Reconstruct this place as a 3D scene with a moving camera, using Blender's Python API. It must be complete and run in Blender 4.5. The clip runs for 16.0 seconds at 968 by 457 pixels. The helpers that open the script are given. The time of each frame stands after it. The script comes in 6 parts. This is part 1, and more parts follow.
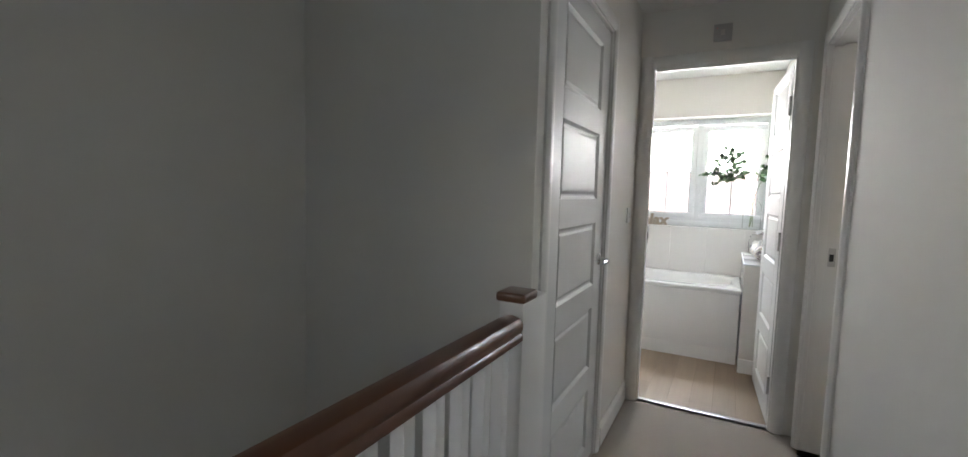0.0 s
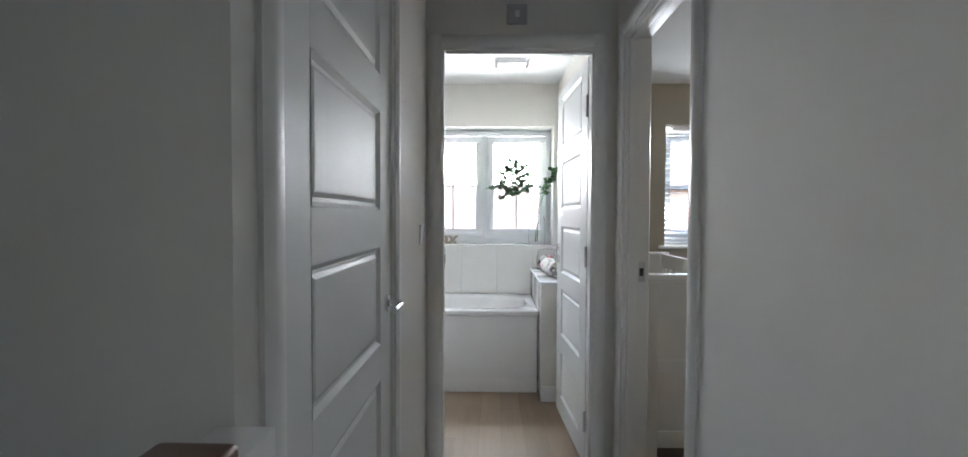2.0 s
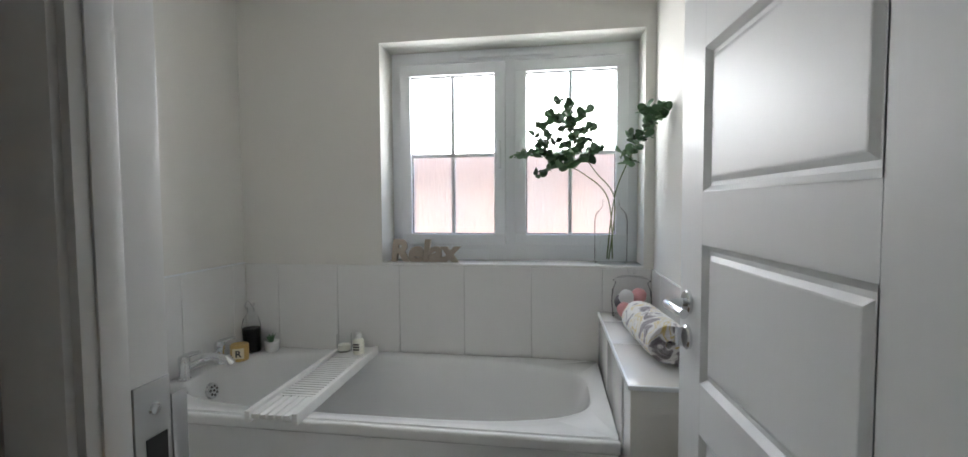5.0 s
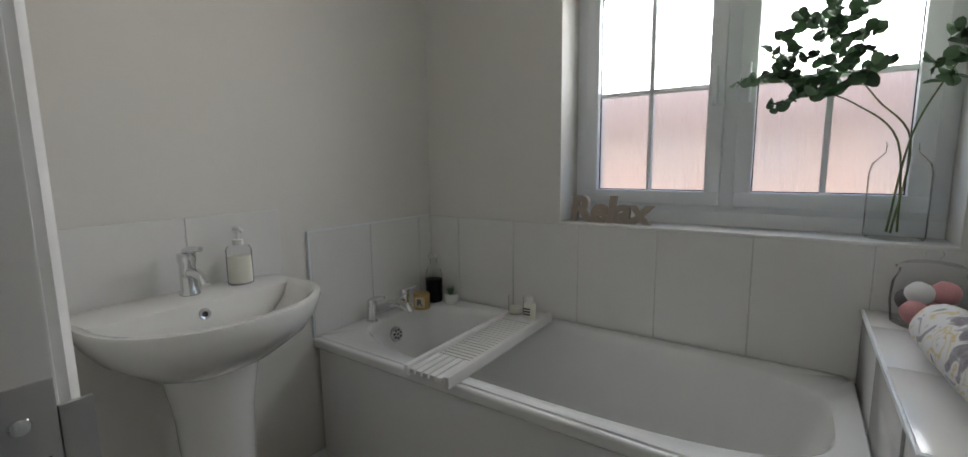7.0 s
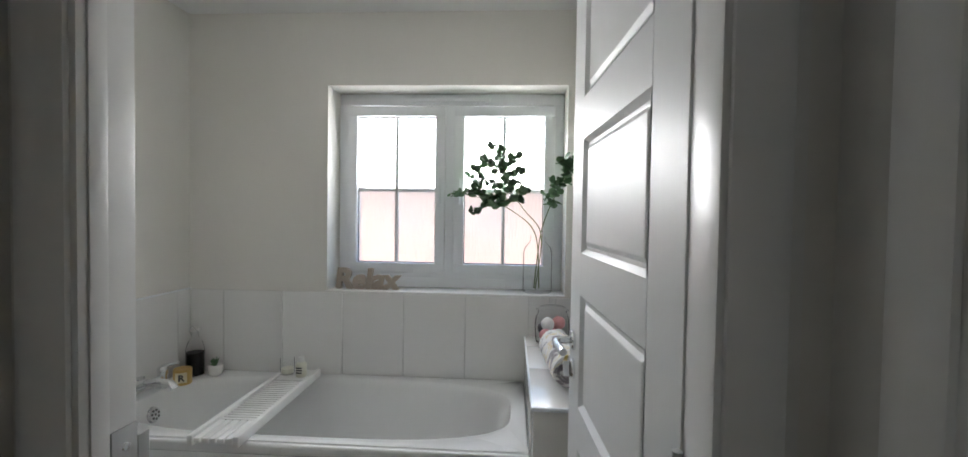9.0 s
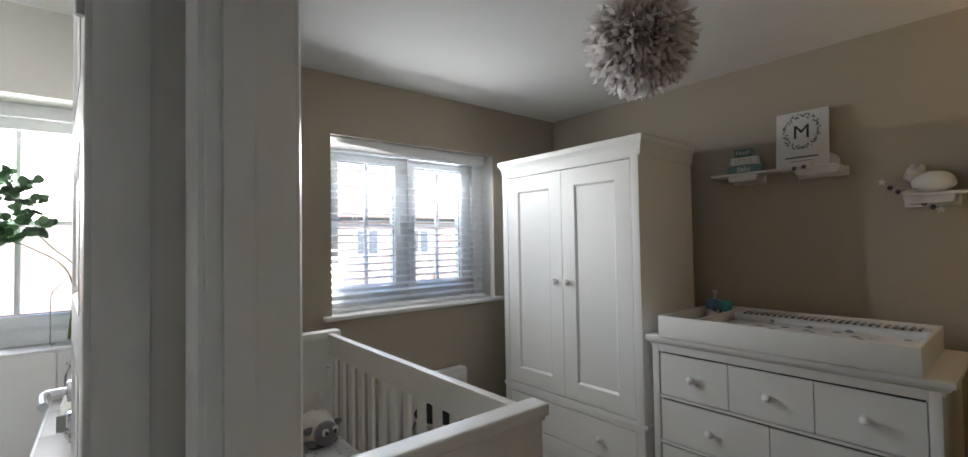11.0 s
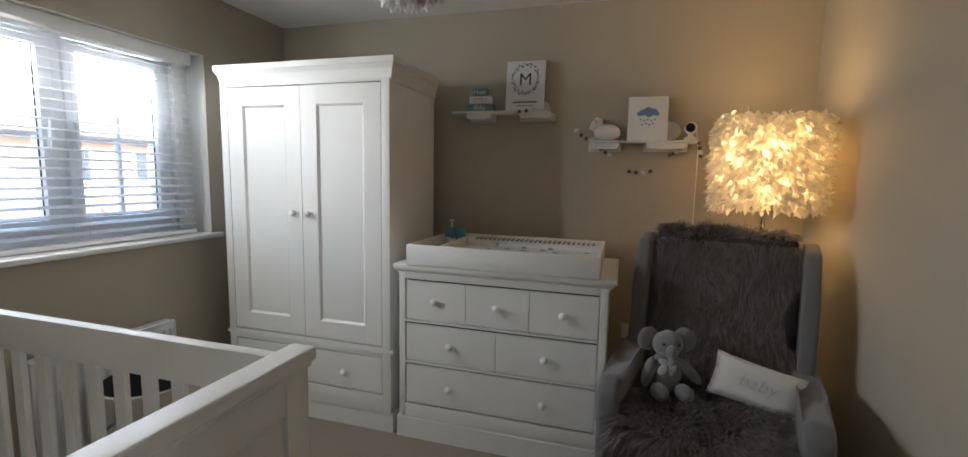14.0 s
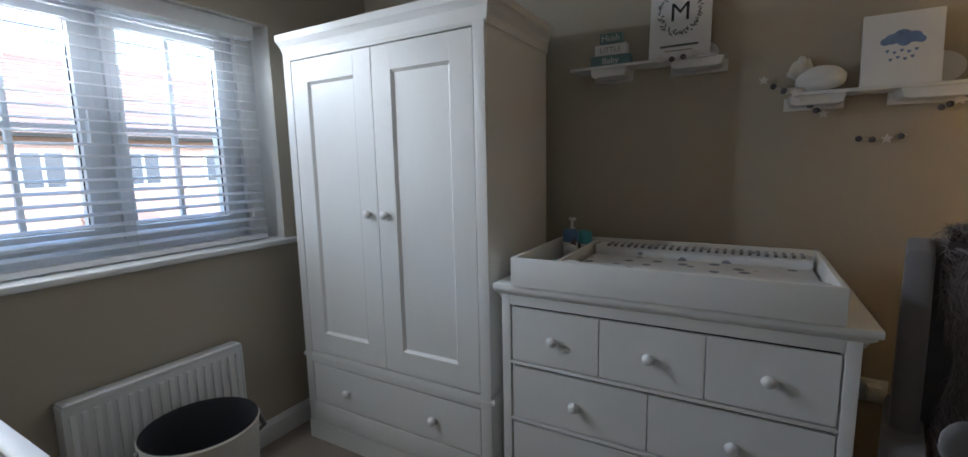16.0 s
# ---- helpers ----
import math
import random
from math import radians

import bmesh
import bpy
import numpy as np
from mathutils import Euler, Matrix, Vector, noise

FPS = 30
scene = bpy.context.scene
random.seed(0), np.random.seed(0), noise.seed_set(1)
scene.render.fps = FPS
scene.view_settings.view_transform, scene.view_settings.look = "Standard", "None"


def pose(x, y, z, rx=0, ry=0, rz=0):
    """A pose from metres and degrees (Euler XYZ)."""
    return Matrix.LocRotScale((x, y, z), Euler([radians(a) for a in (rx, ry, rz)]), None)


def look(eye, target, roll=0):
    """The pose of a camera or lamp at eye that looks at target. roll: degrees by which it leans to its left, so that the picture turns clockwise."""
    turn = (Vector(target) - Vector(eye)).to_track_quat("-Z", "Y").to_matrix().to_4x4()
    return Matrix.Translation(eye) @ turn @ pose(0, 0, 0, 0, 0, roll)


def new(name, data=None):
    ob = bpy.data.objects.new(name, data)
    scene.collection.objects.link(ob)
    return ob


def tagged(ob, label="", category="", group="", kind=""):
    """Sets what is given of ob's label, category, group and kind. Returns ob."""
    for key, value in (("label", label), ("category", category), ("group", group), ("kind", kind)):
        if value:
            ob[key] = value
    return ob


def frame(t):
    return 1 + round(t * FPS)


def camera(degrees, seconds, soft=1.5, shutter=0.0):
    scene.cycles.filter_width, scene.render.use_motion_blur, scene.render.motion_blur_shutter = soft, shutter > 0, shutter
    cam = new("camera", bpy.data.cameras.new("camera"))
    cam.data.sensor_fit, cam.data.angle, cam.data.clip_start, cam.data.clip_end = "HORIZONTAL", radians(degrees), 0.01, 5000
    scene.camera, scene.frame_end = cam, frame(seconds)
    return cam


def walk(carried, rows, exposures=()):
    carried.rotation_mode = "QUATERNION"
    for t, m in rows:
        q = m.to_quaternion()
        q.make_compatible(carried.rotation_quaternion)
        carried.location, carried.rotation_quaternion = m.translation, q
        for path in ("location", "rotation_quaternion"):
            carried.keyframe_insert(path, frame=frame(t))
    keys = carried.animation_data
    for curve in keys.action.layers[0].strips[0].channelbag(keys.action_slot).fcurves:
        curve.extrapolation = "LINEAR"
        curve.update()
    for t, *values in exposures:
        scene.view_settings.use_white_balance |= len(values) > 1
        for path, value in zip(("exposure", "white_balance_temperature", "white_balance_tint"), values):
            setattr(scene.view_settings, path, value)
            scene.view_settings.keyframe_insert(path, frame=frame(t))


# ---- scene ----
cam = camera(93.2, 16.0)
METRES, EYE, TILT, LEAN, TURN = 5.0, 1.26, 0.0, 0.0, 28.1
ROWS = [
    (0.0, 0.0, 0.0, 0.0, 0.13, -4.73, -1.55),
    (0.5, 0.0026, 0.0356, -0.0016, -15.34, -2.67, -1.41),
    (1.0, 0.0084, 0.0717, -0.0067, -23.87, -1.96, -1.05),
    (1.5, 0.0167, 0.0989, -0.0072, -26.32, -1.68, -0.47),
    (2.0, 0.0331, 0.1459, -0.0076, -26.99, -1.56, -0.22),
    (2.5, 0.0577, 0.1992, -0.0067, -27.31, -1.75, -0.17),
    (3.0, 0.0937, 0.261, -0.0025, -27.51, -1.88, -0.14),
    (5.5, 0.2475, 0.4844, -0.0049, -11.76, -3.51, 0.87),
    (6.0, 0.2581, 0.5012, -0.0101, -0.97, -5.12, 1.18),
    (6.5, 0.261, 0.507, -0.0112, 4.3, -6.84, 1.06),
    (7.0, 0.2605, 0.5086, -0.0092, 6.64, -7.95, 0.67),
    (7.5, 0.2538, 0.4963, -0.001, 6.94, -8.38, 0.31),
    (8.0, 0.2491, 0.4737, 0.0061, 1.73, -7.91, -0.47),
    (8.5, 0.2447, 0.4408, 0.0113, -11.65, -5.32, -1.08),
    (9.0, 0.2318, 0.4143, 0.0187, -24.63, -1.57, -0.9),
    (9.5, 0.215, 0.388, 0.0218, -37.88, 1.69, -0.2),
    (10.0, 0.2122, 0.3579, 0.0244, -52.47, 3.56, 0.64),
    (12.5, 0.2791, 0.3393, 0.0185, -79.87, -4.52, -0.46),
    (13.0, 0.281, 0.354, 0.0172, -88.41, -5.5, -1.0),
    (13.5, 0.2748, 0.3665, 0.0156, -96.34, -6.09, -1.29),
    (14.0, 0.2689, 0.3695, 0.0162, -101.34, -6.56, -1.15),
    (14.5, 0.2715, 0.3709, 0.0153, -106.04, -6.93, -0.91),
    (15.0, 0.3, 0.3727, 0.0101, -108.02, -7.11, -0.59),
    (15.5, 0.3526, 0.3661, 0.0137, -103.9, -7.5, 0.02),
    (16.0, 0.4076, 0.3644, 0.0121, -88.45, -8.01, 1.2),
]
EXPOSURE = [(0.0, 3.4, 6350, 11), (1.0, 3.15, 6200, 10), (2.0, 3.05, 5950, 10), (3.0, 2.6, 5850, 11), (5.5, 1.88, 6250, 10), (6.0, 1.62, 6250, 10), (6.5, 1.5, 6350, 10), (7.5, 1.52, 6400, 10), (8.0, 1.85, 6400, 10), (8.5, 2.05, 6350, 10), (9.0, 2.12, 6250, 10),
            (10.0, 2.35, 6250, 10), (12.5, 3.1, 6350, 10), (13.5, 2.95, 6300, 10), (14.2, 2.98, 6300, 10), (15.0, 3.0, 6300, 10), (15.5, 2.75, 6200, 10), (16.0, 2.45, 5700, 9)]
LAMP_W = 1.5
TILE_EDGES = [-1.52, -1.352, -1.056, -0.759, -0.461, -0.165, 0.132, 0.33]
walk(cam, [(t, pose(0, 0, EYE, TILT, LEAN, TURN) @ pose(METRES * x, METRES * y, METRES * z, 90 + pitch, roll, yaw)) for t, x, y, z, yaw, pitch, roll in ROWS], EXPOSURE)

# ---- world, sun, exposure ----
world = bpy.data.worlds.new("sky_world")
scene.world = world
world.use_nodes = True
wn = world.node_tree
sky = wn.nodes.new("ShaderNodeTexSky")
sky.sky_type, sky.sun_disc = "NISHITA", False
sky.sun_elevation, sky.sun_rotation = radians(42), radians(200)
sky.air_density, sky.dust_density, sky.ozone_density = 1.0, 1.8, 1.0
wn.links.new(sky.outputs["Color"], wn.nodes["Background"].inputs["Color"])
wn.nodes["Background"].inputs["Strength"].default_value = 0.15
sun = new("sun", bpy.data.lights.new("sun", "SUN"))
sun.data.energy, sun.data.angle, sun.data.color = 0.7, radians(12), (1.0, 0.95, 0.88)
sun.matrix_world = look((0, 0, 0), (0.30, 0.72, -0.66))

# area lamps added at the window openings to stand in for sky light: place, aim, width, height, watts, spread, colour
for nm, at, aim, w, h, watts, spread, col in (
        ("sky_fill_bathroom", (-0.27, 4.80, 1.72), (-0.27, 2.0, 1.52), 1.10, 0.44, 3.2, 135, (1.0, 0.99, 0.96)),
        # two thin strips added on the room side of the blind to brighten the bedroom
        ("sky_fill_bedroom", (1.70, 4.536, 1.945), (1.64, 3.0, 1.0), 0.96, 0.045, 0.95, 170, (0.985, 1.0, 1.0)),
        ("sky_fill_bedroom", (1.25, 4.54, 1.48), (2.1, 2.4, 1.0), 0.045, 0.84, 0.85, 170, (0.985, 1.0, 1.0)),
        # added strip outside the glass, level with the blind's head rail
        ("sky_fill_bedroom", (1.79, 4.80, 1.875), (1.79, 2.0, 1.575), 1.04, 0.15, 2.4, 180, (0.96, 1.0, 1.06)),
        # fill lamp in an added, unseen opening, to brighten the landing walls
        ("landing_fill", (-1.53, -1.20, 1.35), (0.37, 0.3, 1.2), 0.48, 0.58, 0.24, 80, (1.0, 0.96, 0.92))):
    lt = new(nm, bpy.data.lights.new(nm, "AREA"))
    lt.data.shape, lt.data.size, lt.data.size_y, lt.data.spread = "RECTANGLE", w, h, radians(spread)
    lt.data.energy, lt.data.color = watts, col
    lt.matrix_world = look(at, aim)


# ---- materials ----
def mat(name, color, rough=0.5, metal=0.0, vary=0.06, scale=6.0, bump=0.0, bscale=60.0, dist=0.002, sheen=0.0, coat=0.0, island=0.0, stretch=(1, 1, 1), trans=0.0, objvary=0.0):
    m = bpy.data.materials.new(name)
    m.use_nodes = True
    nt = m.node_tree
    p = nt.nodes["Principled BSDF"]
    L = nt.links.new
    co = nt.nodes.new("ShaderNodeTexCoord")
    mp = nt.nodes.new("ShaderNodeMapping")
    mp.inputs["Scale"].default_value = stretch
    geo = nt.nodes.new("ShaderNodeNewGeometry")
    L(geo.outputs["Position"], mp.inputs["Vector"])
    n1 = nt.nodes.new("ShaderNodeTexNoise")
    n1.inputs["Scale"].default_value, n1.inputs["Detail"].default_value = scale, 6
    n2 = nt.nodes.new("ShaderNodeTexNoise")
    n2.inputs["Scale"].default_value, n2.inputs["Detail"].default_value = bscale, 3
    L(mp.outputs[0], n1.inputs["Vector"])
    L(mp.outputs[0], n2.inputs["Vector"])
    hsv = nt.nodes.new("ShaderNodeHueSaturation")
    hsv.inputs["Color"].default_value = (*color, 1)
    add = nt.nodes.new("ShaderNodeMath")
    add.operation = "MULTIPLY_ADD"
    L(n1.outputs["Fac"], add.inputs[0])
    add.inputs[1].default_value, add.inputs[2].default_value = 2 * vary, 1 - vary
    val = add.outputs[0]
    if bump:
        a2 = nt.nodes.new("ShaderNodeMath")
        a2.operation = "MULTIPLY_ADD"
        L(n2.outputs["Fac"], a2.inputs[0])
        a2.inputs[1].default_value = vary
        L(val, a2.inputs[2])
        val = a2.outputs[0]
    if island or objvary:
        a3 = nt.nodes.new("ShaderNodeMath")
        a3.operation = "MULTIPLY_ADD"
        if island:
            L(geo.outputs["Random Per Island"], a3.inputs[0])
        else:
            oi = nt.nodes.new("ShaderNodeObjectInfo")
            L(oi.outputs["Random"], a3.inputs[0])
        a3.inputs[1].default_value = 2 * (island or objvary)
        L(val, a3.inputs[2])
        a4 = nt.nodes.new("ShaderNodeMath")
        a4.operation = "SUBTRACT"
        L(a3.outputs[0], a4.inputs[0])
        a4.inputs[1].default_value = island or objvary
        val = a4.outputs[0]
    L(val, hsv.inputs["Value"])
    L(hsv.outputs[0], p.inputs["Base Color"])
    r = nt.nodes.new("ShaderNodeMath")
    r.operation = "MULTIPLY_ADD"
    L(n1.outputs["Fac"], r.inputs[0])
    r.inputs[1].default_value, r.inputs[2].default_value = 0.14 * rough, 0.93 * rough
    L(r.outputs[0], p.inputs["Roughness"])
    p.inputs["Metallic"].default_value = metal
    p.inputs["Sheen Weight"].default_value = sheen
    p.inputs["Coat Weight"].default_value = coat
    p.inputs["Transmission Weight"].default_value = trans
    if bump:
        b = nt.nodes.new("ShaderNodeBump")
        b.inputs["Strength"].default_value, b.inputs["Distance"].default_value = bump, dist
        L(n2.outputs["Fac"], b.inputs["Height"])
        L(b.outputs[0], p.inputs["Normal"])
    return m


M_WALL = mat("white_emulsion", (0.72, 0.71, 0.68), 0.75, vary=0.02, scale=1.2, bump=0.15, bscale=180, dist=0.001)
M_BATHWALL = mat("warm_white_emulsion", (0.72, 0.70, 0.655), 0.8, vary=0.02, scale=1.2, bump=0.15, bscale=180, dist=0.001)
M_BEIGE = mat("beige_emulsion", (0.46, 0.41, 0.325), 0.85, vary=0.025, scale=1.3, bump=0.15, bscale=180, dist=0.001)
M_CEIL = mat("ceiling_white", (0.80, 0.80, 0.79), 0.9, vary=0.02, scale=1.5, bump=0.1, bscale=150, dist=0.001)
M_GLOSS = mat("white_gloss_paint", (0.78, 0.78, 0.77), 0.32, vary=0.02, scale=3, bump=0.03, bscale=40, dist=0.001)
M_DOOR = mat("white_satin_door", (0.76, 0.77, 0.77), 0.46, vary=0.02, scale=3, bump=0.08, bscale=90, dist=0.0006, stretch=(1, 1, 0.15))
M_FURN = mat("white_furniture_lacquer", (0.81, 0.80, 0.765), 0.38, vary=0.02, scale=3, bump=0.06, bscale=70, dist=0.0006, stretch=(1, 1, 0.12))
M_KNOB = mat("white_knob", (0.86, 0.85, 0.83), 0.3, vary=0.01)
M_UPVC = mat("white_upvc", (0.78, 0.80, 0.82), 0.3, vary=0.015, scale=4)
M_BLIND = mat("white_blind_slat", (0.84, 0.84, 0.84), 0.4, vary=0.02, scale=9)
M_ACRYLIC = mat("white_bath_acrylic", (0.80, 0.80, 0.79), 0.13, vary=0.01, scale=2, coat=0.3)
M_CERAMIC = mat("white_ceramic", (0.80, 0.79, 0.76), 0.08, vary=0.01, scale=2, coat=0.4)
M_TILE = mat("white_wall_tile", (0.76, 0.75, 0.73), 0.1, vary=0.02, scale=2, bump=0.04, bscale=14, dist=0.001, objvary=0.012)
M_GROUT = mat("grey_grout", (0.62, 0.61, 0.59), 0.85, vary=0.06, scale=20)
M_CHROME = mat("polished_chrome", (0.78, 0.79, 0.8), 0.08, metal=1, vary=0.02, scale=10)
M_STEEL = mat("brushed_steel", (0.55, 0.55, 0.55), 0.3, metal=1, vary=0.05, scale=30)
# near-black that puts the shade inside gaps and holes into colour
M_DARK = mat("painted_recess_shade", (0.02, 0.02, 0.02), 0.6, vary=0.1)
M_MAHOG = mat("stained_mahogany", (0.105, 0.040, 0.018), 0.3, vary=0.22, scale=14, bump=0.1, bscale=60, dist=0.0008, stretch=(1, 0.08, 1), coat=0.25)
M_CARPET = mat("landing_carpet", (0.36, 0.32, 0.275), 0.95, vary=0.14, scale=45, bump=0.9, bscale=420, dist=0.006, sheen=0.3)
M_CARPET2 = mat("bedroom_carpet", (0.27, 0.215, 0.165), 0.95, vary=0.15, scale=45, bump=0.9, bscale=420, dist=0.006, sheen=0.3)
M_PLANK = mat("oak_vinyl_plank", (0.27, 0.205, 0.145), 0.42, vary=0.2, scale=22, bump=0.1, bscale=90, dist=0.0008, stretch=(1, 0.07, 1), objvary=0.12)
M_SEAM = mat("plank_seam", (0.12, 0.08, 0.05), 0.8)
M_GREYFAB = mat("grey_velvet_fabric", (0.155, 0.145, 0.15), 0.85, vary=0.12, scale=30, bump=0.4, bscale=700, dist=0.001, sheen=0.5)
M_FUR = mat("grey_brown_fur", (0.24, 0.205, 0.20), 0.75, vary=0.2, scale=12, sheen=0.3, island=0.45)
M_FURBASE = mat("fur_backing", (0.07, 0.058, 0.055), 0.95, vary=0.2, scale=30, bump=0.7, bscale=300, dist=0.004)
M_ELEPH = mat("grey_plush", (0.23, 0.22, 0.225), 0.95, vary=0.12, scale=40, bump=0.7, bscale=500, dist=0.003, sheen=0.6)
M_CREAMPLUSH = mat("cream_plush", (0.66, 0.62, 0.54), 0.95, vary=0.1, scale=40, bump=0.9, bscale=350, dist=0.004, sheen=0.6)
M_BROWNPLUSH = mat("brown_plush", (0.055, 0.035, 0.022), 0.95, vary=0.2, scale=40, bump=0.8, bscale=400, dist=0.004, sheen=0.5)
M_TANPLUSH = mat("tan_plush", (0.42, 0.30, 0.18), 0.95, vary=0.1, scale=40, bump=0.6, bscale=400, dist=0.003, sheen=0.5)
M_WHITEFAB = mat("white_cotton", (0.74, 0.73, 0.71), 0.9, vary=0.05, scale=20, bump=0.4, bscale=500, dist=0.001, sheen=0.3)
M_BLACK = mat("black_plastic", (0.015, 0.015, 0.017), 0.25)
M_DKGREYFAB = mat("charcoal_felt", (0.03, 0.03, 0.034), 0.95, vary=0.2, scale=40, bump=0.4, bscale=300)
M_GREYBEAD = mat("grey_felt_bead", (0.13, 0.12, 0.13), 0.95, vary=0.2, scale=60, objvary=0.3)
M_TEAL = mat("sage_painted_wood", (0.14, 0.235, 0.225), 0.6, vary=0.08, scale=30)
M_WHITEWOOD = mat("white_painted_wood", (0.76, 0.75, 0.73), 0.5, vary=0.04, scale=20)
M_GREYWOOD = mat("pale_grey_painted_wood", (0.38, 0.32, 0.26), 0.6, vary=0.1, scale=20)
M_PAPER = mat("white_canvas", (0.80, 0.80, 0.81), 0.7, vary=0.02, scale=20, bump=0.15, bscale=500)
M_INK = mat("black_ink", (0.03, 0.03, 0.035), 0.7)
M_GREYINK = mat("grey_green_ink", (0.14, 0.17, 0.16), 0.7, vary=0.3, scale=60)
M_BLUEINK = mat("blue_watercolour", (0.20, 0.29, 0.50), 0.8, vary=0.35, scale=40)
M_LEAF = mat("eucalyptus_leaf", (0.07, 0.15, 0.065), 0.5, vary=0.2, scale=30, objvary=0.4)
M_LEAFPALE = mat("pale_eucalyptus_leaf", (0.17, 0.28, 0.16), 0.5, vary=0.2, scale=30, objvary=0.25)
M_STEM = mat("green_stem", (0.12, 0.17, 0.06), 0.6, vary=0.2, scale=40)
M_PINK = mat("pink_bath_bomb", (0.62, 0.30, 0.30), 0.85, vary=0.15, scale=40, bump=0.3, bscale=200)
M_SOAP = mat("cream_soap", (0.78, 0.76, 0.66), 0.3, vary=0.03)
M_AMBER = mat("mustard_tin", (0.5, 0.33, 0.10), 0.4, vary=0.15, scale=40)
M_CREAMLABEL = mat("cream_label", (0.7, 0.63, 0.45), 0.6, vary=0.05)
M_TURQ = mat("turquoise_plastic", (0.10, 0.40, 0.42), 0.35, vary=0.05)
M_BLUEPL = mat("blue_plastic", (0.10, 0.20, 0.38), 0.35, vary=0.05)
M_BRICK = mat("red_brick", (0.45, 0.31, 0.25), 0.85, vary=0.18, scale=1.2, bump=0.3, bscale=12, dist=0.01, stretch=(1, 1, 3))
M_ROOF = mat("red_brown_roof_tile", (0.27, 0.19, 0.16), 0.85, vary=0.2, scale=2, bump=0.4, bscale=8, dist=0.02, island=0.12)
M_ROOFDK = mat("dark_roof_tile", (0.10, 0.095, 0.10), 0.8, vary=0.2, scale=2, island=0.12)
M_GROUND = mat("lawn_and_paving", (0.14, 0.15, 0.09), 0.95, vary=0.3, scale=0.5, bump=0.3, bscale=4)
M_FENCE = mat("fence_wood", (0.22, 0.15, 0.10), 0.85, vary=0.2, scale=3)
M_WINDARK = mat("far_window_glass", (0.10, 0.12, 0.15), 0.1)
# white plastic greyed, so the colour carries the plate's shade
M_SHADEDPL = mat("shaded_white_plastic", (0.45, 0.45, 0.46), 0.4, vary=0.03)
M_STAR = mat("white_felt", (0.74, 0.72, 0.68), 0.95, vary=0.05, scale=40)


def glass_mat(name, tint, gloss=0.12):
    m = bpy.data.materials.new(name)
    m.use_nodes = True
    nt = m.node_tree
    nt.nodes.remove(nt.nodes["Principled BSDF"])
    tr, gl, mx, fr = (nt.nodes.new(k) for k in ("ShaderNodeBsdfTransparent", "ShaderNodeBsdfGlossy", "ShaderNodeMixShader", "ShaderNodeLayerWeight"))
    tr.inputs[0].default_value = (*tint, 1)
    gl.inputs["Roughness"].default_value = 0.02
    fr.inputs[0].default_value = gloss
    half = nt.nodes.new("ShaderNodeMath")
    half.operation = "MULTIPLY"
    half.inputs[1].default_value = 0.85
    nt.links.new(fr.outputs["Fresnel"], half.inputs[0])
    nt.links.new(half.outputs[0], mx.inputs[0])
    nt.links.new(tr.outputs[0], mx.inputs[1])
    nt.links.new(gl.outputs[0], mx.inputs[2])
    nt.links.new(mx.outputs[0], nt.nodes["Material Output"].inputs[0])
    return m


M_GLASS = glass_mat("clear_glass", (0.97, 0.99, 0.98))
M_JAR = glass_mat("jar_glass", (0.985, 0.99, 0.99), 0.06)
M_DARKBOTTLE = glass_mat("dark_bottle_glass", (0.25, 0.28, 0.28), 0.3)


def obscure_mat():
    m = bpy.data.materials.new("rain_pattern_obscure_glass")
    m.use_nodes = True
    nt = m.node_tree
    p = nt.nodes["Principled BSDF"]
    p.inputs["Base Color"].default_value = (0.97, 0.98, 0.98, 1)
    p.inputs["Transmission Weight"].default_value = 1
    p.inputs["Roughness"].default_value = 0.55
    p.inputs["IOR"].default_value = 1.18
    geo, mp, n, b = (nt.nodes.new(k) for k in ("ShaderNodeNewGeometry", "ShaderNodeMapping", "ShaderNodeTexNoise", "ShaderNodeBump"))
    mp.inputs["Scale"].default_value = (1, 1, 0.12)
    n.inputs["Scale"].default_value, n.inputs["Detail"].default_value = 130, 3
    nt.links.new(geo.outputs["Position"], mp.inputs[0])
    nt.links.new(mp.outputs[0], n.inputs["Vector"])
    nt.links.new(n.outputs["Fac"], b.inputs["Height"])
    b.inputs["Strength"].default_value, b.inputs["Distance"].default_value = 0.9, 0.006
    nt.links.new(b.outputs[0], p.inputs["Normal"])
    return m


M_OBSCURE = obscure_mat()


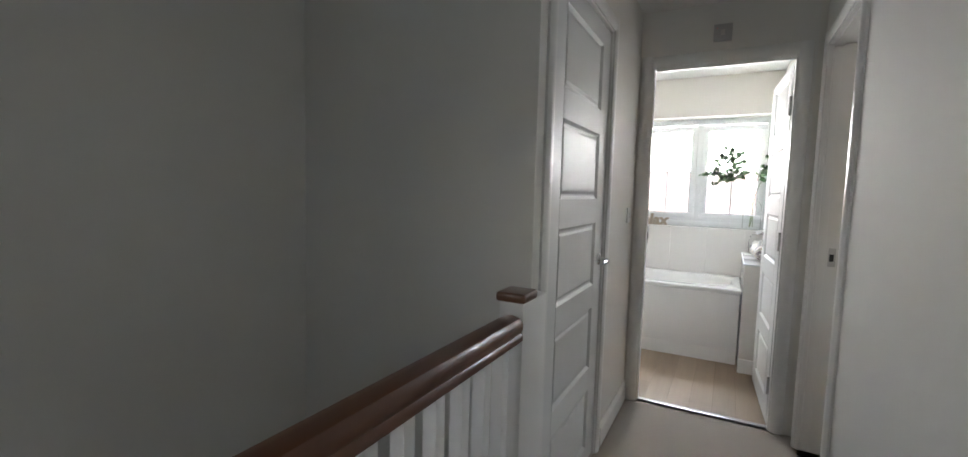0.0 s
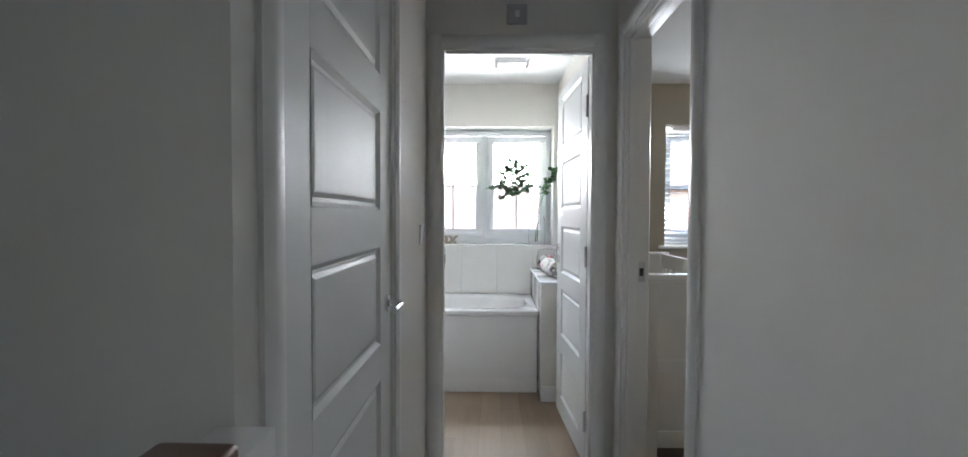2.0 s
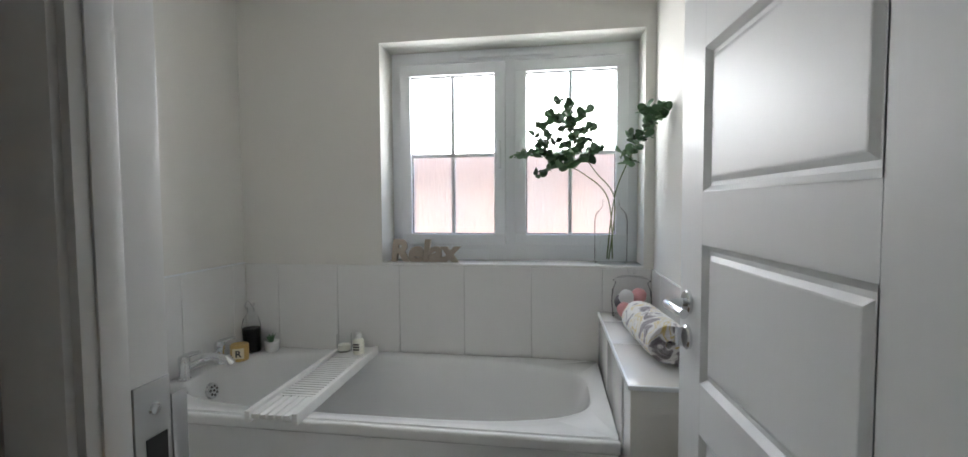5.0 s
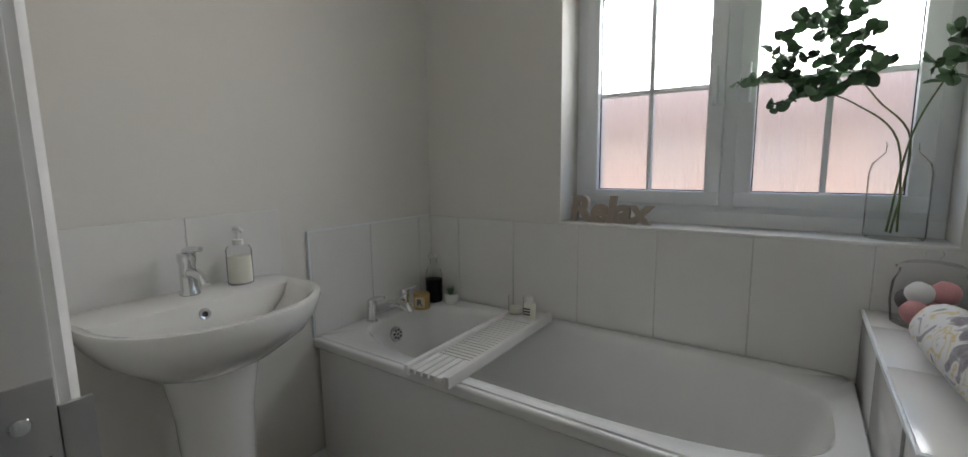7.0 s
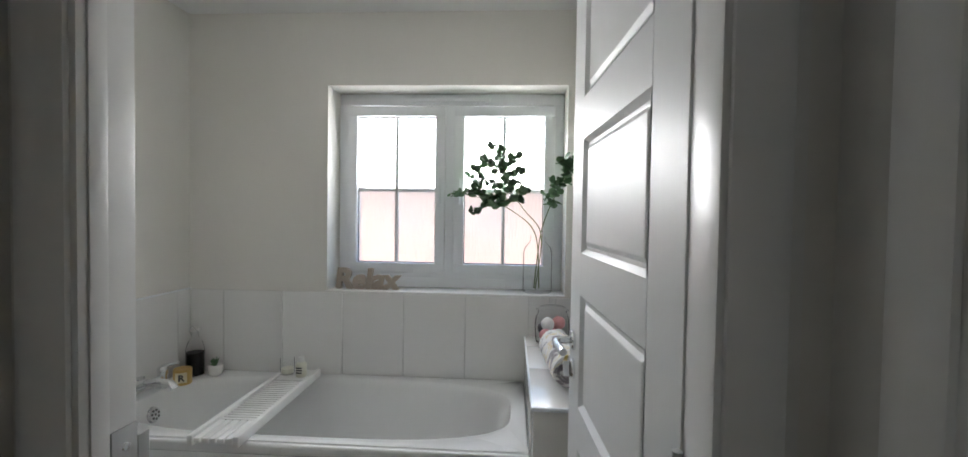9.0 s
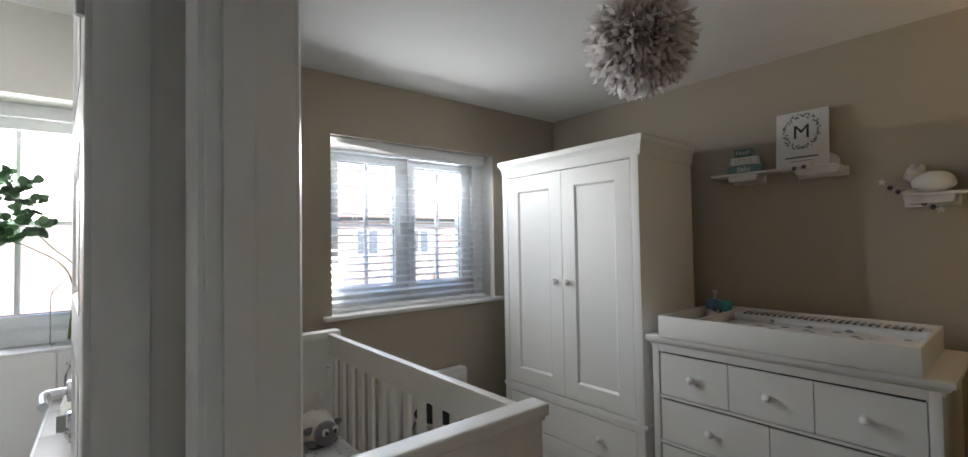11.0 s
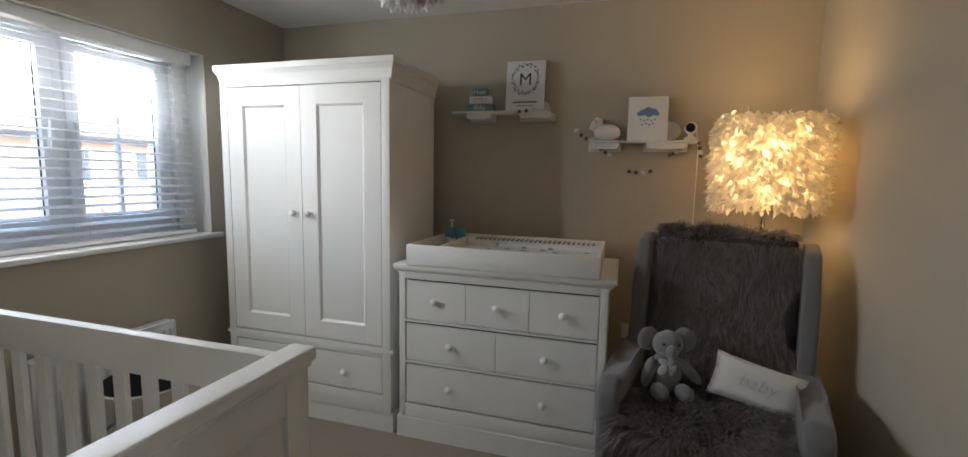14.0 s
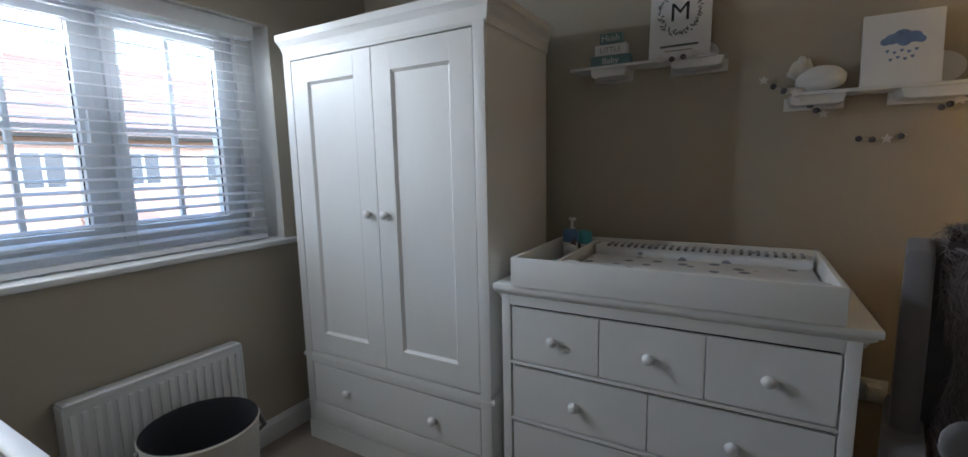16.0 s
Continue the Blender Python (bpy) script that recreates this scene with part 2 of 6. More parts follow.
def feather_mat(name, color, through_share):
    m = bpy.data.materials.new(name)
    m.use_nodes = True
    nt = m.node_tree
    nt.nodes.remove(nt.nodes["Principled BSDF"])
    d, tl, mx = (nt.nodes.new(k) for k in ("ShaderNodeBsdfDiffuse", "ShaderNodeBsdfTranslucent", "ShaderNodeMixShader"))
    geo, hs = nt.nodes.new("ShaderNodeNewGeometry"), nt.nodes.new("ShaderNodeHueSaturation")
    ma = nt.nodes.new("ShaderNodeMath")
    ma.operation = "MULTIPLY_ADD"
    nt.links.new(geo.outputs["Random Per Island"], ma.inputs[0])
    ma.inputs[1].default_value, ma.inputs[2].default_value = 0.2, 0.85
    hs.inputs["Color"].default_value = (*color, 1)
    nt.links.new(ma.outputs[0], hs.inputs["Value"])
    nt.links.new(hs.outputs[0], d.inputs[0])
    nt.links.new(hs.outputs[0], tl.inputs[0])
    mx.inputs[0].default_value = through_share
    nt.links.new(d.outputs[0], mx.inputs[1])
    nt.links.new(tl.outputs[0], mx.inputs[2])
    nt.links.new(mx.outputs[0], nt.nodes["Material Output"].inputs[0])
    return m


M_FEATHER = feather_mat("cream_feather", (0.95, 0.92, 0.86), 0.82)
M_PENDFEATHER = feather_mat("white_feather", (0.86, 0.82, 0.80), 0.65)
M_SHADE = feather_mat("shade_lining", (0.95, 0.92, 0.86), 0.85)


def towel_mat():
    m = mat("patterned_towel", (0.7, 0.68, 0.64), 0.95, vary=0.05, bump=0.6, bscale=400, dist=0.003, sheen=0.4)
    nt = m.node_tree
    p = nt.nodes["Principled BSDF"]
    geo, n, cr = (nt.nodes.new(k) for k in ("ShaderNodeNewGeometry", "ShaderNodeTexNoise", "ShaderNodeValToRGB"))
    n.inputs["Scale"].default_value, n.inputs["Detail"].default_value, n.inputs["Distortion"].default_value = 16, 2, 1.2
    el = cr.color_ramp.elements
    el[0].position, el[0].color = 0.34, (0.17, 0.14, 0.16, 1)
    el[1].position, el[1].color = 0.62, (0.72, 0.70, 0.68, 1)
    for pos, c in ((0.42, (0.30, 0.27, 0.28, 1)), (0.46, (0.72, 0.70, 0.68, 1)), (0.54, (0.72, 0.70, 0.68, 1)), (0.57, (0.62, 0.47, 0.13, 1))):
        e = el.new(pos)
        e.color = c
    nt.links.new(geo.outputs["Position"], n.inputs["Vector"])
    nt.links.new(n.outputs["Fac"], cr.inputs[0])
    nt.links.new(cr.outputs[0], p.inputs["Base Color"])
    return m


M_TOWEL = towel_mat()


def speckle_mat(name, base, spot, scale, cut):
    m = mat(name, base, 0.9, bump=0.3, bscale=400, dist=0.001)
    nt = m.node_tree
    p = nt.nodes["Principled BSDF"]
    geo, n, cr = (nt.nodes.new(k) for k in ("ShaderNodeNewGeometry", "ShaderNodeTexVoronoi", "ShaderNodeValToRGB"))
    n.inputs["Scale"].default_value = scale
    el = cr.color_ramp.elements
    el[0].position, el[0].color = cut, (*spot, 1)
    el[1].position, el[1].color = cut + 0.05, (*base, 1)
    nt.links.new(geo.outputs["Position"], n.inputs["Vector"])
    nt.links.new(n.outputs["Distance"], cr.inputs[0])
    nt.links.new(cr.outputs[0], p.inputs["Base Color"])
    return m


M_SHEET = speckle_mat("grey_spotted_sheet", (0.62, 0.62, 0.62), (0.34, 0.33, 0.36), 26, 0.2)
M_MAT = speckle_mat("patterned_changing_mat", (0.74, 0.74, 0.74), (0.25, 0.27, 0.32), 14, 0.22)


# ---- mesh helpers ----
def B():
    return bmesh.new()


def link(name, bm, material, smooth=False):
    me = bpy.data.meshes.new(name)
    bmesh.ops.recalc_face_normals(bm, faces=bm.faces)
    bm.to_mesh(me)
    bm.free()
    me.materials.append(material)
    if smooth:
        me.polygons.foreach_set("use_smooth", [True] * len(me.polygons))
        me.set_sharp_from_angle(angle=radians(40))
    return new(name, me)


def thing(name, label, category, at=(0, 0, 0), group="", kind=""):
    ob = new(name)
    ob.matrix_basis = Matrix.Translation(at)
    ob.empty_display_size = 0.05
    return tagged(ob, label, category, group, kind)


def under(ob, parent):
    ob.parent = parent
    if parent.type == "EMPTY":
        ob.matrix_parent_inverse = parent.matrix_basis.inverted()
    return ob


def part(name, bm, material, parent, label="", smooth=True, kind=""):
    ob = under(link(name, bm, material, smooth), parent)
    return tagged(ob, label=label, kind=kind)


def solid(name, bm, material, label, category, kind="", smooth=True, group=""):
    return tagged(link(name, bm, material, smooth), label, category, group, kind)


def box(bm, x0, x1, y0, y1, z0, z1, bev=0.0, seg=2, m=None):
    r = bmesh.ops.create_cube(bm, size=1)
    vs = r["verts"]
    for v in vs:
        v.co = Vector((x0 + (v.co.x + 0.5) * (x1 - x0), y0 + (v.co.y + 0.5) * (y1 - y0), z0 + (v.co.z + 0.5) * (z1 - z0)))
        if m:
            v.co = m @ v.co
    if bev:
        es = list({e for v in vs for e in v.link_edges})
        bmesh.ops.bevel(bm, geom=es, offset=bev, segments=seg, affect="EDGES", profile=0.6)
    return bm


def bx(x0, x1, y0, y1, z0, z1, bev=0.0, seg=2):
    return box(B(), x0, x1, y0, y1, z0, z1, bev, seg)


def lathe(bm, prof, n=24, m=None, sx=1.0, sy=1.0):
    m = m or Matrix()
    rings = []
    for r, z in prof:
        if r < 1e-5:
            rings.append([bm.verts.new(m @ Vector((0, 0, z)))])
        else:
            rings.append([bm.verts.new(m @ Vector((sx * r * math.cos(2 * math.pi * k / n), sy * r * math.sin(2 * math.pi * k / n), z))) for k in range(n)])
    for a, b in zip(rings, rings[1:]):
        if len(a) == 1 and len(b) == 1:
            continue
        for k in range(n):
            j = (k + 1) % n
            f = [a[0], b[k], b[j]] if len(a) == 1 else [a[k], a[j], b[0]] if len(b) == 1 else [a[k], a[j], b[j], b[k]]
            bm.faces.new(f)
    return bm


def tube(bm, pts, r, n=8, r2=None):
    pts = [Vector(p) for p in pts]
    rings = []
    up = Vector((0.13, 0.31, 0.94)).normalized()
    for i, p in enumerate(pts):
        d = (pts[min(i + 1, len(pts) - 1)] - pts[max(i - 1, 0)]).normalized()
        a = d.cross(up if abs(d.dot(up)) < 0.95 else Vector((1, 0, 0))).normalized()
        b = d.cross(a)
        rr = r + ((r2 if r2 is not None else r) - r) * i / (len(pts) - 1)
        rings.append([bm.verts.new(p + rr * (math.cos(2 * math.pi * k / n) * a + math.sin(2 * math.pi * k / n) * b)) for k in range(n)])
    for a, b in zip(rings, rings[1:]):
        for k in range(n):
            bm.faces.new([a[k], a[(k + 1) % n], b[(k + 1) % n], b[k]])
    bm.faces.new(rings[0])
    bm.faces.new(rings[-1])
    return bm


def ball(bm, c, rx, ry=None, rz=None, rot=None, n=14, lump=0.0):
    r = bmesh.ops.create_uvsphere(bm, u_segments=n, v_segments=max(6, n * 2 // 3), radius=1)
    m = Matrix.Translation(c) @ (rot or Matrix()) @ Matrix.Diagonal((rx, ry or rx, rz or rx, 1))
    for v in r["verts"]:
        k = 1 + lump * noise.noise(v.co * 2.3 + Vector(c) * 7)
        v.co = m @ (v.co * k)
    return bm


def prism(bm, pts, h, m):
    lo = [bm.verts.new(m @ Vector((x, y, 0))) for x, y in pts]
    hi = [bm.verts.new(m @ Vector((x, y, h))) for x, y in pts]
    n = len(pts)
    bm.faces.new(lo)
    bm.faces.new(hi)
    for k in range(n):
        bm.faces.new([lo[k], lo[(k + 1) % n], hi[(k + 1) % n], hi[k]])
    return bm


def profile_run(bm, prof, a, b, across, up=(0, 0, 1)):
    """A moulding: a section (across, up) drawn from a to b."""
    a, b, across, up = Vector(a), Vector(b), Vector(across), Vector(up)
    ra = [bm.verts.new(a + across * p + up * q) for p, q in prof]
    rb = [bm.verts.new(b + across * p + up * q) for p, q in prof]
    n = len(prof)
    for k in range(n):
        bm.faces.new([ra[k], ra[(k + 1) % n], rb[(k + 1) % n], rb[k]])
    bm.faces.new(ra)
    bm.faces.new(rb)
    return bm


def lettering(text, size, depth, m, shear=0.0, bold=0.0):
    cu = bpy.data.curves.new("letters", "FONT")
    cu.body, cu.size, cu.extrude, cu.shear, cu.offset, cu.align_x = text, size, depth, shear, bold, "CENTER"
    cu.resolution_u = 4
    ob = bpy.data.objects.new("letters", cu)
    scene.collection.objects.link(ob)
    bpy.context.view_layer.update()
    me = bpy.data.meshes.new_from_object(ob)
    bpy.data.objects.remove(ob)
    bm = B()
    bm.from_mesh(me)
    bpy.data.meshes.remove(me)
    for v in bm.verts:
        v.co = m @ v.co
    return bm


ON_EAST = Matrix(((0, 0, -1, 0), (-1, 0, 0, 0), (0, 1, 0, 0), (0, 0, 0, 1)))   # flat lettering read from the room on an east wall
ON_NORTH = Matrix(((1, 0, 0, 0), (0, 0, -1, 0), (0, 1, 0, 0), (0, 0, 0, 1)))  # read when facing north


def wall_y(name, y0, y1, x0, x1, z0, z1, holes, material, label):
    """A wall of some thickness along x with rectangular openings (xa, xb, za, zb)."""
    bm = B()
    xs = sorted({x0, x1, *[h[0] for h in holes], *[h[1] for h in holes]})
    for a, b in zip(xs, xs[1:]):
        hs = sorted([h for h in holes if h[0] <= a + 1e-6 and h[1] >= b - 1e-6], key=lambda h: h[2])
        z = z0
        for h in hs:
            if h[2] > z + 1e-4:
                box(bm, a, b, y0, y1, z, h[2])
            z = h[3]
        if z < z1 - 1e-4:
            box(bm, a, b, y0, y1, z, z1)
    bmesh.ops.remove_doubles(bm, verts=bm.verts, dist=1e-4)
    return solid(name, bm, material, label, "wall", "structure", smooth=False)


def wall_x(name, x0, x1, y0, y1, z0, z1, holes, material, label):
    ob = wall_y(name, x0, x1, y0, y1, z0, z1, holes, material, label)
    for v in ob.data.vertices:
        v.co = (v.co.y, v.co.x, v.co.z)
    ob.data.flip_normals()
    return ob

# ---- setting: plan in metres (north = +y) ----
CEIL = 2.31
XL, XR = -0.51, 0.37            # corridor
XE, YS, YN = 3.03, 1.36, 4.53   # bedroom east, south; inner face of the north facade
BX0, BX1, BY0 = -1.53, 0.34, 2.925
FAC = 4.83
BWIN = (-0.84, 0.30, 0.98, 1.965)
NWIN = (1.22, 2.385, 0.98, 1.975)
BDOOR = (-0.43, 0.255)
NDOOR = (2.05, 2.71)
CDOOR = (1.392, 2.14)
HEAD = 1.985

wall_y("wall_north", YN, FAC, -1.8, 3.3, -0.4, 2.7, [BWIN, NWIN], M_BATHWALL, "pale north house wall with two window openings")
for xa, xb, za, zb in ((0.474, NWIN[0], 0, CEIL), (NWIN[1], XE, 0, CEIL), (NWIN[0], NWIN[1], 0, NWIN[2]), (NWIN[0], NWIN[1], NWIN[3], CEIL)):
    solid("wall_finish", bx(xa, xb, YN - 0.004, YN, za, zb), M_BEIGE, "beige painted plaster finish on window wall", "wall", "structure", False)
wall_x("wall_east", XE, XE + 0.25, YS - 0.2, YN, -0.4, 2.7, [], M_BEIGE, "beige painted bedroom wall behind wardrobe")
wall_y("wall_south", YS - 0.1, YS, 0.47, XE, -0.4, CEIL, [], M_BEIGE, "beige painted bedroom wall beside armchair")
# party wall between corridor / bathroom and bedroom: one skin per room
wall_x("wall_corridor_east", XR, 0.42, -1.6, 2.85, -0.4, CEIL, [(NDOOR[0] - 0.03, NDOOR[1] + 0.03, 0, HEAD + 0.03)], M_WALL, "white painted corridor wall with bedroom doorway")
wall_x("wall_bedroom_west", 0.42, 0.47, YS - 0.1, YN, -0.4, CEIL, [(NDOOR[0] - 0.03, NDOOR[1] + 0.03, 0, HEAD + 0.03)], M_BEIGE, "beige painted bedroom wall with doorway")
wall_x("wall_bathroom_east", BX1, 0.42, 2.85, YN, -0.4, CEIL, [], M_BATHWALL, "warm white bathroom wall")
wall_y("wall_bathroom_south", 2.85, BY0, BX0 - 0.12, BX1, -0.4, CEIL, [(BDOOR[0] - 0.03, BDOOR[1] + 0.03, 0, HEAD + 0.03)], M_WALL, "white painted wall with bathroom doorway")
wall_x("wall_bathroom_west", BX0 - 0.12, BX0, BY0, YN, -0.4, CEIL, [], M_BATHWALL, "warm white bathroom wall behind basin")
wall_x("wall_corridor_west", XL - 0.1, XL, 1.265, 2.85, -0.4, CEIL, [(CDOOR[0] - 0.03, CDOOR[1] + 0.03, 0, HEAD + 0.03)], M_WALL, "white painted corridor wall with cupboard doorway")
wall_y("wall_stairwell_north", 1.265, 1.33, -1.6, XL - 0.1, -2.7, CEIL, [], M_WALL, "white painted stairwell wall")
# the opening here is added out of view to let light onto the landing
wall_x("wall_stairwell_west", -1.6, -1.48, -1.6, 1.265, -2.7, CEIL, [(-1.45, -0.95, 1.0, 1.7)], M_WALL, "white painted stairwell side wall")
wall_y("wall_landing_south", -1.72, -1.6, -1.6, 0.49, -2.7, CEIL, [], M_WALL, "white painted landing end wall")
wall_x("wall_cupboard_back", -1.15, -1.1, 1.33, 2.86, -0.4, CEIL, [], M_WALL, "white cupboard back wall")
solid("floor_stairwell", bx(-1.48, -0.55, -1.6, 1.265, -2.7, -2.6), M_CARPET, "beige carpet at stair foot", "floor", "structure")
solid("wall_stairwell_east", bx(-0.56, -0.54, -1.6, 1.265, -2.6, -0.2), M_WALL, "white stairwell lining wall", "wall", "structure")
solid("floor_landing", bx(-0.55, 0.42, -1.6, 2.89, -0.25, 0.0), M_CARPET, "grey beige landing carpet", "floor", "structure")
solid("floor_cupboard", bx(-1.1, -0.55, 1.33, 2.86, -0.25, -0.002), M_CARPET, "grey beige cupboard carpet", "floor", "structure")
solid("floor_bedroom", bx(0.42, XE, YS, YN, -0.25, 0.0), M_CARPET2, "brown beige bedroom carpet", "floor", "structure")
bath_floor = solid("floor_bathroom", bx(BX0, BX1, 2.89, YN, -0.25, -0.004), M_SEAM, "oak effect plank vinyl bathroom floor", "floor", "structure")
solid("ceiling_landing", bx(-1.6, 0.42, -1.72, 2.9, CEIL, CEIL + 0.1), M_CEIL, "flat white landing ceiling", "ceiling", "structure")
solid("ceiling_bathroom", bx(-1.65, 0.42, 2.9, YN, CEIL, CEIL + 0.1), M_CEIL, "flat white bathroom ceiling", "ceiling", "structure")
solid("ceiling_bedroom", bx(0.42, XE, YS - 0.1, YN, CEIL, CEIL + 0.1), M_CEIL, "flat white bedroom ceiling", "ceiling", "structure")
solid("roof_slab", bx(-1.8, 3.3, -1.8, 5.0, 2.72, 2.9), M_ROOFDK, "dark roof slab over the house", "roof", "structure")
solid("threshold_bar", bx(BDOOR[0], BDOOR[1], 2.875, 2.905, 0.0, 0.006, 0.002), M_STEEL, "brushed metal threshold strip", "threshold", "structure")

# baseboards
SK = [(0, 0), (0.016, 0), (0.016, 0.085), (0.010, 0.1), (0.005, 0.112), (0, 0.112)]


def skirting(a, b, across, label="white gloss skirting board"):
    solid("baseboard", profile_run(B(), SK, a, b, across), M_GLOSS, label, "skirting", "structure", smooth=False)


skirting((XL, 2.22, 0), (XL, 2.85, 0), (1, 0, 0))
skirting((XR, -1.6, 0), (XR, NDOOR[0] - 0.07, 0), (-1, 0, 0))
skirting((0.47, YN - 0.004, 0), (XE, YN - 0.004, 0), (0, -1, 0))
skirting((XE, YS, 0), (XE, YN - 0.03, 0), (-1, 0, 0))
skirting((0.47, YS, 0), (XE, YS, 0), (0, 1, 0))
skirting((0.47, NDOOR[1] + 0.075, 0), (0.47, YN - 0.03, 0), (1, 0, 0))
skirting((BX0, BY0, 0), (BX0, 3.9, 0), (1, 0, 0))

# door linings and architraves
ARC = [(0, 0), (0.06, 0), (0.06, 0.008), (0.045, 0.016), (0.02, 0.018), (0.006, 0.012), (0, 0.009)]


def doorway(axis, lo, hi, w0, w1, sides, name):
    """Lining of an opening along an axis through a wall from w0 to w1, with a stop and architraves on the sides asked for."""
    ob = thing(name, "white gloss painted door lining with moulded architrave", "door frame", kind="structure")

    def P(u, w, z):
        return (u, w, z) if axis == "x" else (w, u, z)

    def slab(u0, u1, a, b, z0, z1, nm, bev=0.002):
        p, q = P(u0, a, z0), P(u1, b, z1)
        part(nm, bx(min(p[0], q[0]), max(p[0], q[0]), min(p[1], q[1]), max(p[1], q[1]), z0, z1, bev), M_GLOSS, ob)
    slab(lo - 0.03, lo, w0 - 0.002, w1 + 0.002, 0, HEAD, "jamb")
    slab(hi, hi + 0.03, w0 - 0.002, w1 + 0.002, 0, HEAD, "jamb")
    slab(lo - 0.03, hi + 0.03, w0 - 0.002, w1 + 0.002, HEAD, HEAD + 0.03, "head_lining")
    for side in sides:
        w = w0 if side < 0 else w1
        n = Vector(P(0, side, 0))
        uu = Vector(P(1, 0, 0))
        part("architrave", profile_run(B(), ARC, P(lo - 0.008, w, 0), P(lo - 0.008, w, HEAD + 0.068), -uu, n), M_GLOSS, ob)
        part("architrave", profile_run(B(), ARC, P(hi + 0.008, w, 0), P(hi + 0.008, w, HEAD + 0.068), uu, n), M_GLOSS, ob)
        part("architrave", profile_run(B(), ARC, P(lo - 0.008, w, HEAD + 0.008), P(hi + 0.008, w, HEAD + 0.008), (0, 0, 1), n), M_GLOSS, ob)
    return ob, slab


f_bath, slab = doorway("x", *BDOOR, 2.85, BY0, (-1, 1), "door_frame_1")
slab(BDOOR[0], BDOOR[0] + 0.003, 2.86, 2.885, 0.01, HEAD, "door_stop")
slab(BDOOR[0] + 0.012, BDOOR[1], 2.86, 2.885, HEAD - 0.012, HEAD, "door_stop")
f_bed, slab = doorway("y", *NDOOR, XR, 0.47, (-1, 1), "door_frame_2")
slab(NDOOR[1] - 0.012, NDOOR[1], 0.385, 0.42, 0.01, HEAD, "door_stop")
slab(NDOOR[0], NDOOR[1] - 0.012, 0.385, 0.42, HEAD - 0.012, HEAD, "door_stop")
f_cup, slab = doorway("y", *CDOOR, XL - 0.1, XL, (1,), "door_frame_3")

# strike plates
sp = B()
box(sp, BDOOR[0] + 0.0, BDOOR[0] + 0.003, 2.887, 2.925, 0.965, 1.085, 0.0012)
part("strike_plate", sp, M_STEEL, f_bath, "brushed steel strike plate")
part("strike_lip", bx(BDOOR[0], BDOOR[0] + 0.004, 2.925, 2.943, 0.99, 1.066, 0.001), M_STEEL, f_bath)
# no pocket is cut; a black plate paints its shade
part("strike_recess", bx(BDOOR[0] + 0.002, BDOOR[0] + 0.004, 2.897, 2.919, 0.995, 1.035), M_DARK, f_bath)
for z in (0.978, 1.06):
    part("screw", lathe(B(), [(0, 0.003), (0.005, 0.002), (0.006, 0)], 12, Matrix.Translation((BDOOR[0] + 0.003, 2.907, z)) @ Matrix.Rotation(math.pi / 2, 4, "Y")), M_CHROME, f_bath)
part("strike_plate", bx(0.432, 0.462, NDOOR[1] - 0.003, NDOOR[1], 0.94, 1.03, 0.001), M_STEEL, f_bed, "brushed steel strike plate")
# black plate in place of the pocket's inner shade
part("strike_recess", bx(0.437, 0.454, NDOOR[1] - 0.005, NDOOR[1] - 0.002, 0.965, 1.0), M_DARK, f_bed)


def lever(parent, m, lock=True):
    """Chrome lever on a round rose; local z points out of the door, x along it."""
    ob = part("door_handle", lathe(B(), [(0, 0.0), (0.026, 0), (0.026, 0.006), (0.023, 0.009), (0, 0.009)], 28, m), M_CHROME, parent, "chrome lever door handle")
    bm = B()
    tube(bm, [m @ Vector(p) for p in ((0, 0, 0.005), (0, 0, 0.03), (0.003, 0, 0.042), (0.014, 0, 0.049), (0.03, 0, 0.051), (0.07, 0, 0.05), (0.105, 0, 0.048), (0.112, 0, 0.047))], 0.0095, 12)
    part("lever", bm, M_CHROME, ob)
    if lock:
        k = m @ Matrix.Translation((0, -0.075, 0))
        part("thumbturn_rose", lathe(B(), [(0, 0.0), (0.026, 0), (0.026, 0.006), (0.023, 0.009), (0, 0.009)], 28, k), M_CHROME, parent, "chrome bathroom lock rose")
        part("thumbturn", box(B(), -0.004, 0.004, -0.016, 0.016, 0.009, 0.024, 0.003, m=k), M_CHROME, parent)


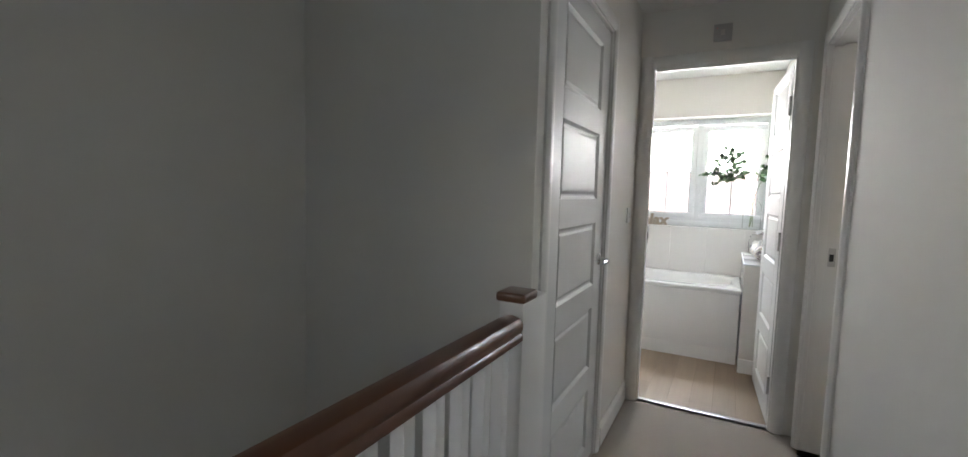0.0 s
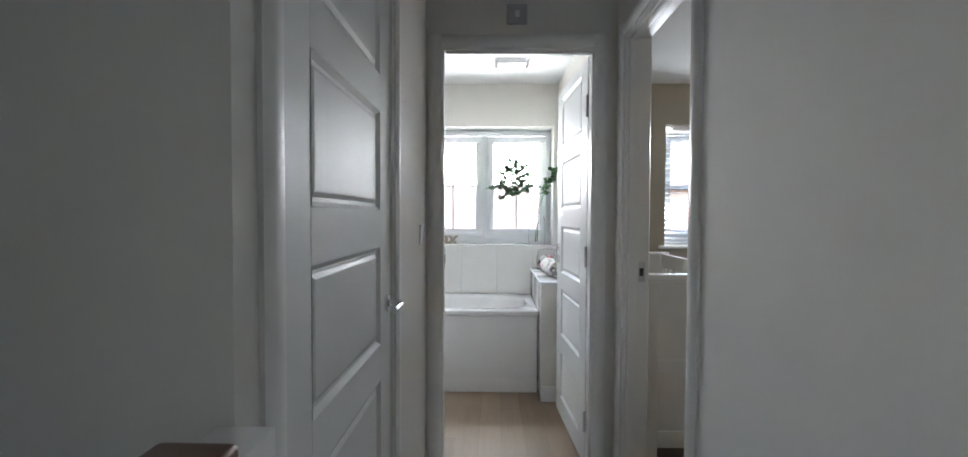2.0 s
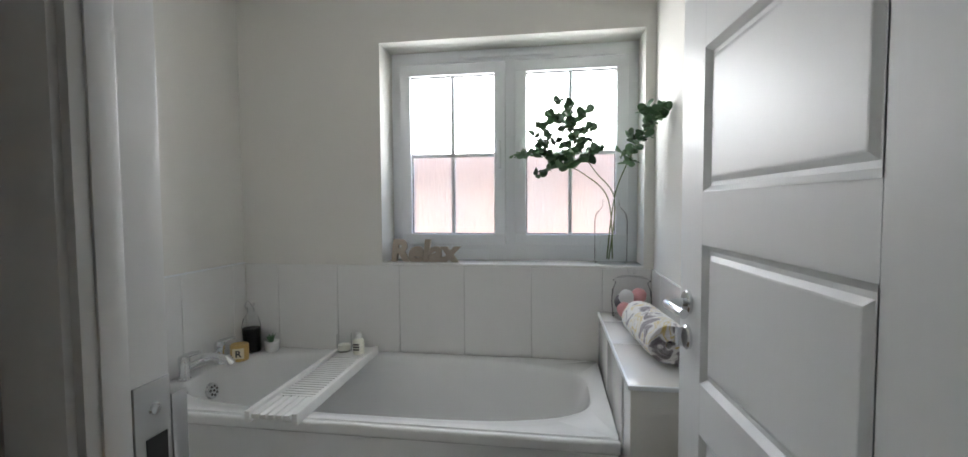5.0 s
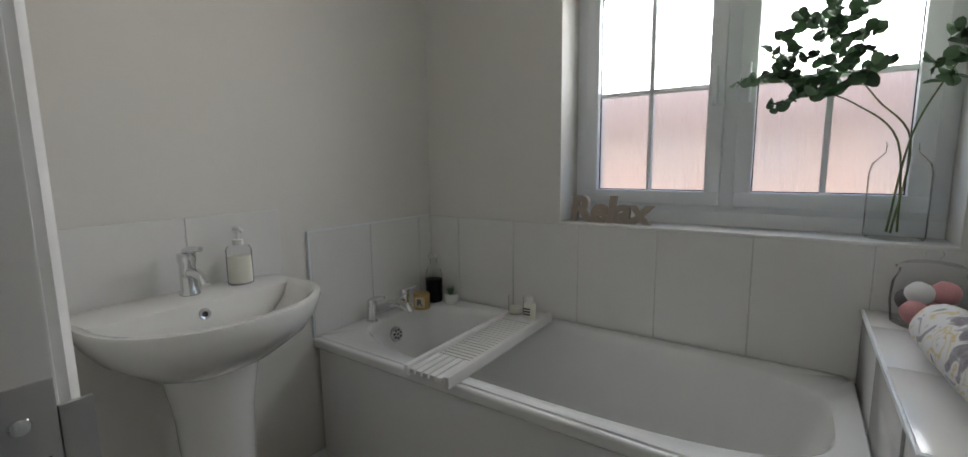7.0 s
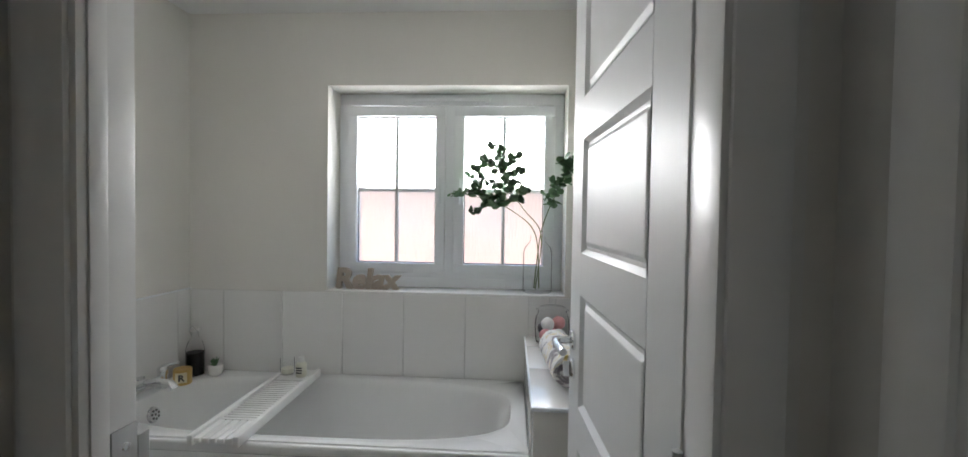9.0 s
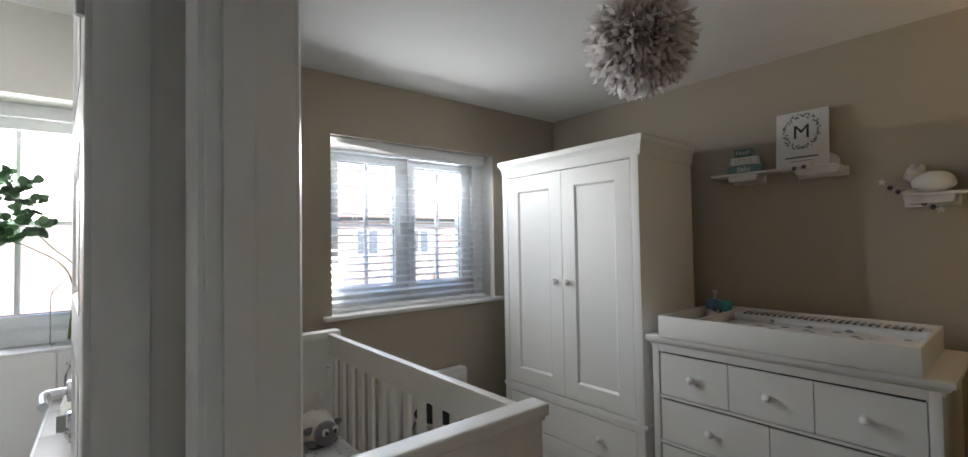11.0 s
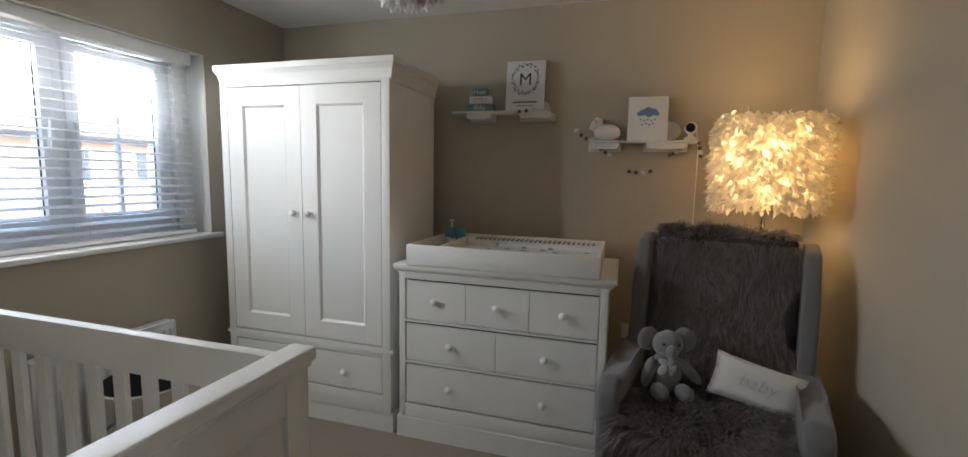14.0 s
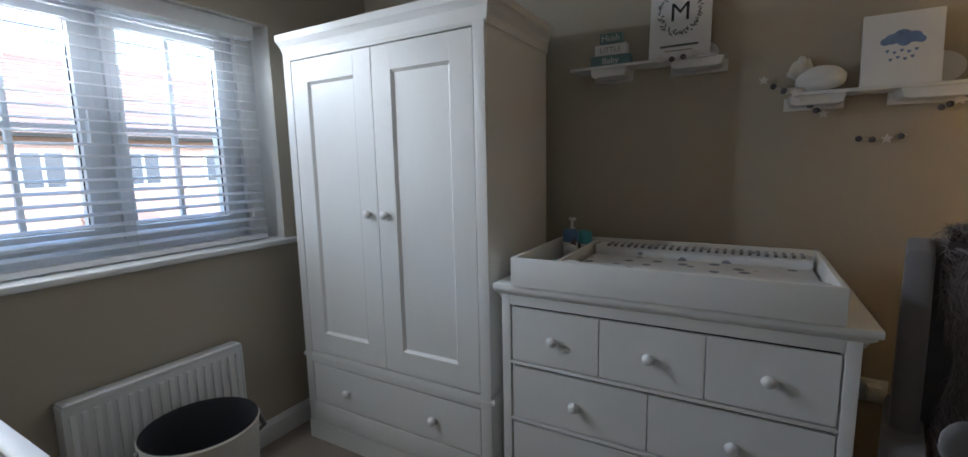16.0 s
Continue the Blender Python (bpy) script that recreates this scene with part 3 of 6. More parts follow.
def door_leaf(name, w, h, label, m, handle_faces=(1, -1), lock=False, hz=0.985, bot=0.085):
    """Five panel door. Local: hinge edge at x=0, faces at y=0 and y=-0.038."""
    ob = thing(name, label, "door", kind="")
    st, rail, ph = 0.125, 0.104, 0.278
    top = h - bot - 4 * rail - 5 * ph
    t = 0.038
    bm = B()
    box(bm, 0, st, -t, 0, 0, h, 0.002)
    box(bm, w - st, w, -t, 0, 0, h, 0.002)
    z = 0
    for k in range(6):
        hh = bot if k == 0 else top if k == 5 else rail
        box(bm, st, w - st, -t, 0, z, z + hh)
        if k < 5:
            z2 = z + hh
            box(bm, st, w - st, -t + 0.012, -0.012, z2, z2 + ph)
            z = z2 + ph
    part("leaf", bm, M_DOOR, ob, smooth=False)
    z = bot
    for k in range(5):
        for s in (1, -1):
            y0 = 0 if s > 0 else -t
            pb = B()
            a, b, c, d = st, w - st, z, z + ph
            loops = []
            # ogee moulding then raised field
            for off, dep in ((0, 0.001), (0.005, -0.004), (0.011, -0.010), (0.019, -0.0105), (0.028, -0.005), (0.031, -0.0045)):
                yy = y0 + s * dep
                loops.append([pb.verts.new(v) for v in ((a + off, yy, c + off), (b - off, yy, c + off), (b - off, yy, d - off), (a + off, yy, d - off))])
            for p, q in zip(loops, loops[1:]):
                for i in range(4):
                    pb.faces.new([p[i], p[(i + 1) % 4], q[(i + 1) % 4], q[i]])
            pb.faces.new(loops[-1])
            part("panel", pb, M_DOOR, ob, smooth=False)
        z += ph + rail
    for s in handle_faces:
        mm = Matrix(((-1, 0, 0, w - 0.055), (0, 0, 1, 0), (0, 1, 0, hz), (0, 0, 0, 1))) if s > 0 else Matrix(((-1, 0, 0, w - 0.055), (0, 0, -1, -t), (0, 1, 0, hz), (0, 0, 0, 1)))
        lever(ob, mm, lock)
    part("latch_plate", bx(w - 0.0005, w + 0.0015, -0.03, -0.008, 0.90, 1.05), M_STEEL, ob)
    for z in (0.22, 1.02, 1.74):
        hb = lathe(B(), [(0, -0.05), (0.0065, -0.05), (0.0065, 0.05), (0, 0.05)], 12, Matrix.Translation((-0.002, 0.004, z)))
        box(hb, -0.0015, 0.0, -0.03, 0.0, z - 0.05, z + 0.05)
        part("hinge", hb, M_STEEL, ob, "steel butt hinge")
    ob.matrix_basis = m
    return ob


# bathroom door, open into the bathroom, its face to the room at the west
door_leaf("bathroom_door", 0.705, 1.97, "white five panel bathroom door standing open", Matrix.Translation((0.252, 2.925, 0.008)) @ Matrix.Rotation(radians(93.3), 4, "Z"), (1,), True, 1.025, 0.112)
# cupboard door, closed, opening to the corridor
door_leaf("cupboard_door", CDOOR[1] - CDOOR[0] - 0.006, 1.972, "white five panel landing cupboard door, closed", Matrix(((0, -1, 0, XL - 0.045), (1, 0, 0, CDOOR[0] + 0.003), (0, 0, 1, 0.006), (0, 0, 0, 1))), (-1,), False, 0.955)
# bedroom door, swung right round against the wall
door_leaf("bedroom_door", 0.645, 1.97, "white five panel bedroom door folded back against wall", Matrix.Translation((0.52, NDOOR[0] - 0.015, 0.008)) @ Matrix.Rotation(radians(-87), 4, "Z"), (1,))

# ---- windows ----
def window(name, win, glass, label, trickle=True):
    x0, x1, z0, z1 = win
    ya, yb = 4.685, 4.755
    ob = thing(name, label, "window", kind="structure")
    fr = 0.055

    def frame_part(nm, a, b, c, d, w, y0, y1, parent, bev=0.006):
        bm = B()
        box(bm, a, b, y0, y1, c, c + w, bev)
        box(bm, a, b, y0, y1, d - w, d, bev)
        box(bm, a, a + w, y0, y1, c + w - 0.004, d - w + 0.004, bev)
        box(bm, b - w, b, y0, y1, c + w - 0.004, d - w + 0.004, bev)
        return part(nm, bm, M_UPVC, parent)
    frame_part("window_frame", x0, x1, z0, z1, fr, ya, yb + 0.02, ob)
    part("window_frame_sill", bx(x0 + 0.05, x1 - 0.05, ya + 0.001, yb, z0 + fr - 0.003, z0 + fr + 0.032, 0.004), M_UPVC, ob)
    xm = (x0 + x1) / 2
    part("mullion", bx(xm - 0.032, xm + 0.032, ya, yb, z0 + fr, z1 - fr, 0.006), M_UPVC, ob)
    for a, b, hx in ((x0 + fr - 0.01, xm - 0.022, -1), (xm + 0.022, x1 - fr + 0.01, 1)):
        c, d = z0 + fr + 0.022, z1 - fr - 0.008
        sash = frame_part("sash", a, b, c, d, 0.052, ya - 0.018, yb - 0.01, ob, 0.008)
        ga, gb, gc, gd = a + 0.05, b - 0.05, c + 0.05, d - 0.05
        gk = B()
        for p in ((ga, ga + 0.005, gc, gd), (gb - 0.005, gb, gc, gd), (ga, gb, gc, gc + 0.005), (ga, gb, gd - 0.007, gd)):
            box(gk, p[0], p[1], ya + 0.006, ya + 0.012, p[2], p[3])
        part("gasket", gk, M_BLACK, sash, "black rubber glazing gasket")
        gm, hm = (ga + gb) / 2, gc + (gd - gc) * 0.5
        part("glazing_bar", bx(gm - 0.009, gm + 0.009, ya + 0.004, ya + 0.03, gc, gd, 0.003), M_UPVC, sash)
        part("glazing_bar", bx(ga, gb, ya + 0.005, ya + 0.029, hm - 0.009, hm + 0.009, 0.003), M_UPVC, sash)
        for pa, pb in ((ga, gm), (gm, gb)):
            for pc, pd in ((gc, hm), (hm, gd)):
                g = B()
                vs = [g.verts.new((u, ya + 0.017, v)) for u, v in ((pa, pc), (pb, pc), (pb, pd), (pa, pd))]
                g.faces.new(vs)
                pane = part("pane", g, glass, sash, smooth=False)
                pane.visible_shadow = False
        hxx = xm + hx * -0.0 + (-0.05 if hx < 0 else 0.05)
        hb = bx(hxx - 0.009, hxx + 0.009, ya - 0.03, ya - 0.016, hm - 0.07, hm + 0.03, 0.004)
        box(hb, hxx - 0.007, hxx + 0.007, ya - 0.046, ya - 0.028, hm - 0.07, hm + 0.06, 0.005)
        part("window_handle", hb, M_UPVC, sash, "white espagnolette handle")
    if trickle:
        part("trickle_vent", bx(xm - 0.24, xm + 0.20, ya - 0.018, ya, z1 - 0.042, z1 - 0.018, 0.006), M_UPVC, ob)
    return ob


window("window_1", BWIN, M_OBSCURE, "white uPVC bathroom window with rain pattern obscure glass")
window("window_2", (NWIN[0], 2.30, NWIN[2], NWIN[3]), M_GLASS, "white uPVC bedroom window with clear glass", False)
solid("window_reveal", bx(2.301, NWIN[1] + 0.002, 4.66, 4.80, NWIN[2] + 0.004, NWIN[3]), M_CEIL, "white plastered window reveal", "reveal", "structure", False)
# sill boards
solid("window_sill_bath", bx(BWIN[0], BWIN[1], YN - 0.012, 4.685, BWIN[2] - 0.006, BWIN[2] + 0.006, 0.003), M_TILE, "white tiled bathroom window sill", "sill", "structure")
solid("window_sill_bedroom", bx(NWIN[0] - 0.05, NWIN[1] + 0.05, YN - 0.045, YN - 0.004, NWIN[2] - 0.022, NWIN[2] + 0.004, 0.008, 3), M_GLOSS, "white painted bedroom window sill board", "sill", "structure")
solid("window_sill_inner", bx(NWIN[0], NWIN[1], YN - 0.01, 4.685, NWIN[2] - 0.004, NWIN[2] + 0.003), M_GLOSS, "white painted inner window sill", "sill", "structure")
# made-up unglazed window, out of view, that houses the landing's fill lamp
lw = thing("added_landing_window", "white window frame added out of view to light the landing", "window", kind="structure")
for p in ((-1.45, -0.95, 1.0, 1.05), (-1.45, -0.95, 1.65, 1.7), (-1.45, -1.4, 1.05, 1.65), (-1.0, -0.95, 1.05, 1.65)):
    part("window_frame", bx(-1.57, -1.52, p[0], p[1], p[2], p[3], 0.004), M_UPVC, lw)

# venetian blind
bl = thing("venetian_blind", "white wooden slat venetian blind with slats open", "blind", (1.79, 4.6, 1.96))
bx0, bx1 = NWIN[0] + 0.012, 2.325
part("head_rail", bx(bx0 - 0.004, bx1 + 0.004, 4.555, 4.625, 1.905, 1.97, 0.004), M_BLIND, bl)
sl = B()
prof = [(-0.025, -0.0012), (-0.012, 0.0012), (0, 0.002), (0.012, 0.0012), (0.025, -0.0012), (0.025, 0.0008), (0.012, 0.0034), (0, 0.0042), (-0.012, 0.0034), (-0.025, 0.0008)]
profile_run(sl, prof, (bx0, 0, 0), (bx1, 0, 0), (0, 0.985, 0.17), (0, -0.17, 0.985))
sme = None
for k in range(21):
    z = 1.875 - k * 0.0415
    if sme is None:
        s = part("slat", sl, M_BLIND, bl, smooth=True)
        sme = s.data
    else:
        s = under(new("slat", sme), bl)
    s.matrix_basis = Matrix.Translation((0, 4.592, z))
part("bottom_rail", bx(bx0, bx1, 4.567, 4.617, 0.99, 1.012, 0.004), M_BLIND, bl)
for x in (bx0 + 0.15, (bx0 + bx1) / 2, bx1 - 0.15):
    for y in (4.567, 4.617):
        part("ladder_cord", tube(B(), [(x, y, 1.91), (x, y, 1.0)], 0.0011, 5), M_WHITEFAB, bl)
for x, zz in ((bx1 - 0.1, 1.5), (bx1 - 0.075, 1.12)):
    part("pull_cord", tube(B(), [(x, 4.55, 1.9), (x + 0.004, 4.548, 1.5), (x, 4.55, zz)], 0.0012, 5), M_WHITEFAB, bl)
    part("cord_pull", lathe(B(), [(0, 0.03), (0.004, 0.028), (0.008, 0.0), (0, 0)], 10, Matrix.Translation((x, 4.55, zz - 0.02))), M_WHITEWOOD, bl)

# ---- outside ----
solid("ground", bx(-150, 150, -120, 300, -2.9, -2.75), M_GROUND, "lawn and paving around the houses", "ground", "structure")


def house(name, x0, x1, y0, y1, eaves, ridge, roof, label, dark_door=True):
    ob = thing(name, label, "house", ((x0 + x1) / 2, y0, -2.75))
    part("wall", bx(x0, x1, y0, y1, -2.75, eaves), M_BRICK, ob)
    bm = B()
    ym = (y0 + y1) / 2
    n = int((ridge - eaves) / 0.14)
    for s in (0, 1):
        for k in range(n):
            f0, f1 = k / n, (k + 1) / n
            ya, yb = (y0 - 0.3 + (ym - y0 + 0.3) * f0, y0 - 0.3 + (ym - y0 + 0.3) * f1) if s == 0 else (y1 + 0.3 - (y1 - ym + 0.3) * f0, y1 + 0.3 - (y1 - ym + 0.3) * f1)
            za, zb = eaves + (ridge - eaves) * f0, eaves + (ridge - eaves) * f1
            vs = [bm.verts.new(p) for p in ((x0 - 0.2, ya, za + 0.05), (x1 + 0.2, ya, za + 0.05), (x1 + 0.2, yb, zb + 0.02), (x0 - 0.2, yb, zb + 0.02), (x0 - 0.2, ya, za), (x1 + 0.2, ya, za))]
            bm.faces.new(vs[:4])
            bm.faces.new([vs[0], vs[4], vs[5], vs[1]])
    part("roof", bm, roof, ob, smooth=False)
    for x in (x0, x1 - 0.2):
        g = B()
        prism(g, [(y0, eaves - 0.02), (y1, eaves - 0.02), (ym, ridge - 0.1)], 0.2, Matrix(((0, 0, 1, x), (1, 0, 0, 0), (0, 1, 0, 0), (0, 0, 0, 1))))
        part("gable", g, M_BRICK, ob, smooth=False)
    part("gutter", bx(x0 - 0.2, x1 + 0.2, y0 - 0.36, y0 - 0.28, eaves - 0.06, eaves + 0.04), M_BLACK, ob)
    k = 0
    x = x0 + 1.0
    while x < x1 - 1.2:
        for z in (-1.75, eaves - 1.45):
            w = part("window", bx(x, x + 1.0, y0 - 0.06, y0 + 0.1, z, z + 1.1, 0.01), M_UPVC, ob)
            for q in (0, 1):
                part("pane", bx(x + 0.08 + q * 0.46, x + 0.46 + q * 0.46, y0 - 0.07, y0, z + 0.1, z + 1.0), M_WINDARK, w)
        if k % 2 == 0:
            p = B()
            prism(p, [(-0.9, 0), (0.9, 0), (0.9, 0.08), (-0.9, 0.08)], 1.0, Matrix.Translation((x + 2.0, y0 - 1.0, -0.45)) @ Matrix.Rotation(radians(28), 4, "X") @ Matrix(((1, 0, 0, 0), (0, 0, 1, 0), (0, 1, 0, 0), (0, 0, 0, 1))))
            part("porch_roof", p, roof, ob)
        x += 2.3
        k += 1
    part("chimney", bx(x0 + 1.5, x0 + 2.1, ym - 0.3, ym + 0.3, ridge - 0.4, ridge + 0.7, 0.02), M_BRICK, ob)
    return ob


house("terraced_house", -9.0, 3.0, 17.0, 25.0, 2.1, 4.9, M_ROOF, "red brick terraced house with brown tiled roof")
house("terraced_house", 4.2, 16.5, 18.5, 26.5, 2.3, 5.0, M_ROOF, "red brick terraced house with porches and tiled roof")
house("terraced_house", 18.0, 30.0, 15.0, 23.0, 2.2, 5.0, M_ROOFDK, "red brick house with dark tiled roof")
fence = thing("garden_fence", "brown close boarded garden fence", "fence", (0, 12.0, -2.75))
fb = bx(-12, 25, 12.0, 12.05, -2.75, -1.0)
part("fence_board", fb, M_FENCE, fence)

# ================= LANDING =================
ban = thing("banister", "white spindled landing banister with dark mahogany handrail", "banister", (-0.47, 0.3, 0))
HR = [(-0.034, 0), (0.034, 0), (0.034, 0.012), (0.028, 0.02), (0.034, 0.03), (0.033, 0.045), (0.024, 0.058), (0.0, 0.064), (-0.024, 0.058), (-0.033, 0.045), (-0.034, 0.03), (-0.028, 0.02), (-0.034, 0.012)]
part("handrail", profile_run(B(), HR, (-0.485, -1.55, 0.874), (-0.485, 1.075, 0.874), (1, 0, 0)), M_MAHOG, ban, "polished dark mahogany handrail")
part("base_rail", bx(-0.515, -0.455, -1.6, 1.08, 0.0, 0.05, 0.006), M_GLOSS, ban)
spm = None
for k in range(26):
    y = 1.015 - k * 0.098
    if spm is None:
        s = part("spindle", bx(-0.016, 0.016, -0.016, 0.016, 0.045, 0.878, 0.003), M_GLOSS, ban)
        spm = s.data
    else:
        s = under(new("spindle", spm), ban)
    s.matrix_basis = Matrix.Translation((-0.485, y, 0))
newel = thing("newel_post", "white square newel post with mahogany cap", "newel post", (-0.48, 1.12, 0))
part("post", bx(-0.528, -0.458, 1.088, 1.263, -0.2, 0.968, 0.005), M_GLOSS, newel)
part("cap", bx(-0.537, -0.452, 1.080, 1.175, 0.967, 0.993, 0.009, 3), M_MAHOG, newel, "dark mahogany newel cap")
cs = thing("fan_isolator_switch", "white square isolator switch above bathroom door", "switch", (-0.09, 2.858, 2.18))
# white plate; its shade is put into the grey colour
part("plate", bx(-0.135, -0.045, 2.838, 2.85, 2.10, 2.19, 0.003), M_SHADEDPL, cs)
part("rocker", bx(-0.10, -0.08, 2.832, 2.84, 2.13, 2.16, 0.002), M_WHITEWOOD, cs)
part("indicator", bx(-0.122, -0.115, 2.835, 2.839, 2.165, 2.172), M_PINK, cs)
lsw = thing("light_switch", "white plastic light switch on corridor wall", "switch", (XL, 2.72, 1.15))
part("plate", bx(XL, XL + 0.009, 2.66, 2.745, 1.1, 1.185, 0.003), M_UPVC, lsw)
part("rocker", bx(XL + 0.008, XL + 0.014, 2.69, 2.712, 1.125, 1.16, 0.002), M_UPVC, lsw)
det = thing("ceiling_rose_light", "round chrome ceiling light in bathroom", "ceiling light", (-0.40, 3.70, CEIL))
part("rim", lathe(B(), [(0.0, 0), (0.11, 0), (0.115, -0.012), (0.09, -0.03), (0.0, -0.032)], 36, Matrix.Translation((-0.40, 3.70, CEIL))), M_CHROME, det)
cl = thing("bathroom_ceiling_light", "square chrome bathroom ceiling light, switched off", "ceiling light", (-0.07, 3.95, CEIL))
part("base", bx(-0.19, 0.05, 3.84, 4.06, CEIL - 0.02, CEIL, 0.004), M_CHROME, cl)
part("diffuser", bx(-0.17, 0.03, 3.86, 4.04, CEIL - 0.05, CEIL - 0.02, 0.01), M_ACRYLIC, cl, "frosted white glass diffuser")
for i in range(3):
    for j in range(2):
        part("crystal", lathe(B(), [(0, -0.014), (0.012, -0.01), (0.016, 0)], 12, Matrix.Translation((-0.13 + 0.06 * i, 3.91 + 0.08 * j, CEIL - 0.05))), M_CHROME, cl)

# ================= BATHROOM =================
RIM = 0.578
bath = thing("bathtub", "white acrylic bath with rounded basin and front panel", "bathtub", (-0.7, 3.85, 0))
bx_a, bx_b, by_a, by_b = BX0 + 0.002, 0.118, 3.847, YN - 0.003


def tub(bm):
    cx, cy = (bx_a + bx_b) / 2, (by_a + by_b) / 2 + 0.005
    n = 96
    hw, hh = (bx_b - bx_a) / 2, (by_b - by_a) / 2

    def superring(a, b, z, e, ox=0.0):
        vs = []
        for k in range(n):
            t = 2 * math.pi * k / n
            c, s = math.cos(t), math.sin(t)
            vs.append(bm.verts.new((cx + ox + a * math.copysign(abs(c) ** e, c), cy + b * math.copysign(abs(s) ** e, s), z)))
        return vs
    rings = [superring(hw, by_b - cy, RIM - 0.035, 0.06), superring(hw, by_b - cy, RIM - 0.008, 0.06), superring(hw - 0.006, by_b - cy - 0.006, RIM, 0.07),
             superring(hw - 0.052, hh - 0.050, RIM, 0.62), superring(hw - 0.062, hh - 0.058, RIM - 0.006, 0.62), superring(hw - 0.070, hh - 0.066, RIM - 0.03, 0.63),
             superring(hw - 0.115, hh - 0.09, 0.38, 0.64, -0.02), superring(hw - 0.19, hh - 0.12, 0.20, 0.66, -0.05), superring(hw - 0.27, hh - 0.17, 0.145, 0.65, -0.05), superring(0.06, 0.04, 0.135, 0.8, -0.3)]
    for a, b in zip(rings, rings[1:]):
        for k in range(n):
            bm.faces.new([a[k], a[(k + 1) % n], b[(k + 1) % n], b[k]])
    bm.faces.new(rings[-1])
    return bm


part("shell", tub(B()), M_ACRYLIC, bath, "glossy white acrylic bath shell")
part("rim_lip", bx(bx_a, bx_b, by_a - 0.004, by_a + 0.02, RIM - 0.042, RIM - 0.004, 0.01, 3), M_ACRYLIC, bath)
part("front_panel", bx(bx_a + 0.012, bx_b - 0.006, by_a + 0.012, by_a + 0.022, 0.105, RIM - 0.045, 0.003), M_ACRYLIC, bath, "white moulded bath front panel")
part("plinth", bx(bx_a + 0.012, bx_b - 0.006, by_a + 0.02, by_a + 0.03, 0.0, 0.108, 0.002), M_ACRYLIC, bath)
ov = Matrix.Translation((-1.445, 4.19, 0.495)) @ Matrix.Rotation(radians(78), 4, "Y")
part("overflow", lathe(B(), [(0, 0.012), (0.02, 0.012), (0.03, 0.009), (0.034, 0.0)], 24, ov), M_CHROME, bath, "round chrome overflow grille")
for k in range(8):
    a = 2 * math.pi * k / 7
    rr = 0.018 if k < 7 else 0
    # holes are black discs, their inner shade given as colour
    part("overflow_hole", lathe(B(), [(0, 0.0135), (0.005, 0.013), (0.005, 0.009)], 8, ov @ Matrix.Translation((rr * math.cos(a), rr * math.sin(a), 0))), M_DARK, bath)
tap = thing("bath_mixer_tap", "chrome deck mounted bath mixer tap", "tap", (-1.45, 4.15, RIM))
tb = B()
for y in (4.09, 4.28):
    lathe(tb, [(0, 0), (0.024, 0), (0.024, 0.006), (0.019, 0.01), (0.0185, 0.055), (0.021, 0.06), (0.021, 0.085), (0.016, 0.092), (0, 0.092)], 20, Matrix.Translation((-1.475, y, RIM)))
tube(tb, [(-1.475, 4.09, RIM + 0.045), (-1.475, 4.28, RIM + 0.045)], 0.014, 14)
part("body", tb, M_CHROME, tap)
sb = B()
tube(sb, [(-1.475, 4.185, RIM + 0.05), (-1.42, 4.185, RIM + 0.06), (-1.36, 4.185, RIM + 0.055), (-1.345, 4.185, RIM + 0.035)], 0.016, 14)
part("spout", sb, M_CHROME, tap)
for y in (4.09, 4.28):
    hb = B()
    tube(hb, [(-1.475, y, RIM + 0.09), (-1.44, y, RIM + 0.103), (-1.40, y, RIM + 0.112)], 0.011, 10, 0.007)
    part("tap_lever", hb, M_CHROME, tap)
cad = thing("bath_caddy_tray", "white slatted wooden bath caddy across the tub", "bath tray", (-1.02, 4.2, RIM))
mC = Matrix.Translation((-0.928, 4.14, RIM + 0.002)) @ Matrix.Rotation(radians(1.0), 4, "Z")
for sx in (-1, 1):
    part("side_rail", box(B(), sx * 0.078 - 0.009, sx * 0.078 + 0.009, -0.34, 0.34, 0, 0.036, 0.003, m=mC), M_WHITEWOOD, cad)
sme = None
for k in range(19):
    part("slat", box(B(), -0.066, 0.066, -0.19 + k * 0.0205, -0.19 + k * 0.0205 + 0.012, 0.014, 0.026, 0.001, m=mC), M_WHITEWOOD, cad)
for k in range(5):
    part("end_slat", box(B(), -0.064 + k * 0.0265, -0.064 + k * 0.0265 + 0.021, -0.34, -0.20, 0.014, 0.029, 0.002, m=mC), M_WHITEWOOD, cad)
part("end_board", box(B(), -0.066, 0.066, 0.20, 0.34, 0.014, 0.029, 0.002, m=mC), M_WHITEWOOD, cad)


def jar(name, label, cat, at, prof, material, n=28, extra=()):
    ob = thing(name, label, cat, at)
    part("vessel", lathe(B(), prof, n, Matrix.Translation(at)), material, ob)
    for nm, pr, mt in extra:
        part(nm, lathe(B(), pr, n, Matrix.Translation(at)), mt, ob)
    return ob


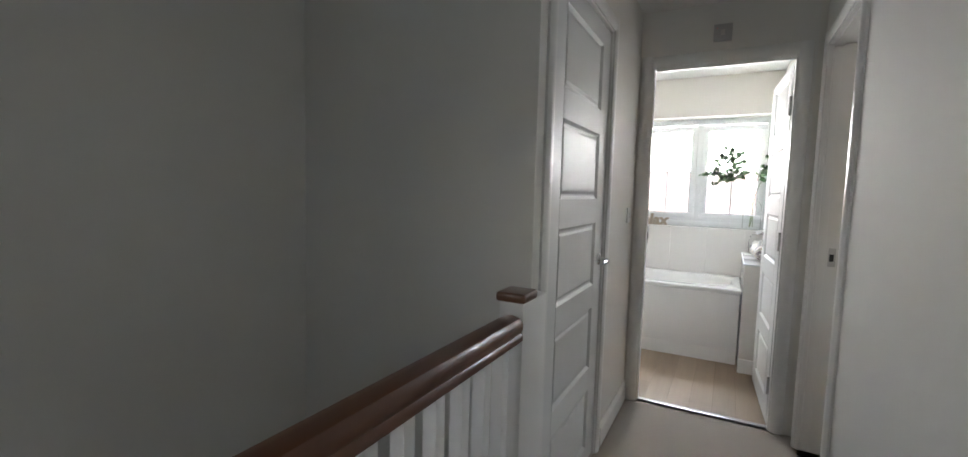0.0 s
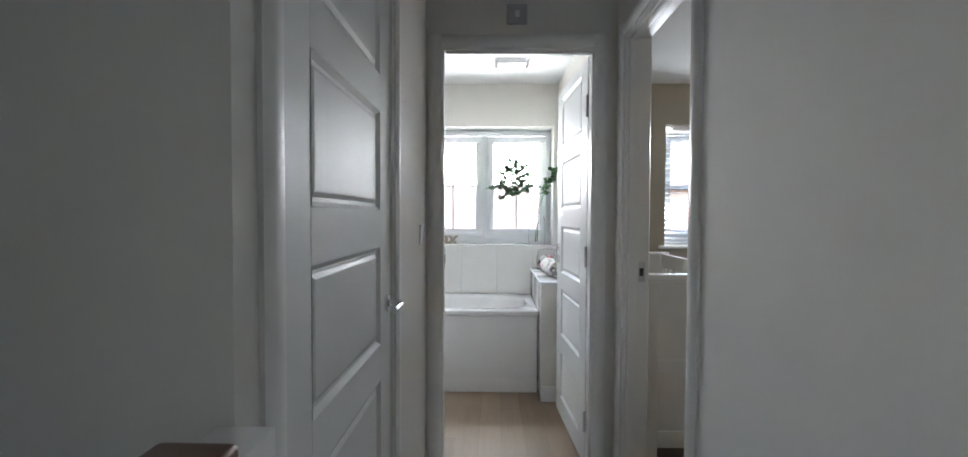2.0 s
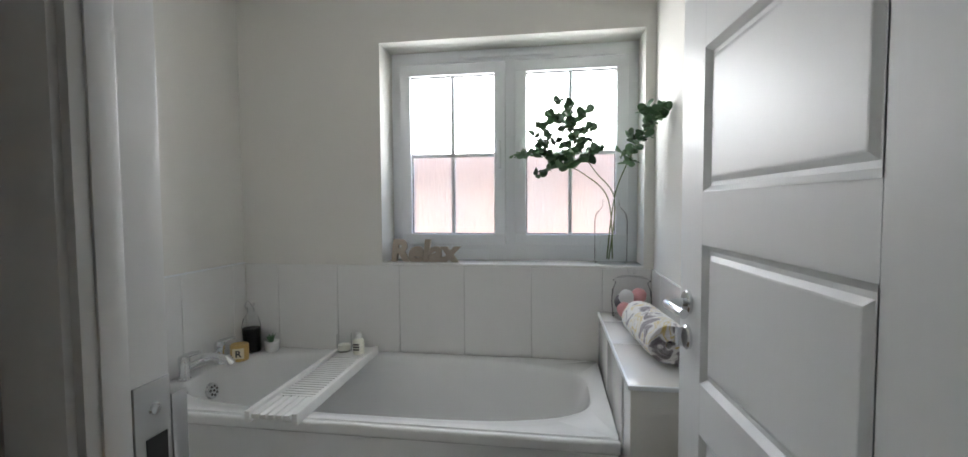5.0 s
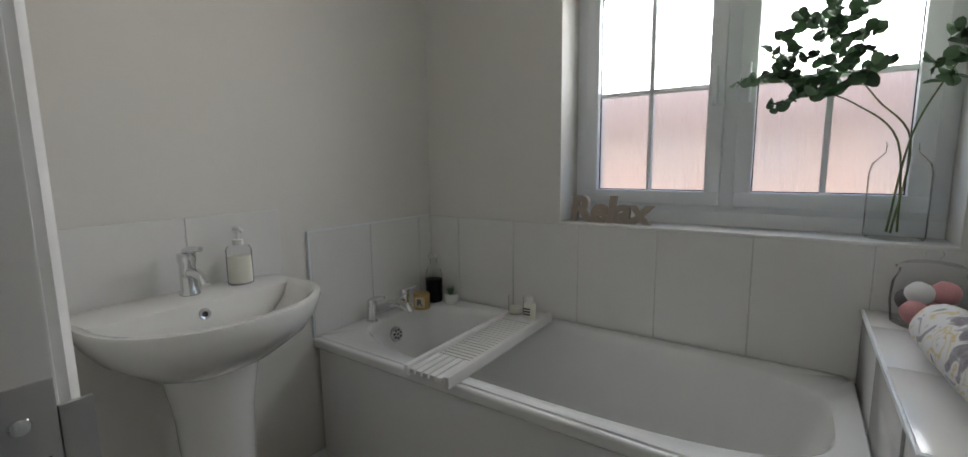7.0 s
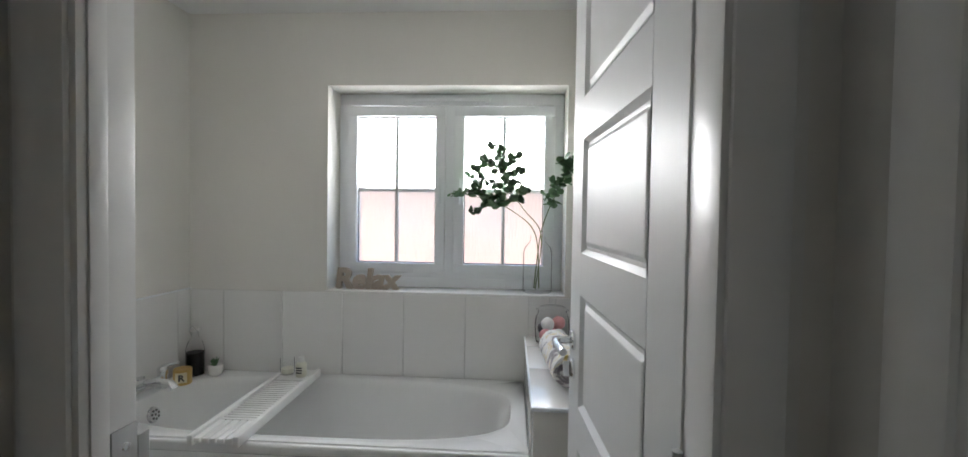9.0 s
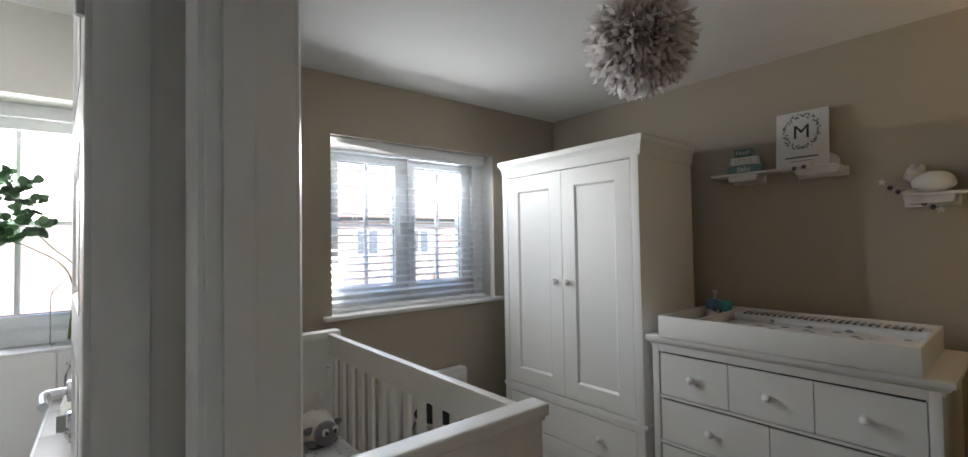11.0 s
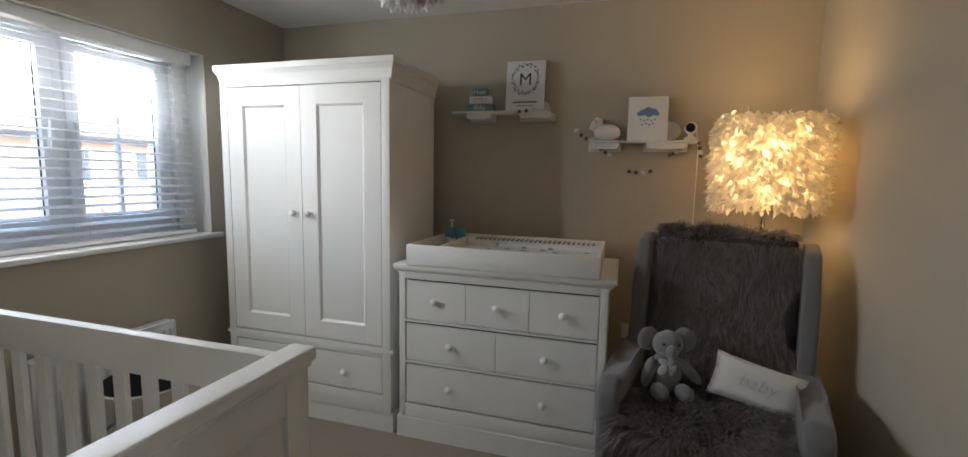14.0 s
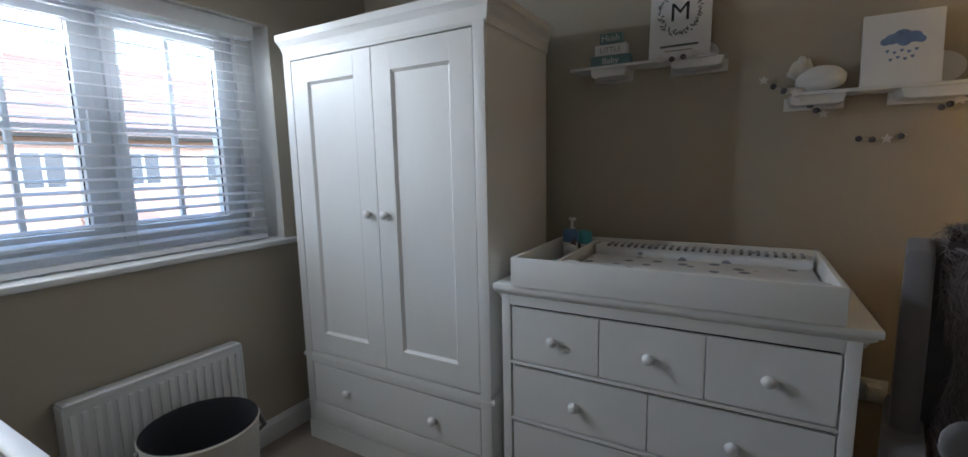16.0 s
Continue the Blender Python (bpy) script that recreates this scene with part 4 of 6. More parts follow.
TZ = RIM + 0.031
jar("candle_glass", "small clear glass candle holder on bath caddy", "candle holder", (-0.975, 4.41, TZ), [(0, 0.002), (0.026, 0.0), (0.031, 0.004), (0.031, 0.075)], M_JAR, extra=[("wax", [(0, 0.008), (0.027, 0.008), (0.027, 0.03), (0, 0.03)], M_SOAP)])
wb = jar("small_bottle", "small white bottle with screw cap on bath caddy", "bottle", (-0.90, 4.39, TZ), [(0, 0), (0.022, 0), (0.024, 0.004), (0.024, 0.055), (0.02, 0.063), (0.012, 0.068), (0, 0.068)], M_SOAP, extra=[("cap", [(0.0, 0.068), (0.014, 0.068), (0.014, 0.088), (0.012, 0.09), (0, 0.09)], M_WHITEWOOD)])
for k in range(3):
    part("label_line", bx(-0.913, -0.887, 4.3645, 4.3685, TZ + 0.02 + k * 0.011, TZ + 0.025 + k * 0.011), M_INK, wb)
fb = jar("flip_top_bottle", "dark glass swing top bottle on bath corner", "bottle", (-1.44, 4.44, RIM), [(0, 0), (0.036, 0), (0.04, 0.006), (0.04, 0.12), (0.032, 0.155), (0.015, 0.18), (0.014, 0.21), (0, 0.21)], M_JAR, extra=[("liquid", [(0, 0.004), (0.037, 0.004), (0.037, 0.11), (0, 0.11)], M_BLACK), ("stopper", [(0.0, 0.21), (0.017, 0.21), (0.017, 0.226), (0, 0.23)], M_WHITEWOOD)])
part("wire_bail", tube(B(), [(-1.455, 4.44, RIM + 0.185), (-1.46, 4.425, RIM + 0.215), (-1.44, 4.42, RIM + 0.238), (-1.42, 4.425, RIM + 0.215), (-1.425, 4.44, RIM + 0.185)], 0.002, 6), M_CHROME, fb)
tin = jar("candle_tin", "mustard candle tin with cream letter label", "candle", (-1.42, 4.33, RIM), [(0, 0), (0.035, 0), (0.037, 0.004), (0.037, 0.066), (0.034, 0.07), (0, 0.068)], M_AMBER)
mL = Matrix.Translation((-1.42, 4.33, RIM + 0.036)) @ Matrix.Rotation(radians(28), 4, "Z")
part("label", box(B(), -0.022, 0.022, -0.0385, -0.034, -0.022, 0.022, m=mL), M_CREAMLABEL, tin)
part("letter", lettering("R", 0.04, 0.0006, mL @ Matrix.Translation((0, -0.039, -0.014)) @ ON_NORTH, 0, 0.001), M_INK, tin)
pot = jar("small_plant_pot", "small white pot with dark succulent", "plant", (-1.35, 4.455, RIM), [(0, 0), (0.024, 0), (0.032, 0.01), (0.034, 0.045), (0.03, 0.05), (0.026, 0.045), (0, 0.042)], M_CERAMIC)
bm = B()
for k in range(26):
    a, e = random.uniform(0, 6.28), random.uniform(0.5, 1.4)
    d = Vector((math.cos(a) * math.cos(e), math.sin(a) * math.cos(e), math.sin(e)))
    c = Vector((-1.35, 4.455, RIM + 0.042))
    tube(bm, [c, c + d * 0.02, c + d * random.uniform(0.03, 0.045)], 0.005, 6, 0.001)
part("succulent_leaves", bm, M_LEAF, pot)

# basin
BC = (BX0, 3.415)
basin = thing("pedestal_basin", "white ceramic pedestal wash basin", "basin", (BX0 + 0.2, 3.43, 0))


def basin_mesh():
    bm = B()
    n = 64

    def ring(w, d, z, x0, back=0.0):
        vs = []
        for k in range(n):
            t = 2 * math.pi * k / n
            c, s = math.cos(t), math.sin(t)
            # flat back, round front
            if c >= 0:
                x = x0 + d * abs(c) ** 0.8
                y = w * math.copysign(abs(s) ** 0.85, s)
            else:
                x = x0 - back * abs(c) ** 0.35
                y = w * math.copysign(abs(s) ** (0.85 if back > 0.05 else 0.35), s)
            vs.append(bm.verts.new((BC[0] + x, BC[1] + y, z)))
        return vs
    Z = 0.86
    rings = [ring(0.10, 0.10, 0.665, 0.15, 0.1), ring(0.17, 0.18, 0.70, 0.14, 0.13), ring(0.245, 0.265, 0.765, 0.14, 0.138), ring(0.272, 0.295, Z - 0.05, 0.14, 0.138), ring(0.285, 0.31, Z - 0.01, 0.14, 0.138), ring(0.283, 0.308, Z, 0.14, 0.136), ring(0.268, 0.288, Z, 0.14, 0.02),
             ring(0.252, 0.272, Z - 0.012, 0.145, -0.0), ring(0.235, 0.25, Z - 0.05, 0.145, -0.01), ring(0.17, 0.19, Z - 0.11, 0.15, -0.02), ring(0.06, 0.07, Z - 0.135, 0.19, 0.03)]
    for a, b in zip(rings, rings[1:]):
        for k in range(n):
            bm.faces.new([a[k], a[(k + 1) % n], b[(k + 1) % n], b[k]])
    bm.faces.new(rings[-1])
    bm.faces.new(rings[0])
    return bm


part("bowl", basin_mesh(), M_CERAMIC, basin)
part("pedestal", lathe(B(), [(0, 0), (0.11, 0), (0.11, 0.02), (0.088, 0.08), (0.09, 0.35), (0.10, 0.55), (0.125, 0.70), (0, 0.71)], 32, Matrix.Translation((BX0 + 0.165, 3.415, 0)), 0.95, 1.0), M_CERAMIC, basin, "white ceramic pedestal column")
om = Matrix.Translation((BX0 + 0.152, 3.415, 0.815)) @ Matrix.Rotation(radians(80), 4, "Y")
part("overflow", lathe(B(), [(0.008, 0.004), (0.014, 0.006), (0.017, 0.0)], 20, om), M_CHROME, basin)
# black disc paints the shade inside the overflow
part("overflow_hole", lathe(B(), [(0, 0.003), (0.01, 0.003)], 16, om), M_DARK, basin)
bt = thing("basin_mixer_tap", "chrome basin monobloc mixer tap", "tap", (BX0 + 0.075, 3.415, 0.86))
tm = Matrix.Translation((BX0 + 0.075, 3.415, 0.86))
part("body", lathe(B(), [(0, 0), (0.026, 0), (0.026, 0.006), (0.022, 0.012), (0.021, 0.09), (0.024, 0.095), (0.024, 0.118), (0.0, 0.124)], 24, tm), M_CHROME, bt)
part("spout", tube(B(), [tm @ Vector(p) for p in ((0.005, 0, 0.062), (0.05, 0, 0.066), (0.085, 0, 0.058), (0.098, 0, 0.04))], 0.015, 14, 0.012), M_CHROME, bt)
part("tap_lever", tube(B(), [tm @ Vector(p) for p in ((0.0, 0, 0.122), (0.04, 0, 0.132), (0.085, 0, 0.138))], 0.012, 10, 0.007), M_CHROME, bt)
sd = jar("soap_dispenser", "clear pump dispenser of cream liquid soap", "soap dispenser", (BX0 + 0.075, 3.56, 0.861), [(0, 0), (0.034, 0), (0.036, 0.004), (0.036, 0.105), (0.03, 0.115), (0.013, 0.12), (0, 0.12)], M_JAR,
         extra=[("liquid_soap", [(0, 0.004), (0.033, 0.004), (0.033, 0.085), (0, 0.085)], M_SOAP), ("collar", [(0, 0.12), (0.015, 0.12), (0.015, 0.135), (0.005, 0.138), (0.005, 0.165), (0, 0.165)], M_WHITEWOOD)])
part("pump_nozzle", tube(B(), [(BX0 + 0.06, 3.56, 1.027), (BX0 + 0.085, 3.56, 1.031), (BX0 + 0.11, 3.56, 1.021)], 0.008, 8, 0.005), M_WHITEWOOD, sd)

# boxed-in tiled ledge
LZ = 0.79
ledge = thing("boxed_ledge", "white tiled boxed ledge at the bath end", "ledge", (0.23, 4.1, 0), kind="structure")
part("carcass", bx(0.124, BX1, 3.73, YN, 0, LZ - 0.008), M_GLOSS, ledge)
part("front_board", bx(0.1215, BX1, 3.722, 3.73, 0.0, LZ - 0.008, 0.001), M_BATHWALL, ledge)
for a, b in ((3.725, 4.07), (4.073, 4.36), (4.363, YN)):
    part("tile", bx(0.119, BX1, a, b, LZ - 0.008, LZ, 0.002), M_TILE, ledge)
part("edge_trim", bx(0.113, 0.121, 3.716, YN - 0.012, LZ - 0.012, LZ + 0.001, 0.003), M_UPVC, ledge)
part("edge_trim", bx(0.113, BX1, 3.714, 3.723, LZ - 0.012, LZ + 0.001, 0.003), M_UPVC, ledge)
for a, b in ((3.85, 4.20), (4.203, YN - 0.012)):
    part("tile", bx(0.1185, 0.124, a, b, RIM - 0.02, LZ - 0.012, 0.001), M_TILE, ledge)
part("skirting", bx(0.12, BX1, 3.708, 3.722, 0, 0.1, 0.003), M_GLOSS, ledge)
jr = jar("glass_storage_jar", "lidded glass jar of pink bath bombs", "jar", (0.235, 4.42, LZ), [(0, 0.004), (0.06, 0.0), (0.072, 0.006), (0.078, 0.06), (0.076, 0.11), (0.064, 0.135), (0.064, 0.145)], M_JAR,
         extra=[("lid", [(0.07, 0.146), (0.072, 0.152), (0.05, 0.166), (0.012, 0.172), (0.01, 0.178), (0.018, 0.188), (0.014, 0.198), (0, 0.2)], M_JAR)])
for k, (dx, dy, dz, mt) in enumerate(((-0.03, -0.025, 0.04, M_PINK), (0.03, -0.02, 0.04, M_WHITEFAB), (0.0, 0.03, 0.04, M_PINK), (-0.02, 0.0, 0.085, M_WHITEFAB), (0.03, 0.012, 0.09, M_PINK), (-0.034, 0.028, 0.06, M_GREYBEAD))):
    part("bath_bomb", ball(B(), (0.235 + dx, 4.42 + dy, LZ + dz), 0.03, lump=0.1), mt, jr)
# rolled towel
tw = thing("rolled_towel", "rolled white grey and mustard patterned towel", "towel", (0.235, 4.12, LZ))
bm = B()
turns, steps = 4.2, 130
inner, outer = [], []
for k in range(steps + 1):
    a = 2 * math.pi * turns * k / steps
    r = 0.010 + 0.052 * k / steps
    for lst, dr in ((inner, -0.0055), (outer, 0.0055)):
        lst.append(((r + dr) * math.cos(-a) * 1.04, (r + dr) * math.sin(-a) * 0.95))
ring = outer + inner[::-1]
mT = Matrix.Translation((0.244, 3.85, LZ + 0.064)) @ Matrix.Rotation(radians(4), 4, "Z") @ Matrix(((1, 0, 0, 0), (0, 0, 1, 0), (0, 1, 0, 0), (0, 0, 0, 1)))
rows = []
for j in range(15):
    zz = 0.33 * j / 14
    f = 1 - 0.06 * (abs(j - 7) / 7) ** 6
    rows.append([bm.verts.new(mT @ Vector((x * f + 0.003 * noise.noise(Vector((x * 30, y * 30, zz * 20))), y * f + 0.002 * noise.noise(Vector((y * 40, zz * 30, x * 20))), zz + 0.004 * math.sin(x * 60 + y * 40)))) for x, y in ring])
nr = len(ring)
for a, b in zip(rows, rows[1:]):
    for k in range(nr):
        bm.faces.new([a[k], a[(k + 1) % nr], b[(k + 1) % nr], b[k]])
for rw in (rows[0], rows[-1]):
    for k in range(steps):
        bm.faces.new([rw[k], rw[k + 1], rw[nr - 2 - k], rw[nr - 1 - k]])
part("roll", bm, M_TOWEL, tw)

# vase with eucalyptus
VX, VY, VZ = 0.175, 4.60, BWIN[2] + 0.006
vase = jar("glass_vase", "tall clear glass bottle vase on window sill", "vase", (VX, VY, VZ), [(0, 0.008), (0.05, 0.0), (0.066, 0.003), (0.07, 0.012), (0.07, 0.19), (0.064, 0.218), (0.046, 0.238), (0.036, 0.25), (0.035, 0.272), (0.039, 0.28)], M_JAR, 40)
euc = thing("eucalyptus_branches", "faux eucalyptus branches with round dark green leaves", "plant", (VX, VY, VZ + 0.02))


def leaf_mesh():
    bm = B()
    n = 10
    vs = []
    for k in range(n):
        a = 2 * math.pi * k / n
        x, y = 0.5 + 0.5 * math.cos(a), 0.44 * math.sin(a)
        vs.append(bm.verts.new((x, y, 0.16 * (abs(y) - 0.1) + 0.10 * math.sin(x * 3))))
    c = bm.verts.new((0.5, 0, 0.03))
    for k in range(n):
        bm.faces.new([vs[k], vs[(k + 1) % n], c])
    me = bpy.data.meshes.new("leaf")
    bm.to_mesh(me)
    bm.free()
    me.polygons.foreach_set("use_smooth", [True] * len(me.polygons))
    return me


leaf_dark, leaf_pale = leaf_mesh(), leaf_mesh()
leaf_dark.materials.append(M_LEAF)
leaf_pale.materials.append(M_LEAFPALE)


def branch(pts, twigs, size=0.044, first=0.35, dens=1.0, pale=0.3):
    pts = [Vector(p) for p in pts]
    fine = []
    for a, b, c, d in zip([pts[0]] + pts[:-2], pts[:-1], pts[1:], pts[2:] + [pts[-1]]):
        for i in range(6):
            t = i / 6
            fine.append(0.5 * ((2 * b) + (c - a) * t + (2 * a - 5 * b + 4 * c - d) * t * t + (3 * b - a - 3 * c + d) * t ** 3))
    fine.append(pts[-1])
    stem = part("stem", tube(B(), fine, 0.0032, 6, 0.0012), M_STEM, euc)
    lines = [fine[int(first * len(fine)):]]
    for f, d, ln in twigs:
        p = fine[int(f * (len(fine) - 1))]
        q = [p, p + Vector(d) * ln * 0.5 + Vector((0, 0, 0.015)), p + Vector(d) * ln]
        part("twig", tube(B(), q, 0.0018, 5, 0.0009), M_STEM, euc)
        lines.append([q[0].lerp(q[1], 0.5), q[1], q[1].lerp(q[2], 0.5), q[2]])
    for ln in lines:
        tot = sum((b - a).length for a, b in zip(ln, ln[1:]))
        cnt = int(dens * tot / 0.0062)
        for k in range(cnt):
            s = (k + 0.5) / cnt * (len(ln) - 1)
            p = ln[int(s)].lerp(ln[min(int(s) + 1, len(ln) - 1)], s % 1)
            sc = size * random.uniform(0.65, 1.2) * (1.1 - 0.35 * k / cnt)
            q = Euler((random.uniform(0, 6.28), random.uniform(-0.9, 0.6), random.uniform(0, 6.28))).to_matrix().to_4x4()
            lf = under(new("leaf", leaf_pale if random.random() < pale else leaf_dark), stem)
            lf.matrix_basis = Matrix.Translation(p) @ q @ Matrix.Diagonal((sc, sc, sc, 1))


branch([(VX - 0.01, VY - 0.02, VZ + 0.02), (VX + 0.015, VY, VZ + 0.28), (VX - 0.07, VY - 0.02, VZ + 0.40), (VX - 0.15, VY - 0.06, VZ + 0.52), (VX - 0.19, VY - 0.08, VZ + 0.69)],
       [(0.72, (-0.8, -0.2, 0.1), 0.18), (0.8, (-0.7, -0.3, 0.5), 0.17), (0.86, (0.6, -0.2, 0.6), 0.10), (0.9, (-0.5, 0.1, 0.8), 0.12), (0.68, (-0.9, 0, -0.25), 0.16), (0.76, (0.7, -0.3, -0.1), 0.10), (0.62, (-0.7, -0.4, -0.1), 0.16), (0.66, (0.5, -0.4, 0.3), 0.12), (0.82, (0.8, -0.3, 0.2), 0.12)], first=0.62)
branch([(VX + 0.01, VY + 0.02, VZ + 0.02), (VX - 0.012, VY, VZ + 0.28), (VX - 0.12, VY - 0.03, VZ + 0.39), (VX - 0.24, VY - 0.07, VZ + 0.45), (VX - 0.33, VY - 0.08, VZ + 0.55)],
       [(0.7, (-0.8, -0.1, -0.3), 0.15), (0.8, (-0.9, -0.2, 0.0), 0.15), (0.85, (-0.2, -0.2, 0.9), 0.13)], first=0.62, pale=0.2)
branch([(VX - 0.015, VY + 0.01, VZ + 0.02), (VX + 0.012, VY - 0.005, VZ + 0.28), (VX + 0.05, VY - 0.09, VZ + 0.42), (VX + 0.10, VY - 0.22, VZ + 0.535), (VX + 0.13, VY - 0.34, VZ + 0.575)],
       [(0.78, (0.2, -0.7, 0.3), 0.13), (0.85, (-0.4, -0.5, 0.5), 0.10), (0.68, (-0.5, -0.4, 0.2), 0.08), (0.6, (-0.6, -0.3, -0.2), 0.09), (0.9, (0.1, -0.8, 0.3), 0.1)], first=0.5, size=0.042)
branch([(VX - 0.2, VY - 0.04, VZ + 0.45), (VX - 0.3, VY - 0.06, VZ + 0.48), (VX - 0.42, VY - 0.08, VZ + 0.47)], [], first=0.2, size=0.026, pale=1.0)

# RELAX sign
rs = solid("wooden_word_sign", lettering("Relax", 0.14, 0.011, Matrix.Translation((-0.66, 4.575, BWIN[2] + 0.008)) @ ON_NORTH, 0.12, 0.006), M_GREYWOOD, "pale grey wooden word sign reading Relax", "sign")

# ================= BEDROOM =================
# wardrobe
WF, WB, WY0, WY1 = 2.335, 2.885, 3.352, 4.372
wd = thing("wardrobe", "white two door wardrobe with bottom drawer", "wardrobe", (2.61, 3.862, 0))
body = bx(WF + 0.02, WB, WY0, WY1, 0.0, 1.80, 0.003)
part("carcass", body, M_FURN, wd)
pr = [(0, 0), (0.012, 0), (0.012, 0.085), (0.006, 0.098), (0, 0.105)]


def wrap(bm, prof, x, y0, y1, xb, z):
    """A moulding round front and two sides, mitred."""
    def sec(c, ox, oy):
        return [bm.verts.new((c[0] + ox * p, c[1] + oy * p, z + q)) for p, q in prof]
    s = [sec((xb, y0), 0, -1), sec((x, y0), -1, -1), sec((x, y1), -1, 1), sec((xb, y1), 0, 1)]
    n = len(prof)
    for a, b in zip(s, s[1:]):
        for k in range(n):
            bm.faces.new([a[k], a[(k + 1) % n], b[(k + 1) % n], b[k]])
    bm.faces.new(s[0])
    bm.faces.new(s[-1])
    return bm


part("plinth", wrap(B(), pr, WF + 0.015, WY0, WY1, WB, 0.0), M_FURN, wd, smooth=False)
part("waist_moulding", wrap(B(), [(0, 0), (0.006, 0), (0.016, 0.012), (0.016, 0.022), (0.006, 0.032), (0, 0.032)], WF + 0.015, WY0, WY1, WB, 0.416), M_FURN, wd, smooth=False)
part("cornice", wrap(B(), [(0, 0), (0.005, 0), (0.008, 0.015), (0.009, 0.03), (0.015, 0.055), (0.025, 0.074), (0.029, 0.080), (0.029, 0.108), (0, 0.108)], WF + 0.015, WY0, WY1, WB, 1.790), M_FURN, wd, smooth=False)
part("top", bx(WF - 0.005, WB, WY0 - 0.02, WY1 + 0.02, 1.888, 1.897), M_FURN, wd)
fs = B()
for a, b, c, d in ((WY0, WY0 + 0.045, 0.10, 1.80), (WY1 - 0.045, WY1, 0.10, 1.80), (WY0 + 0.045, WY1 - 0.045, 1.785, 1.80), (WY0 + 0.045, WY1 - 0.045, 0.402, 0.456), (WY0 + 0.045, WY1 - 0.045, 0.10, 0.198)):
    box(fs, WF, WF + 0.02, a, b, c, d, 0.001)
part("face_frame", fs, M_FURN, wd)


def shaker(y0, y1, z0, z1, parent, name, panel=True, st=0.085):
    bm = B()
    x0, x1 = WF + 0.001, WF + 0.018
    if panel:
        box(bm, x0, x1, y0, y0 + st, z0, z1, 0.0015)
        box(bm, x0, x1, y1 - st, y1, z0, z1, 0.0015)
        box(bm, x0, x1, y0 + st, y1 - st, z0, z0 + st, 0.0)
        box(bm, x0, x1, y0 + st, y1 - st, z1 - st, z1, 0.0)
    else:
        box(bm, x0, x1, y0, y1, z0, z1, 0.003)
    d = part(name, bm, M_FURN, parent, smooth=False)
    if panel:
        pb = B()
        a, b, c, e = y0 + st, y1 - st, z0 + st, z1 - st
        l0 = [pb.verts.new(v) for v in ((x0, a, c), (x0, b, c), (x0, b, e), (x0, a, e))]
        o = 0.011
        l1 = [pb.verts.new(v) for v in ((x0 + 0.011, a + o, c + o), (x0 + 0.011, b - o, c + o), (x0 + 0.011, b - o, e - o), (x0 + 0.011, a + o, e - o))]
        for k in range(4):
            pb.faces.new([l0[k], l0[(k + 1) % 4], l1[(k + 1) % 4], l1[k]])
        pb.faces.new(l1)
        part("panel", pb, M_FURN, d, smooth=False)
    return d


def knob(x, y, z, parent):
    part("knob", lathe(B(), [(0, 0.034), (0.008, 0.033), (0.016, 0.027), (0.0185, 0.019), (0.015, 0.012), (0.0085, 0.008), (0.0085, 0.0), (0, 0)], 18, Matrix.Translation((x, y, z)) @ Matrix.Rotation(-math.pi / 2, 4, "Y")), M_KNOB, parent, "round white wooden knob")


ym = (WY0 + WY1) / 2
for a, b, kx in ((WY0 + 0.048, ym - 0.0015, ym - 0.045), (ym + 0.0015, WY1 - 0.048, ym + 0.045)):
    d = shaker(a, b, 0.462, 1.780, wd, "door", st=0.095)
    knob(WF + 0.001, kx, 1.127, d)
dr = shaker(WY0 + 0.049, WY1 - 0.049, 0.205, 0.396, wd, "drawer", panel=False)
for y in (WY0 + 0.268, WY1 - 0.272):
    knob(WF + 0.001, y, 0.297, dr)
# added black sheet: paints the shade seen between doors and frame
part("painted_gap_shade", bx(WF + 0.0185, WF + 0.0195, WY0 + 0.04, WY1 - 0.04, 0.11, 1.79), M_DARK, wd)

# chest of drawers
CY0, CY1, CT = 2.295, 3.30, 0.905
CB = 2.895
ch = thing("chest_of_drawers", "white chest of drawers with three wide drawers", "chest of drawers", (2.66, 2.8, 0))
part("carcass", bx(WF + 0.02, CB, CY0, CY1, 0.0, CT - 0.04, 0.003), M_FURN, ch)
part("plinth", wrap(B(), [(0, 0), (0.014, 0), (0.014, 0.105), (0.008, 0.118), (0, 0.126)], WF + 0.012, CY0, CY1, CB, 0.0), M_FURN, ch, smooth=False)
part("top", bx(WF - 0.022, CB, CY0 - 0.035, CY1 + 0.025, CT - 0.022, CT, 0.004), M_FURN, ch)
part("top_moulding", wrap(B(), [(0, 0), (0.006, 0), (0.012, 0.016), (0.024, 0.026), (0.026, 0.034), (0, 0.034)], WF + 0.012, CY0, CY1, CB, CT - 0.056), M_FURN, ch, smooth=False)
fs = B()
for a, b, c, d in ((CY0, CY0 + 0.032, 0.10, CT - 0.04), (CY1 - 0.032, CY1, 0.10, CT - 0.04), (CY0 + 0.032, CY1 - 0.032, CT - 0.075, CT - 0.04), (CY0 + 0.032, CY1 - 0.032, 0.612, 0.622), (CY0 + 0.032, CY1 - 0.032, 0.398, 0.408), (CY0 + 0.032, CY1 - 0.032, 0.10, 0.18)):
    box(fs, WF, WF + 0.02, a, b, c, d, 0.001)
part("face_frame", fs, M_FURN, ch)
